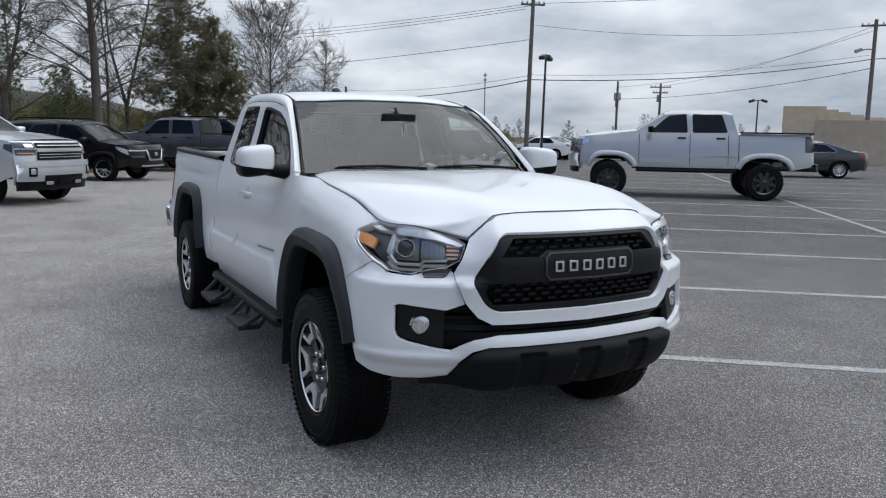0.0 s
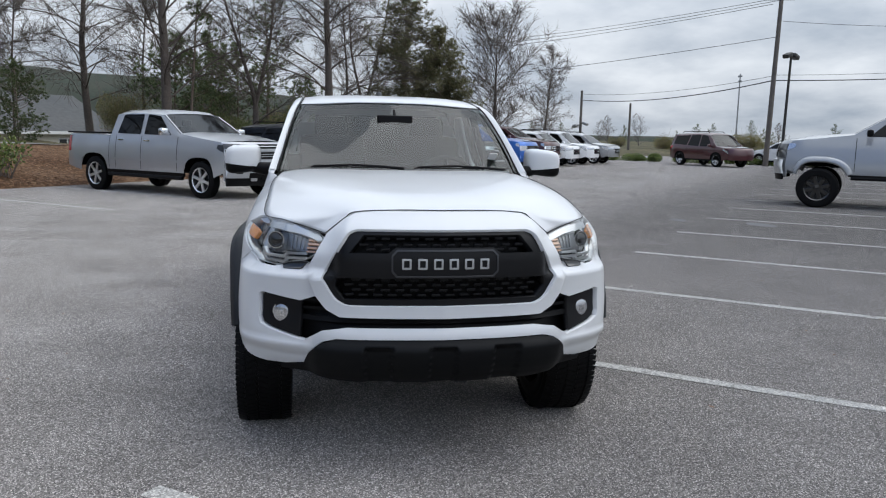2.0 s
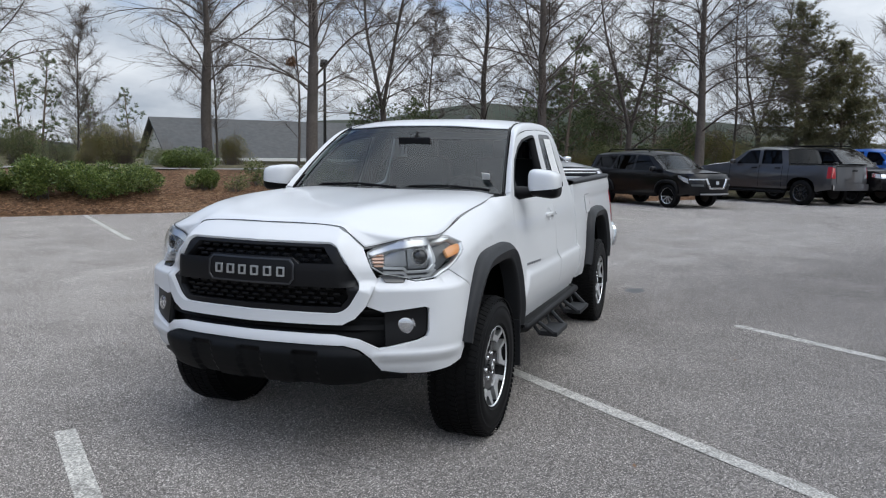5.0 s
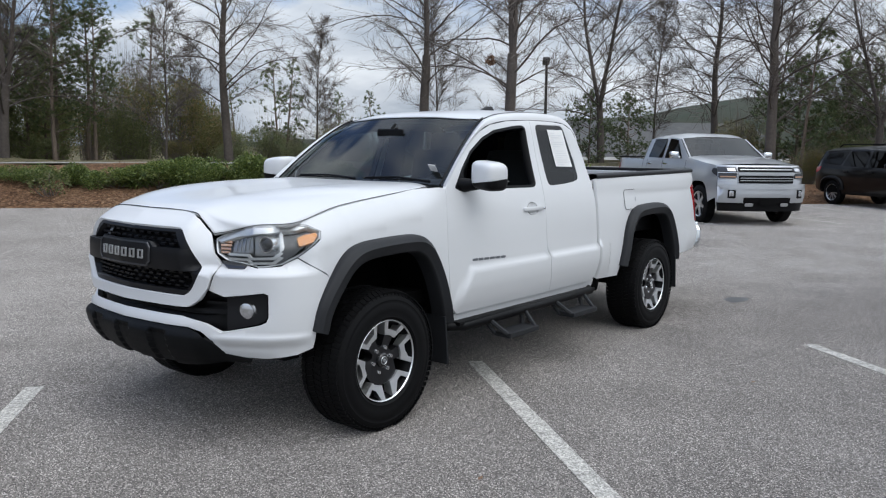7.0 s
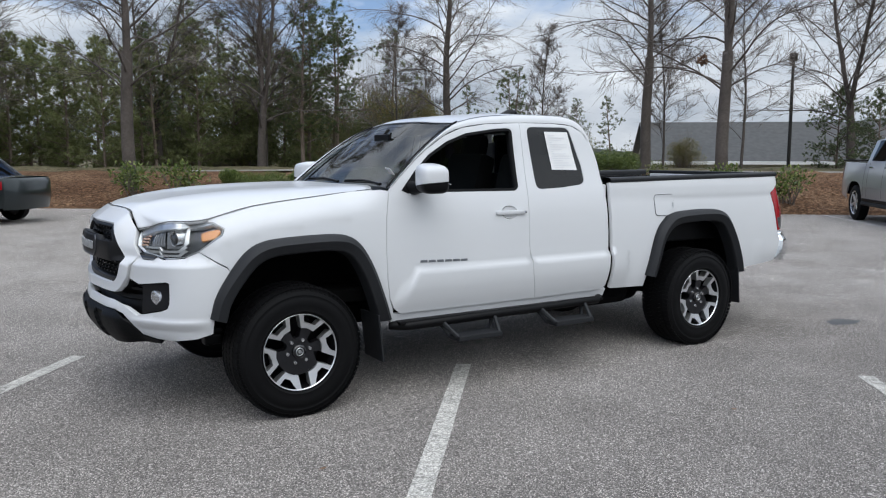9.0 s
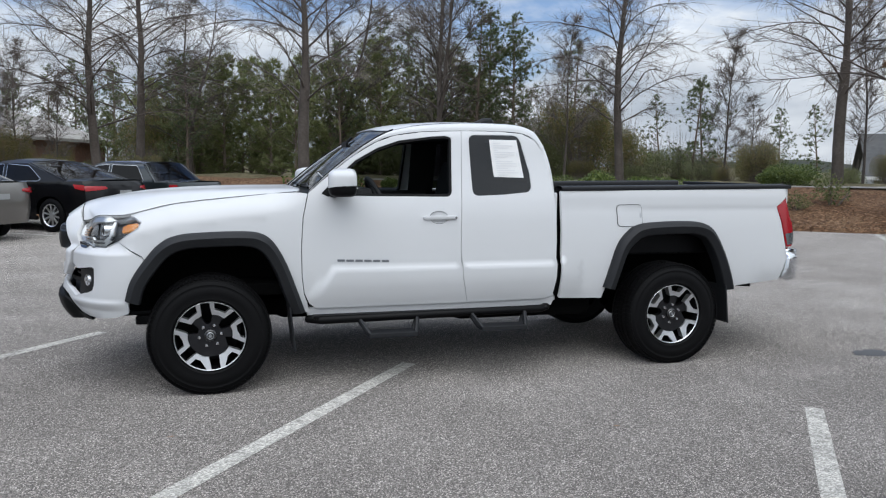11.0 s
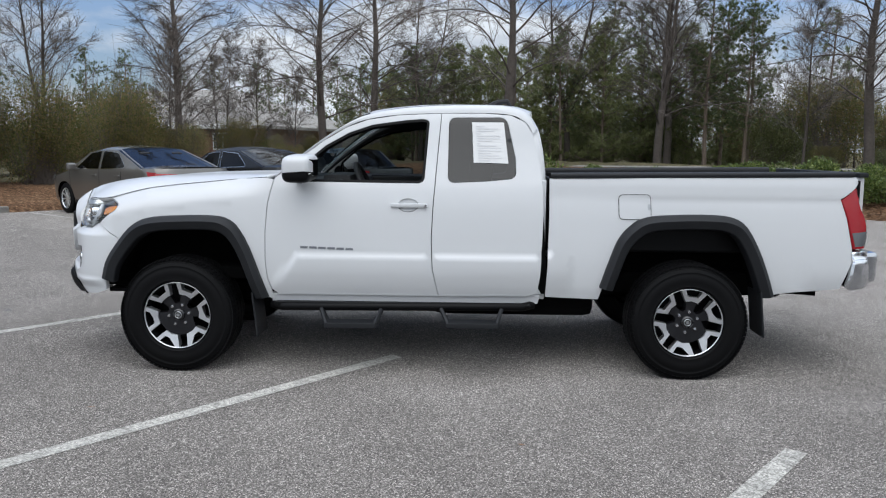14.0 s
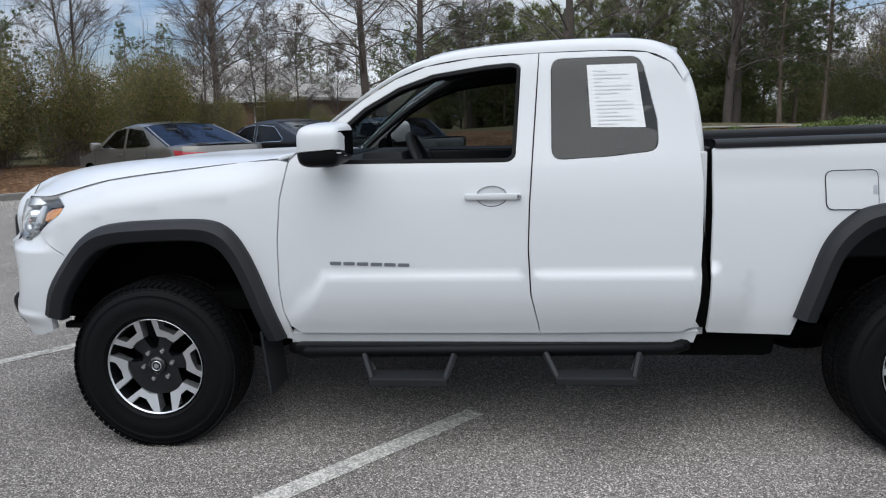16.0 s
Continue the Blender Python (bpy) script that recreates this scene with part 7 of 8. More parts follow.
M_BARK = material("grey_bark", (0.112, 0.094, 0.081), 0.95, vary=0.7, grain=0.4, scale=14, bump=0.03, colour2=(0.060, 0.049, 0.042), big=1.2)
M_TWIG = material("twig_bark", (0.165, 0.138, 0.120), 0.9, vary=0.4, scale=20)
M_PINEBARK = material("pine_bark", (0.20, 0.155, 0.12), 0.95, vary=0.6, grain=0.4, scale=18, bump=0.03, colour2=(0.11, 0.082, 0.064), big=2)
M_NEEDLE = leaf_material("pine_needles", [(0.0, (0.060, 0.088, 0.042)), (0.5, (0.115, 0.150, 0.066)), (1.0, (0.215, 0.245, 0.110))], 0.6, 0.5)
M_BROWNNEEDLE = leaf_material("dull_needles", [(0.0, (0.090, 0.098, 0.050)), (0.6, (0.165, 0.160, 0.080)), (1.0, (0.27, 0.225, 0.128))], 0.7, 0.5)
M_HEDGE = leaf_material("hedge_leaves", [(0.0, (0.045, 0.072, 0.017)), (0.5, (0.105, 0.155, 0.036)), (1.0, (0.25, 0.29, 0.08))], 0.45, 0.3)
M_YOUNGNEEDLE = leaf_material("young_needles", [(0.0, (0.110, 0.140, 0.050)), (0.5, (0.20, 0.225, 0.090)), (1.0, (0.32, 0.33, 0.15))], 0.6, 0.5)
M_SPRING = leaf_material("spring_leaves", [(0.0, (0.090, 0.115, 0.040)), (0.6, (0.165, 0.185, 0.075)), (1.0, (0.26, 0.26, 0.12))], 0.6, 0.45)
M_THICKET = leaf_material("thicket_leaves", [(0.0, (0.090, 0.105, 0.034)), (0.4, (0.160, 0.172, 0.056)), (0.75, (0.255, 0.205, 0.084)), (1.0, (0.33, 0.222, 0.115))], 0.7, 0.5)
M_DEADLEAF = leaf_material("dead_leaves", [(0.0, (0.07, 0.035, 0.02)), (0.5, (0.17, 0.09, 0.05)), (1.0, (0.30, 0.19, 0.11))], 0.85, 0.15)


class Soup:
    """Gathers triangles and quads of one mesh quickly."""

    def __init__(self):
        self.v, self.f = [], []

    def tube(self, pts, r0, r1, seg):
        base, n = len(self.v), len(pts)
        ref = None
        for i, p in enumerate(pts):
            d = (pts[min(i + 1, n - 1)] - pts[max(i - 1, 0)]).normalized()
            ref = d.orthogonal().normalized() if ref is None else (ref - d * ref.dot(d)).normalized()
            o, r = d.cross(ref), r0 + (r1 - r0) * i / (n - 1)
            for k in range(seg):
                a = 2 * math.pi * k / seg
                self.v.append(p + (ref * math.cos(a) + o * math.sin(a)) * r)
        for i in range(n - 1):
            for k in range(seg):
                a, b = base + i * seg + k, base + i * seg + (k + 1) % seg
                self.f.append((a, b, b + seg, a + seg))

    def leaf(self, c, d, up, ln, w):
        s = d.cross(up)
        s = s.normalized() * w if s.length > 1e-6 else d.orthogonal().normalized() * w
        b = len(self.v)
        self.v += [c, c + d * ln * 0.5 + s, c + d * ln, c + d * ln * 0.5 - s]
        self.f.append((b, b + 1, b + 2, b + 3))

    def ribbon(self, pts, w):
        """A fine twig: a tapering flat strip."""
        s = (pts[-1] - pts[0]).orthogonal().normalized()
        b, n = len(self.v), len(pts)
        for i, q in enumerate(pts[:-1]):
            k = w * (1 - 0.5 * i / (n - 1))
            self.v += [q - s * k, q + s * k]
        self.v.append(pts[-1])
        for i in range(n - 2):
            self.f.append((b + 2 * i, b + 2 * i + 1, b + 2 * i + 3, b + 2 * i + 2))
        self.f.append((b + 2 * n - 4, b + 2 * n - 3, b + 2 * n - 2))

    def needle(self, c, d, ln, w):
        s = d.orthogonal().normalized() * w
        b = len(self.v)
        self.v += [c - s, c + s, c + d * ln]
        self.f.append((b, b + 1, b + 2))

    def mesh(self, name, mat, smooth=False):
        me = bpy.data.meshes.new(name)
        me.from_pydata([tuple(p) for p in self.v], [], self.f)
        me.materials.append(mat)
        if smooth:
            me.polygons.foreach_set("use_smooth", [True] * len(me.polygons))
        return me


def rand_dir(rng, flat=0.0):
    z = rng.uniform(-1, 1) * (1 - flat)
    a = rng.uniform(0, 2 * math.pi)
    r = math.sqrt(max(0, 1 - z * z))
    return Vector((r * math.cos(a), r * math.sin(a), z))


def grow(rng, p, d, ln, bend, up, n):
    pts, step = [p.copy()], ln / n
    for _ in range(n):
        d = (d + rand_dir(rng) * bend + Vector((0, 0, up))).normalized()
        p = p + d * step
        pts.append(p.copy())
    return pts


def bare_tree(seed, height, first, spread, droop, limbs, thick, leaders=3, open_angle=0.35, dome=False):
    """Winter tree: a tapering bole and leaders, many slim arching limbs, and a haze of twigs."""
    rng = random.Random(seed)
    trunk, limb, twig = Soup(), Soup(), Soup()
    bole = grow(rng, Vector((0, 0, -0.3)), Vector((rng.uniform(-0.03, 0.03), rng.uniform(-0.03, 0.03), 1)), height * first, 0.035, 0.05, 6)
    trunk.tube(bole, thick * 1.25, thick * 0.95, 10)
    stems = []
    for i in range(leaders):
        a = 2 * math.pi * i / leaders + rng.uniform(-0.4, 0.4)
        o = open_angle * rng.uniform(0.6, 1.2) if leaders > 1 else 0.0
        st = grow(rng, bole[-1], Vector((math.cos(a) * o, math.sin(a) * o, 1)).normalized(), height * (1 - first) * rng.uniform(0.85, 1.0), 0.075, 0.08, 14)
        trunk.tube(st, thick * (0.93 if leaders == 1 else 0.68), 0.012, 8)
        stems.append(st)
    low = [(bole, rng.uniform(0.62, 1.0), True) for _ in range(int(limbs * 0.10))]
    spots = low + [(stems[k % leaders], 0.02 + 0.95 * (k + rng.random()) / limbs, False) for k in range(limbs)]
    for k, (st, f, is_low) in enumerate(spots):
        n = len(st) - 1
        i = min(int(f * n), n - 1)
        p = st[i].lerp(st[i + 1], f * n - i)
        a = k * 2.4 + rng.uniform(-0.7, 0.7)
        h = 0.0 if is_low else f
        d = Vector((math.cos(a), math.sin(a), rng.uniform(0.55, 1.15) + 0.5 * h - droop * 0.3 * (1 - h))).normalized()
        ln = spread * (1.0 - 0.70 * h) * rng.uniform(0.55, 1.15)
        if dome:
            d = Vector((math.cos(a), math.sin(a), rng.uniform(0.35, 0.85) + 0.9 * f * f)).normalized()
            ln = spread * math.sqrt(max(0.16, 1 - (1.45 * f - 0.5) ** 2)) * rng.uniform(0.7, 1.05)
        r = thick * rng.uniform(0.13, 0.21) * (1.05 - h * 0.75) + 0.007
        main = grow(rng, p, d, ln, 0.15, 0.01 - droop * 0.16 * (1 - 0.6 * h), 9)
        limb.tube(main, r, 0.006, 5)
        for j in range(15):
            y = rng.uniform(0.12, 0.99) * 9
            i1 = min(int(y), 8)
            q = main[i1].lerp(main[i1 + 1], y - i1)
            dd = ((main[i1 + 1] - main[i1]).normalized() + rand_dir(rng, 0.3) * 0.9 + Vector((0, 0, 0.12 - droop * 0.25 * (1 - h)))).normalized()
            l2 = ln * rng.uniform(0.22, 0.46) * (1.1 - y / 15)
            sub = grow(rng, q, dd, l2, 0.2, 0.01 - droop * 0.10 * (1 - h), 4)
            limb.tube(sub, max(0.008, r * 0.30), 0.004, 3)
            for _ in range(9):
                z = rng.uniform(0.12, 1.0) * 4
                i2 = min(int(z), 3)
                s0 = sub[i2].lerp(sub[i2 + 1], z - i2)
                d3 = ((sub[i2 + 1] - sub[i2]).normalized() + rand_dir(rng, 0.3) * 0.8 - Vector((0, 0, droop * 0.2))).normalized()
                tw = grow(rng, s0, d3, rng.uniform(0.4, 1.1) * (0.5 + 0.07 * ln), 0.2, -droop * 0.06, 2)
                twig.ribbon(tw, 0.0058)
    return trunk.mesh("trunk", M_BARK, True), limb.mesh("branchwork", M_BARK, True), twig.mesh("twig_haze", M_TWIG)


def pine_tree(seed, height, first, spread, needle_mat, density=1.0, clump=0.34, droop=0.0, tufts=1.0):
    rng = random.Random(seed)
    trunk, limb, leaf = Soup(), Soup(), Soup()
    st = grow(rng, Vector((0, 0, -0.3)), Vector((0, 0, 1)), height, 0.03, 0.08, 12)
    trunk.tube(st, height * 0.0125, 0.02, 9)
    n = int(height * 4.0 * density)
    for k in range(n):
        f = first + (1.0 - first) * (k + rng.random()) / n
        x = f * 12
        i = min(int(x), 11)
        p = st[i].lerp(st[i + 1], x - i)
        a = rng.uniform(0, 2 * math.pi)
        g = (1.0 - f) / (1 - first)
        prof = min(1.0, g * 1.9 + 0.16) * (0.7 + 0.3 * min(1.0, (f - first) * 6 + 0.3))
        ln = spread * prof * rng.uniform(0.5, 1.2)
        main = grow(rng, p, Vector((math.cos(a), math.sin(a), 0.10 + 0.55 * f - droop * 0.5)).normalized(), ln, 0.12, 0.06 - droop * 0.08, 5)
        limb.tube(main, 0.010 + 0.010 * ln, 0.006, 4)
        for _ in range(max(5, int(ln * 5.0 * tufts))):
            y = rng.uniform(0.3, 1.0) * 5
            i2 = min(int(y), 4)
            q = main[i2].lerp(main[i2 + 1], y - i2) + rand_dir(rng) * 0.22 * ln ** 0.5
            ax = (rand_dir(rng) + Vector((0, 0, 0.7))).normalized()
            for _ in range(36):
                d = (ax + rand_dir(rng) * 1.0).normalized()
                leaf.needle(q, d, clump * rng.uniform(0.45, 1.0), 0.0125)
    return trunk.mesh("trunk", M_PINEBARK, True), limb.mesh("branchwork", M_PINEBARK, True), leaf.mesh("needle_mass", needle_mat)


def shrub(seed, radius, height, count, size, mat, stems=16, simple=False, top_open=0.0):
    rng = random.Random(seed)
    wood, leaf = Soup(), Soup()
    lobes = [(Vector((rng.uniform(-0.55, 0.55) * radius, rng.uniform(-0.55, 0.55) * radius, rng.uniform(0.35, 0.75) * height)), rng.uniform(0.32, 0.55)) for _ in range(9)]
    for _ in range(stems):
        c, _r = rng.choice(lobes)
        e = c + rand_dir(rng) * radius * 0.35
        e.z = max(e.z, height * 0.4)
        b = Vector((rng.uniform(-0.25, 0.25) * radius, rng.uniform(-0.25, 0.25) * radius, -0.1))
        wood.tube([b, b.lerp(e, 0.5) + rand_dir(rng) * 0.08 * radius, e + Vector((0, 0, top_open * rng.random() * height))], 0.018, 0.004, 3)
    for _ in range(count):
        c, rr = rng.choice(lobes)
        d = rand_dir(rng)
        k = rng.random() ** 0.33
        p = c + Vector((d.x * radius * rr, d.y * radius * rr, d.z * height * rr * 0.75)) * k
        if p.z < 0.02:
            p.z = rng.uniform(0.03, 0.3) * height
        ld = (d + rand_dir(rng) * 0.9 + Vector((0, 0, 0.2))).normalized()
        if simple:
            leaf.needle(p, ld, size * rng.uniform(0.7, 1.4), size * 0.30)
        else:
            leaf.leaf(p, ld, rand_dir(rng), size * rng.uniform(0.6, 1.3), size * 0.26)
    return wood.mesh("stem_mass", M_TWIG), leaf.mesh("foliage", mat)


BARE = [
    bare_tree(11, 13.0, 0.26, 5.4, 0.55, 48, 0.155, 1),
    bare_tree(12, 14.0, 0.24, 5.0, 0.35, 50, 0.16, 1),
    bare_tree(13, 12.5, 0.22, 4.8, 0.25, 46, 0.135, 2, 0.22),
    bare_tree(14, 15.0, 0.30, 5.2, 0.40, 50, 0.17, 2, 0.16),
    bare_tree(15, 9.0, 0.25, 2.4, 0.1, 26, 0.055, 1),
]
ROUND_TREE = bare_tree(16, 7.6, 0.22, 4.2, 0.0, 56, 0.125, 1, dome=True)
PINES = [pine_tree(21, 13.0, 0.24, 3.0, M_NEEDLE, 1.15), pine_tree(22, 14.0, 0.06, 3.9, M_BROWNNEEDLE, 2.8, 0.46, 0.30, 2.2), pine_tree(23, 11.0, 0.16, 2.9, M_NEEDLE, 1.15), pine_tree(24, 7.0, 0.16, 1.8, M_NEEDLE, 0.9, 0.28)]
CEDAR = pine_tree(25, 6.5, 0.02, 2.4, M_NEEDLE, 2.8, 0.26, 0.0, 1.6)
YOUNG_PINE = pine_tree(26, 6.5, 0.02, 2.5, M_YOUNGNEEDLE, 2.0, 0.36, 0.0, 1.3)
HEDGES = [shrub(31, 1.0, 1.0, 9500, 0.075, M_HEDGE), shrub(32, 1.15, 0.95, 10500, 0.075, M_HEDGE), shrub(33, 0.85, 1.1, 8000, 0.075, M_HEDGE)]
YOUNG = [shrub(34, 0.62, 0.85, 650, 0.09, M_HEDGE, 14), shrub(35, 0.55, 0.8, 480, 0.09, M_SPRING, 14)]
THICKETS = [shrub(36, 2.6, 4.2, 15000, 0.085, M_THICKET, 170, True, 0.7), shrub(37, 2.3, 4.8, 15000, 0.085, M_THICKET, 170, True, 0.6), shrub(38, 2.4, 3.4, 12000, 0.085, M_SPRING, 130, True, 0.7)]


def plant(name, meshes, at, turn, k, label, category, group="", kz=1.0):
    root = thing(name, Matrix.Translation(at) @ Matrix.Rotation(turn, 4, "Z") @ Matrix.Diagonal((k, k, k * kz, 1)), label, category, group)
    for me in meshes:
        o = new(me.name.split(".")[0], me)
        o.parent = root
        if "trunk" not in me.name:
            o["kind"] = "stuff"
    return root


def ground_at(x, y):
    p = Vector((x, y, 0))
    u, n = p.dot(U), p.dot(N)
    return rise(u, n)


TREES = [
    ("b3", -21.3, -17.1, 1), ("b2", -27, -12.3, 1), ("b3", -17.0, -10.05, 0.9), ("b1", -27.4, -5.6, 1.1), ("b0", -27.6, 0.44, 1.05), 
    ("r", -36.5, 9.4, 0.95), ("b0", -33.1, -9.7, 1), ("b0", -15.1, -21.4, 0.95), ("b2", -9.2, -26.4, 1.05), ("b3", -3, -20.2, 0.95),
    ("b0", 3.55, -23, 0.9), ("b0", 2.8, -31, 1.05), ("b1", 10.4, -27, 0.9), ("p0", -38.5, -2.4, 0.66), ("b2", -38.1, 12.4, 0.55),
    ("b2", -38.2, 2.7, 0.9), ("b4", -37.4, -8.3, 1.2), ("b4", -33.4, -12.9, 1.1),
    ("b2", -37.5, -4.8, 0.55), ("b4", -35.8, 1.5, 1.2), ("p1", -31.7, 4, 0.56), ("p1", -32.5, 5.8, 0.46), ("c", -27.1, -12.9, 0.5),
    ("c", -35.6, -3.6, 0.8), ("p3", -25.8, -31.7, 0.9), ("p3", -29.3, -5, 0.92), ("b2", -29.7, -2.5, 0.9), 
    ("c", -32.2, -6, 0.8), ("c", -34.5, -4.7, 0.85), ("c", -31, -0.4, 0.55), ("p0", -5.6, -28.8, 0.45), ("p2", -10.5, -35.7, 0.75), ("p2", -11.2, -26.9, 0.7),
    ("p0", -13.6, -29.1, 0.6), ("b4", -13.7, -23.4, 0.8), ("b4", -23.6, -14.5, 0.9), ("p3", -20, -24, 0.7),
    ("p2", 9.4, -38.2, 0.45), ("p0", 5.1, -42.4, 0.45), ("p2", 0.9, -32.1, 0.5), ("p2", -1.8, -38.1, 0.55), ("p2", -6.3, -33.6, 0.62), ("b1", -10.1, -28.7, 0.85),
    ("p0", -12.7, -26.7, 0.5), ("b4", -21.1, -23.3, 0.8), ("p3", -18.1, -32, 1.1), ("b4", -23.8, -18.5, 0.9), ("b2", 12.5, -20.5, 0.7), ("p2", 20.3, -39, 0.6),
    ("p0", 19, -41.8, 0.5), ("p0", 0.7, -36.1, 0.45), ("b2", -6, -29.9, 0.9), ("p0", 7.7, -53.4, 0.5), ("p2", 12.5, -54.5, 0.6),
    ("p0", 20.8, -29.1, 0.8), ("b2", 0.8, -33.9, 0.8), ("p0", -12.8, -30.2, 0.62), ("p2", -9.3, -39.2, 0.9), ("b4", 7.5, -18.4, 0.6), ("b4", 6.8, -20.8, 0.55),
    ("b4", 6.1, -23.1, 0.6), ("b4", 5.2, -25.4, 0.5), ("b4", 7.6, -19.7, 0.6), ("b4", 6.8, -22, 0.6), ("p0", 18.5, -56.9, 0.62), ("p2", 16.6, -61.7, 0.75),
    ("p0", 10.9, -56.9, 0.6), ("p2", 9.8, -61.1, 0.8), ("p0", 6, -53.6, 0.6), ("p0", 4.1, -51.8, 0.55), ("p2", 23.3, -61.6, 0.75), ("p0", -0.9, -54, 0.65),
]
HEDGE_ROWS = [("h0", -2.7, -17.2, 1.0, 1.0), ("h1", -1.75, -17.3, 0.9, 1.0), ("h2", -0.4, -17.0, 1.05, 1.0), ("h0", 0.65, -17.2, 1.0, 1.0), ("h1", 1.5, -17.2, 0.85, 1.1), ("h2", 3.75, -17.6, 0.62, 1.1), ("h0", -3.9, -17.4, 0.8, 0.9), ("h2", -4.9, -17.6, 0.7, 0.9), ("h1", -6.0, -17.8, 0.7, 0.8), ("h2", -7.2, -18.0, 0.65, 0.85)]
HEDGE_ROWS += [("y1", 5.4, -18.2, 1.0, 1.0), ("y0", 6.9, -16.9, 1.0, 1.05), ("y1", 7.9, -17.6, 0.8, 0.9), ("y0", 8.3, -16.4, 1.15, 1.0), ("y0", -8.1, -16.7, 1.25, 1.0), ("y0", -9.4, -16.5, 1.3, 0.95), ("y1", -5.3, -16.6, 0.9, 1.0), ("y0", 12.5, -16.6, 1.1, 1.0), ("y1", 4.5, -17.4, 0.7, 0.9)]
TREES += [("p3", -24.2, -33.3, 0.8), ("p3", -33.3, -31.5, 0.75), ("p0", -33.0, -34.3, 0.4), ("b4", -17.6, -27.8, 0.7), ("b4", -26.9, -29.0, 0.6)]
TREES += [("l", -3.0, -34.5, 0.9), ("l", -0.8, -36.0, 0.95), ("l", 1.4, -36.5, 0.9), ("l", 4.4, -33.6, 0.42), ("l", -5.2, -29.5, 0.8), ("l", -7.4, -29.0, 0.85), ("l", -9.3, -30.2, 0.8), ("l", -11.4, -29.6, 0.85), ("l", -13.2, -32.0, 0.75), ("l", -2.2, -38.5, 1.0), ("l", 0.3, -39.5, 1.0), ("l", 2.6, -39.5, 0.8), ("l", -4.6, -36.6, 1.0), ("l", -3.6, -28.4, 0.7), ("l", -8.2, -33.5, 1.1), ("l", -12.2, -34.0, 1.1), ("c", -24.6, -9.9, 0.42)]
HEDGE_ROWS += [("h1", 4.4, -22.4, 0.85, 1), ("t1", 3.4, -35.4, 0.55, 0.9), ("t2", 0.1, -33.2, 0.6, 1), ("t0", -3.0, -34.8, 0.7, 1), ("t2", -2.0, -39.0, 0.7, 1), ("t1", 1.0, -43.3, 0.6, 0.9), ("t2", 7.9, -43.2, 0.6, 0.9), ("t1", -3.8, -30.6, 0.8, 1), ("t0", -25.9, -22.2, 0.32, 1), ("t2", -28.4, -22.1, 0.42, 1), ("t2", -29.8, -21.4, 0.5, 1), ("t0", -27.2, -21.3, 0.3, 1)]
shrub_rng = random.Random(9)
for k in range(24):
    # thickets behind the cars at the end of the lot
    n = 5.0 - 1.05 * k + shrub_rng.uniform(-0.4, 0.4)
    HEDGE_ROWS.append(("t%d" % shrub_rng.choice((0, 1, 1, 2)), -16.0 - (k % 2) * 1.7 - shrub_rng.uniform(0, 1.2), n, shrub_rng.uniform(0.56, 0.70) if n > -8.5 else shrub_rng.uniform(0.40, 0.5) if n > -12.5 else shrub_rng.uniform(0.26, 0.34), shrub_rng.uniform(0.85, 1.1)))
for k in range(11):
    HEDGE_ROWS.append(("t%d" % shrub_rng.choice((0, 1, 2)), -20.5 - shrub_rng.uniform(0, 2), 6.0 - 1.5 * k, shrub_rng.uniform(0.58, 0.74), shrub_rng.uniform(0.9, 1.1)))
for k in range(30):
    # undergrowth of the wood
    HEDGE_ROWS.append(("t%d" % shrub_rng.choice((0, 1, 2, 2, 2)), shrub_rng.uniform(-30, -5.5), shrub_rng.uniform(-40, -29), shrub_rng.uniform(0.5, 0.9), shrub_rng.uniform(0.9, 1.3)))
for k in range(20):
    HEDGE_ROWS.append(("t%d" % shrub_rng.choice((0, 1, 2)), shrub_rng.uniform(19, 44), shrub_rng.uniform(-27, -20.5), shrub_rng.uniform(0.4, 0.7), shrub_rng.uniform(0.7, 1.0)))
for k in range(9):
    HEDGE_ROWS.append(("t%d" % shrub_rng.choice((0, 1, 2)), shrub_rng.uniform(-4, 10), shrub_rng.uniform(-36, -29), shrub_rng.uniform(0.25, 0.5), shrub_rng.uniform(0.7, 0.9)))
for k in range(9):
    HEDGE_ROWS.append(("h%d" % (k % 3), 47.5 + 0.5 * shrub_rng.random(), -13 + 1.5 * k, 0.75, 0.9))

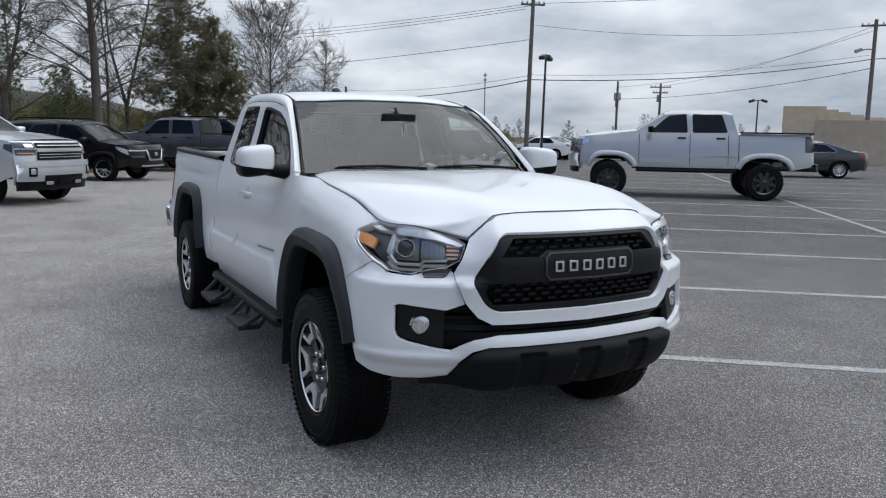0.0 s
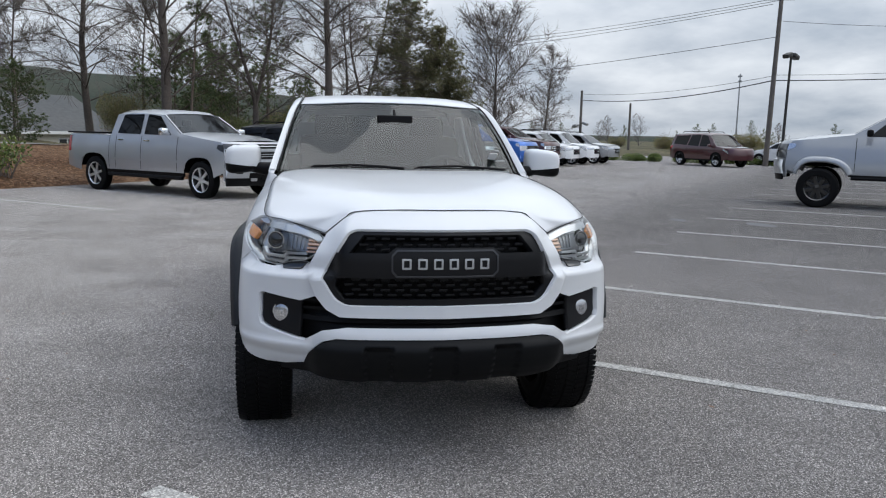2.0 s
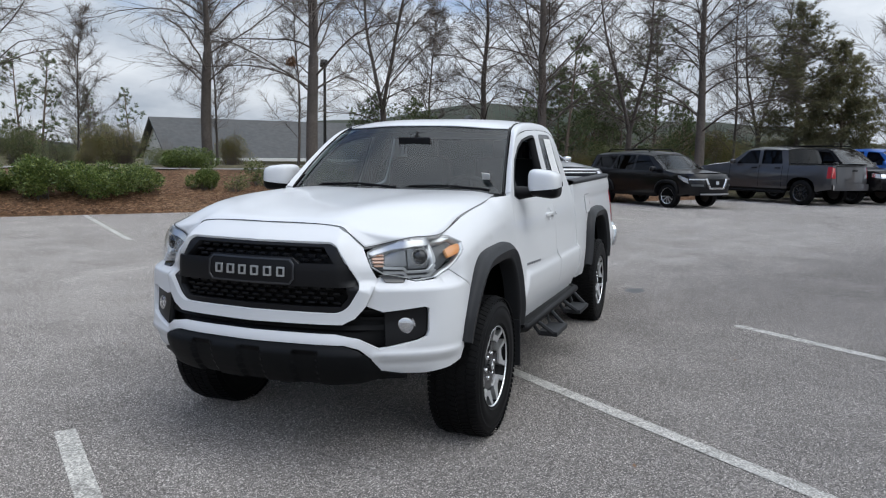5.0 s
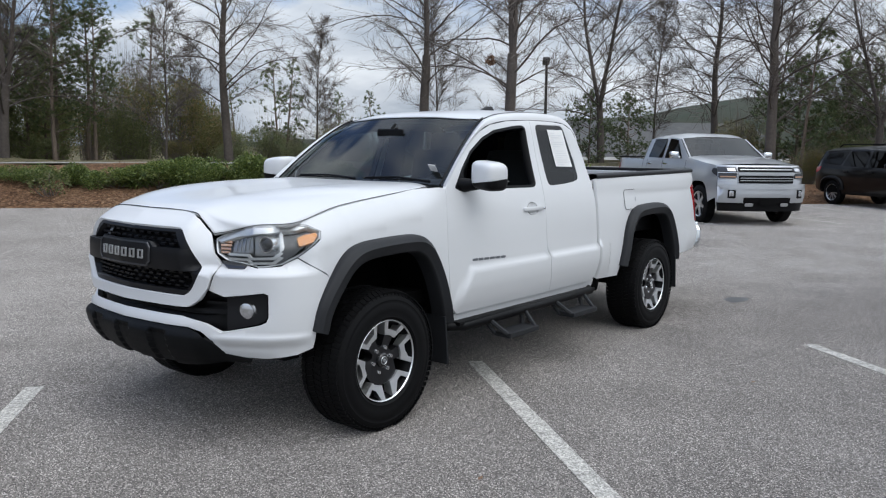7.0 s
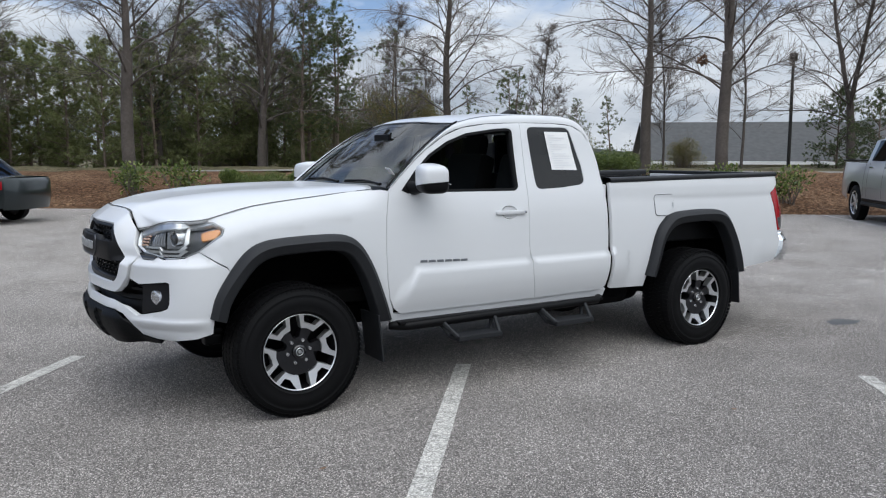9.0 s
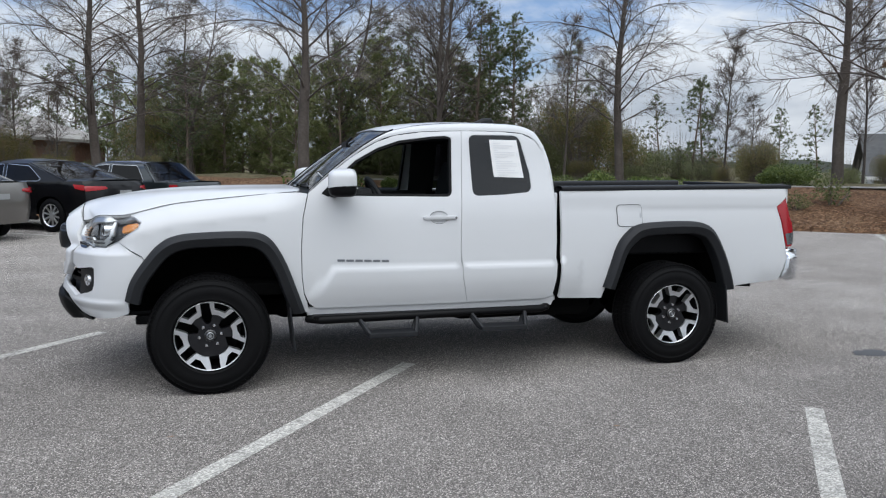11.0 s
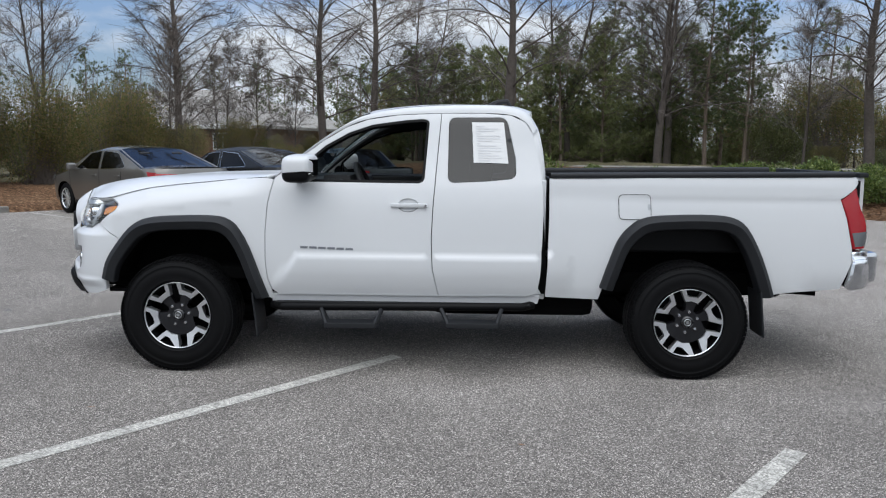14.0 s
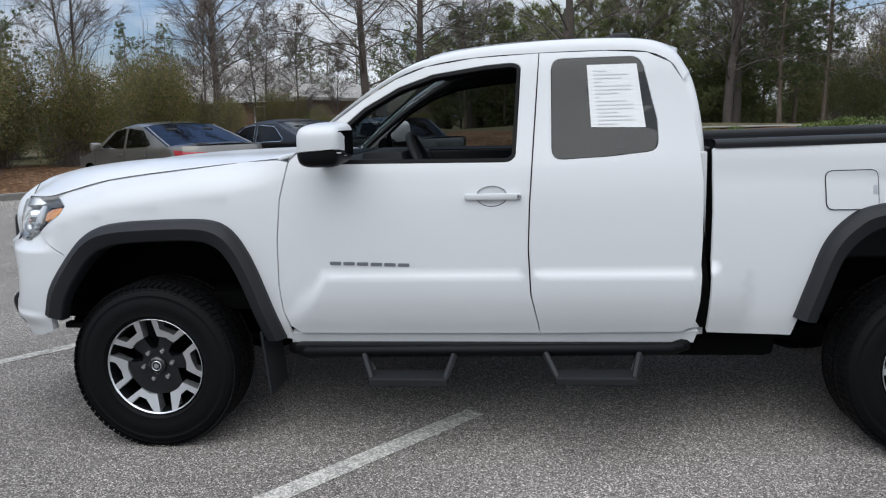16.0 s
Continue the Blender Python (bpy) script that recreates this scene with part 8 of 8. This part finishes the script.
rng = random.Random(5)
for kind, x, y, k in TREES:
    z = ground_at(x, y) - 0.02
    turn = rng.uniform(0, 6.28)
    if kind[0] == "b":
        tree = plant("bare_tree", BARE[int(kind[1])], (x, y, z), turn, k, "leafless grey-brown winter tree with fine spreading twigs", "tree", "bare trees along the lot")
        if (x, y) == (-17.0, -10.05):
            # a torn branch with a bunch of dead leaves still on it
            wood, leaf = Soup(), Soup()
            side = Matrix.Rotation(-turn, 3, "Z") @ Vector((0.45, -0.50, 0.0))
            wood.tube([Vector((0, 0, 3.5)), side * 0.5 + Vector((0, 0, 3.8)), side + Vector((0, 0, 4.0))], 0.03, 0.012, 5)
            for _ in range(150):
                leaf.leaf(side + Vector((0, 0, 3.95)) + rand_dir(rng) * 0.13, rand_dir(rng), rand_dir(rng), 0.10, 0.03)
            for me, label in ((wood.mesh("side_branch", M_BARK, True), ""), (leaf.mesh("dead_leaves", M_DEADLEAF), "bunch of rust-brown dead leaves")):
                o = new(me.name.split(".")[0], me)
                o.parent = tree
                if label:
                    o["label"] = label
    elif kind == "r":
        plant("bare_tree", ROUND_TREE, (x, y, z), turn, k, "leafless tree with a dense rounded crown of twigs", "tree", "bare trees along the lot")
    elif kind[0] == "p":
        plant("pine_tree", PINES[int(kind[1])], (x, y, z), turn, k, "dull green pine with ragged needle clumps" if kind != "p1" else "tall brownish-green conifer with drooping limbs", "tree", "pines behind the lot")
    elif kind == "l":
        plant("young_pine", YOUNG_PINE, (x, y, z), turn, k, "dense light green young pine in the wood", "tree", "young pines")
    elif kind == "c":
        plant("cedar", CEDAR, (x, y, z), turn, k, "dark green bushy cedar", "tree")
for kind, u, n, k, kz in HEDGE_ROWS:
    p = lot(u, n)
    z = rise(u, n) - 0.05
    if kind[0] == "h":
        kz *= 0.84
        plant("hedge_bush", HEDGES[int(kind[1])], (p.x, p.y, z), rng.uniform(0, 6), k, "dense leafy green bush in pine straw", "bush", "hedge bushes", kz)
    elif kind[0] == "y":
        plant("young_shrub", YOUNG[int(kind[1])], (p.x, p.y, z), rng.uniform(0, 6), k, "small sparse young shrub on the bank", "shrub", "young shrubs", kz)
    else:
        plant("thicket", THICKETS[int(kind[1])], (p.x, p.y, z), rng.uniform(0, 6), k, "olive-brown tangled thicket behind the lot", "bush", "thickets", kz)

# ---- buildings, poles and wires round the lot ----
M_WOODPOLE = material("weathered_pole", (0.13, 0.115, 0.10), 0.9, vary=0.5, grain=0.4, scale=12, colour2=(0.07, 0.06, 0.055))
M_STEELPOLE = material("bronze_steel", (0.035, 0.033, 0.03), 0.5, metal=0.3, vary=0.3, scale=8)
M_GALV = material("galvanised_steel", (0.33, 0.34, 0.35), 0.5, metal=0.6, vary=0.3, scale=6)
M_WIRE = material("cable", (0.02, 0.02, 0.021), 0.7, vary=0.2, scale=3)
M_SHINGLE = material("grey_shingles", (0.082, 0.081, 0.079), 0.9, vary=0.4, grain=0.4, scale=3, colour2=(0.055, 0.06, 0.062), big=0.3)
M_PALEROOF = material("pale_shingles", (0.36, 0.34, 0.31), 0.9, vary=0.4, grain=0.4, scale=3, colour2=(0.26, 0.245, 0.22), big=0.3)
M_TAN = material("tan_stucco", (0.42, 0.35, 0.27), 0.9, vary=0.3, grain=0.2, scale=2, big=0.2)
M_CREAM = material("cream_wall", (0.62, 0.59, 0.52), 0.85, vary=0.25, grain=0.2, scale=2, big=0.3)
M_BRICK = material("red_brick", (0.22, 0.115, 0.08), 0.9, vary=0.4, grain=0.5, scale=6, big=0.5)
M_WINDOWDARK = material("dark_window", (0.03, 0.035, 0.04), 0.15, coat=0.5, vary=0.2, scale=1)
M_WHITETRIM = material("white_trim", (0.68, 0.68, 0.66), 0.6, vary=0.15, scale=4)
M_HILL = material("far_wooded_slope", (0.045, 0.055, 0.042), 0.95, vary=0.6, grain=0.4, scale=0.6, colour2=(0.075, 0.07, 0.055), big=0.06, spec=0.1)


def pole(name, x, y, h, r, label, arms=(), lamps_at=(), lean=(0.0, 0.0), mat=M_WOODPOLE, cans=0, base=-0.5, arm_turn=0.0):
    """Utility or lamp pole; arms: (height, half length); lamps_at: (height, reach, degrees)."""
    root = thing(name, Matrix.Translation((x, y, 0)), label, "pole")
    top = Vector((lean[0] * h, lean[1] * h, h))
    bm = bmesh.new()
    tube(bm, [(0, 0, base), top * 0.5, top], [r, r * 0.85, r * 0.7], 10)
    part("shaft", bm, mat, root, smooth=True, auto=50)
    for z, half in arms:
        bm = bmesh.new()
        c = top * (z / h)
        d = Vector((math.cos(arm_turn), math.sin(arm_turn), 0))
        box(bm, c, (half * 2, 0.10, 0.12), 0.01, Matrix.Rotation(arm_turn, 4, "Z"))
        a = part("crossarm", bm, mat, root)
        for k in (-0.9, -0.5, 0.5, 0.9):
            bm = bmesh.new()
            lathe(bm, [(0.0, 0.16), (0.05, 0.15), (0.03, 0.10), (0.06, 0.06), (0.03, 0.0)], c + d * half * k + Vector((0, 0, 0.05)), "Z", 8)
            part("insulator", bm, M_GALV, a)
    for k in range(cans):
        bm = bmesh.new()
        c = top * ((h - 1.6) / h) + Vector((0.28 * (1 if k % 2 else -1), 0.2 * (k // 2), -0.7 * (k // 2)))
        lathe(bm, [(0, 0.45), (0.17, 0.42), (0.19, 0.3), (0.19, -0.35), (0, -0.38)], c, "Z", 12)
        part("transformer", bm, M_GALV, root, smooth=True)
    for z, reach, deg in lamps_at:
        c = top * (z / h)
        d = Vector((math.cos(radians(deg)), math.sin(radians(deg)), 0))
        bm = bmesh.new()
        tube(bm, [c, c + d * reach * 0.6 + Vector((0, 0, 0.08)), c + d * reach], 0.035, 6)
        arm = part("lamp_arm", bm, mat, root)
        bm = bmesh.new()
        box(bm, c + d * (reach + 0.22) + Vector((0, 0, 0.0)), (0.52, 0.34, 0.22), 0.06, Matrix.Rotation(radians(deg), 4, "Z") @ Matrix.Rotation(radians(18), 4, "Y"))
        part("lamp_head", bm, M_GALV if mat is not M_STEELPOLE else M_STEELPOLE, arm, smooth=True, auto=40)
    return root


UP, RP, P4 = Vector((-38.0, 25.8, 0)), Vector((-31.3, 49.2, 0)), Vector((-62.0, 23.1, 0))
pole("utility_pole", UP.x, UP.y, 10.2, 0.16, "tall weathered wooden utility pole with crossarm", ((9.4, 0.75),), (), (-0.012, 0.03), arm_turn=radians(70))
pole("lamp_post", -34.2, 24.3, 5.9, 0.085, "dark steel lot lamp post with two floodlights", (), ((5.85, 0.15, 120), (5.85, 0.15, -60)), (0.0, 0.02), M_STEELPOLE)
pole("utility_pole", RP.x, RP.y, 9.6, 0.17, "wooden utility pole with street light and crossarm", ((9.2, 0.9),), ((7.6, 0.7, 210),), arm_turn=radians(40))
pole("utility_pole", -61.6, 52.8, 7.2, 0.15, "distant wooden pole with transformers", (), (), cans=3)
pole("utility_pole", -62.4, 59.4, 7.3, 0.16, "distant wooden pole with crossarms", ((6.9, 1.1), (6.3, 0.8)), (), cans=1, arm_turn=radians(45))
pole("utility_pole", P4.x, P4.y, 5.4, 0.14, "distant wooden pole with floodlights", (), ((2.6, 0.4, 20), (2.4, 0.5, 200)))
pole("utility_pole", -69.8, 30.9, 4.8, 0.14, "distant plain wooden pole", ())
pole("radio_mast", -99.5, 59.5, 10.6, 0.12, "thin distant steel mast", ((10.2, 0.5), (9.5, 0.4)), (), mat=M_GALV)
pole("lamp_post", -45.4, 54.8, 4.9, 0.08, "distant lot lamp post", (), ((4.8, 0.3, 30), (4.8, 0.3, 210)), mat=M_STEELPOLE)
pole("lamp_post", -29.5, -16.6, 5.75, 0.085, "dark steel lamp post with one head among the trees", (), ((5.7, 0.2, 215),), mat=M_STEELPOLE)


def wire(a, b, sag, r=0.016):
    a, b = Vector(a), Vector(b)
    bm = bmesh.new()
    tube(bm, [a.lerp(b, t) - Vector((0, 0, sag * 4 * t * (1 - t))) for t in np.linspace(0, 1, 18)], r, 4)
    return tagged(part("overhead_cable", bm, M_WIRE), "thin dark overhead cable strung between poles", "cable", "overhead cables")


top_u = UP + Vector((-0.12, 0.3, 0))
wire(top_u + Vector((0, -0.1, 4.9)), RP + Vector((0, 0, 7.0)), 0.5, 0.035)
wire(top_u + Vector((0, -0.1, 4.9)), P4 + Vector((0, 0, 4.6)), 0.5, 0.035)
wire(top_u + Vector((0, 0.1, 5.2)), RP + Vector((0, 0, 7.3)), 0.45, 0.014)
wire(top_u + Vector((0, 0.1, 5.2)), P4 + Vector((0, 0, 5.1)), 0.4, 0.014)
wire(top_u + Vector((0.2, 0.6, 9.5)), (12.0, 66.0, 11.5), 0.9, 0.015)
wire(top_u + Vector((0, 0.2, 8.2)), RP + Vector((0, 0, 9.3)), 0.7, 0.014)
for k in range(3):
    wire(top_u + Vector((0, 0.5 - 0.5 * k, 9.6 - 0.25 * k)), (-78.0, 2.0 - k, 9.6 - 0.5 * k), 0.8, 0.015)
wire(top_u + Vector((0, -0.2, 7.3)), (-78.0, -3.0, 5.6), 0.7, 0.018)
wire(RP + Vector((0, 0, 9.2)), (-62.4, 59.4, 7.0), 0.6, 0.014)
wire(RP + Vector((0, 0, 8.9)), (-61.6, 52.8, 6.6), 0.7, 0.014)
wire(RP + Vector((0, 0, 7.0)), (-6.0, 66.0, 9.5), 0.5, 0.03)
wire(RP + Vector((0, 0, 6.4)), (-61.6, 52.8, 5.4), 0.5, 0.025)


def block(name, parent, c, size, mat, turn=0.0, bevel=0.02):
    bm = bmesh.new()
    box(bm, c, size, bevel)
    return part(name, bm, mat, parent)


# long low building with a gabled roof below the bank
def gabled(x0, y0, x1, y1, width, base, eave, ridge, label, roof_mat, wall_mat, windows, hip=False):
    a, b = Vector((x0, y0, 0)), Vector((x1, y1, 0))
    ln = (b - a).length
    turn = math.atan2((b - a).y, (b - a).x)
    root = thing("building", Matrix.Translation(a) @ Matrix.Rotation(turn, 4, "Z"), label, "building")
    bm = bmesh.new()
    box(bm, (ln / 2, 0, (base + eave) / 2), (ln, width, eave - base), 0.0)
    if not hip:
        for x in (0, ln):
            v = [bm.verts.new(p) for p in ((x, -width / 2, eave), (x, width / 2, eave), (x, 0, ridge - 0.1))]
            bm.faces.new(v)
    wall = part("wall", bm, wall_mat, root)
    o, t = 0.5, 0.16
    inx = width / 2 if hip else 0.0
    for s in (1, -1):
        vs = [(-o, s * (width / 2 + o), eave - 0.08), (ln + o, s * (width / 2 + o), eave - 0.08), (ln + o - inx, 0, ridge), (-o + inx, 0, ridge)]
        vs += [(x, y, z - t) for x, y, z in vs]
        fs = [(0, 1, 2, 3), (7, 6, 5, 4), (0, 4, 5, 1), (1, 5, 6, 2), (2, 6, 7, 3), (3, 7, 4, 0)]
        mesh_ob("roof", vs, fs, roof_mat, root, smooth=False)
    if hip:
        for x, k in ((-o, 1), (ln + o, -1)):
            vs = [(x, -width / 2 - o, eave - 0.08), (x, width / 2 + o, eave - 0.08), (x + k * inx, 0, ridge)]
            mesh_ob("roof_end", vs + [(p, q, r - t) for p, q, r in vs], [(0, 1, 2), (5, 4, 3), (0, 3, 4, 1), (1, 4, 5, 2), (2, 5, 3, 0)], roof_mat, root, smooth=False)
    for s in (1, -1):
        block("fascia", root, (ln / 2, s * (width / 2 + o), eave - 0.18), (ln + 2 * o, 0.05, 0.22), M_WHITETRIM)
    for x, z, w, h in windows:
        for s in (1, -1):
            win = block("window", root, (x, s * (width / 2 + 0.01), z), (w, 0.06, h), M_WHITETRIM)
            for k in (-1, 1):
                block("pane", win, (x + k * w * 0.24, s * (width / 2 + 0.03), z), (w * 0.40, 0.05, h * 0.82), M_WINDOWDARK)
    return root


gabled(-43.2, -38.2, -66.0, -19.5, 11.0, -1.5, 1.15, 3.95, "long low building with grey shingle roof and white eaves", M_SHINGLE, M_CREAM, [(3 + 3.2 * k, 0.1, 1.5, 1.0) for k in range(8)])
gabled(7.6, -39.2, 24.0, -45.0, 11.0, -0.5, 2.75, 4.95, "brick house with pale shingle hip roof behind shrubs", M_PALEROOF, M_BRICK, [(1.6, 1.85, 1.3, 0.9), (6.0, 1.85, 1.3, 0.9), (10.5, 1.85, 1.3, 0.9)], True)

# tan store with a stepped parapet
e0, e1 = Vector((-41.9, 53.8, 0)), Vector((-30.0, 66.0, 0))
store = thing("store_building", Matrix.Translation(e0) @ Matrix.Rotation(math.atan2(e1.y - e0.y, e1.x - e0.x), 4, "Z"), "tan flat-roofed store with a stepped parapet", "building")
ln = (e1 - e0).length + 14
block("wall", store, (3.3, -8, 1.3), (6.6, 16, 3.0), M_TAN)
block("wall", store, (6.62 + (ln - 6.6) / 2, -8.3, 1.1), (ln - 6.6, 16, 2.6), M_CREAM)
for k, (w, h) in enumerate(((3.2, 4.2), (0.9, 3.95), (0.9, 3.75), (1.0, 3.55), (1.6, 3.35))):
    block("parapet", store, (sum((3.2, 0.9, 0.9, 1.0, 1.6)[:k]) + w / 2, -0.1, h - 0.8), (w, 0.5, 1.7), M_TAN)
block("door", store, (13.5, 0.02, 0.9), (2.2, 0.1, 2.1), M_CONCRETE)
block("roof_unit", store, (11, -6, 3.4), (2.2, 1.6, 1.2), M_GALV)
block("roof_unit", store, (14.5, -6, 3.3), (1.6, 1.4, 1.0), M_GALV)

# far wooded hill seen between the trees
vs, fs = [], []
for i in range(61):
    a = radians(150 + 90 * i / 60)
    d = 330 + 20 * noise.noise((i * 0.2, 3, 0))
    h = 17 + 9 * math.exp(-((i - 32.5) / 3.2) ** 2) + 6 * math.exp(-((i - 27) / 4.0) ** 2) + 2.5 * noise.noise((i * 0.35, 0, 9)) - 12 * (1 if i > 40 else 0) * min(1, (i - 40) / 6)
    h = max(2.5, h if i > 18 else 2.5 + 14.5 * max(0, (i - 12) / 6))
    for k, (dd, z) in enumerate(((0, -6), (20, h * 0.5), (60, h), (140, h * 0.6))):
        vs.append(((d + dd) * math.cos(a), (d + dd) * math.sin(a), z + (1.2 * noise.noise((i * 1.7, k, 5)) if k else 0)))
    if i:
        b = 4 * i
        fs += [(b - 4 + k, b + k, b + k + 1, b - 3 + k) for k in range(3)]
tagged(mesh_ob("backdrop", vs, fs, M_HILL), "far low wooded hill beyond the buildings", "hill", kind="structure")
# far tree line over the end of the lot
far_rng = random.Random(77)
for k in range(40):
    a = radians(118 + 52 * k / 39 + far_rng.uniform(-1.2, 1.2))
    d = far_rng.uniform(112, 150)
    x, y = 3 + d * math.cos(a), d * math.sin(a)
    kind = far_rng.choice((0, 2, 0, 2, 9))
    if kind == 9:
        plant("bare_tree", BARE[2], (x, y, -0.2), far_rng.uniform(0, 6), far_rng.uniform(0.3, 0.45), "distant bare tree beyond the lot", "tree", "far trees")
    else:
        plant("pine_tree", PINES[kind], (x, y, -0.2), far_rng.uniform(0, 6), far_rng.uniform(0.24, 0.40), "distant round-headed pine beyond the lot", "tree", "far trees")
for k in range(22):
    a = radians(112 + 60 * k / 21)
    d = far_rng.uniform(88, 110)
    plant("thicket", THICKETS[k % 3], (3 + d * math.cos(a), d * math.sin(a), -0.2), far_rng.uniform(0, 6), far_rng.uniform(0.6, 0.9), "distant scrub beyond the lot", "bush", "far scrub", 0.6)

# concrete walk on top of the bank
walk_v, walk_f = [], []
for i, u in enumerate(np.arange(-10, 24.1, 0.5)):
    for n in (-21.0, -21.9):
        walk_v.append(lot(u, n, sum(rise(u + k, n) for k in (-3, -2, -1, 0, 1, 2, 3)) / 7 + 0.03))
    if i:
        walk_f.append((2 * i - 2, 2 * i - 1, 2 * i + 1, 2 * i))
tagged(mesh_ob("pavement_walk", walk_v, walk_f, M_CONCRETE, smooth=False), "narrow pale concrete walk on top of the bank", "path", kind="structure")

# litter of leaves and straw on the bank
litter, lit_rng = Soup(), random.Random(3)
for _ in range(14000):
    u, n = lit_rng.uniform(-15, 17), EDGE_N - abs(lit_rng.gauss(0, 2.2)) + 0.12
    p = lot(u, n, rise(u, min(n, EDGE_N - 0.3)) + 0.015 if n < EDGE_N else 0.008)
    d = rand_dir(lit_rng, 0.7)
    litter.leaf(p, d, Vector((0.2 * lit_rng.random(), 0, 1)), lit_rng.uniform(0.05, 0.12), 0.022)
for _ in range(160):
    p = lot(lit_rng.uniform(-9, 9), lit_rng.uniform(-12, 7), 0.008)
    litter.leaf(p, rand_dir(lit_rng, 0.9), Vector((0.2 * lit_rng.random(), 0, 1)), lit_rng.uniform(0.02, 0.055), 0.010)
ob = new("leaf_litter", litter.mesh("leaf_litter", M_DEADLEAF))
tagged(ob, "brown fallen leaves scattered over the bank", "leaves", kind="stuff")
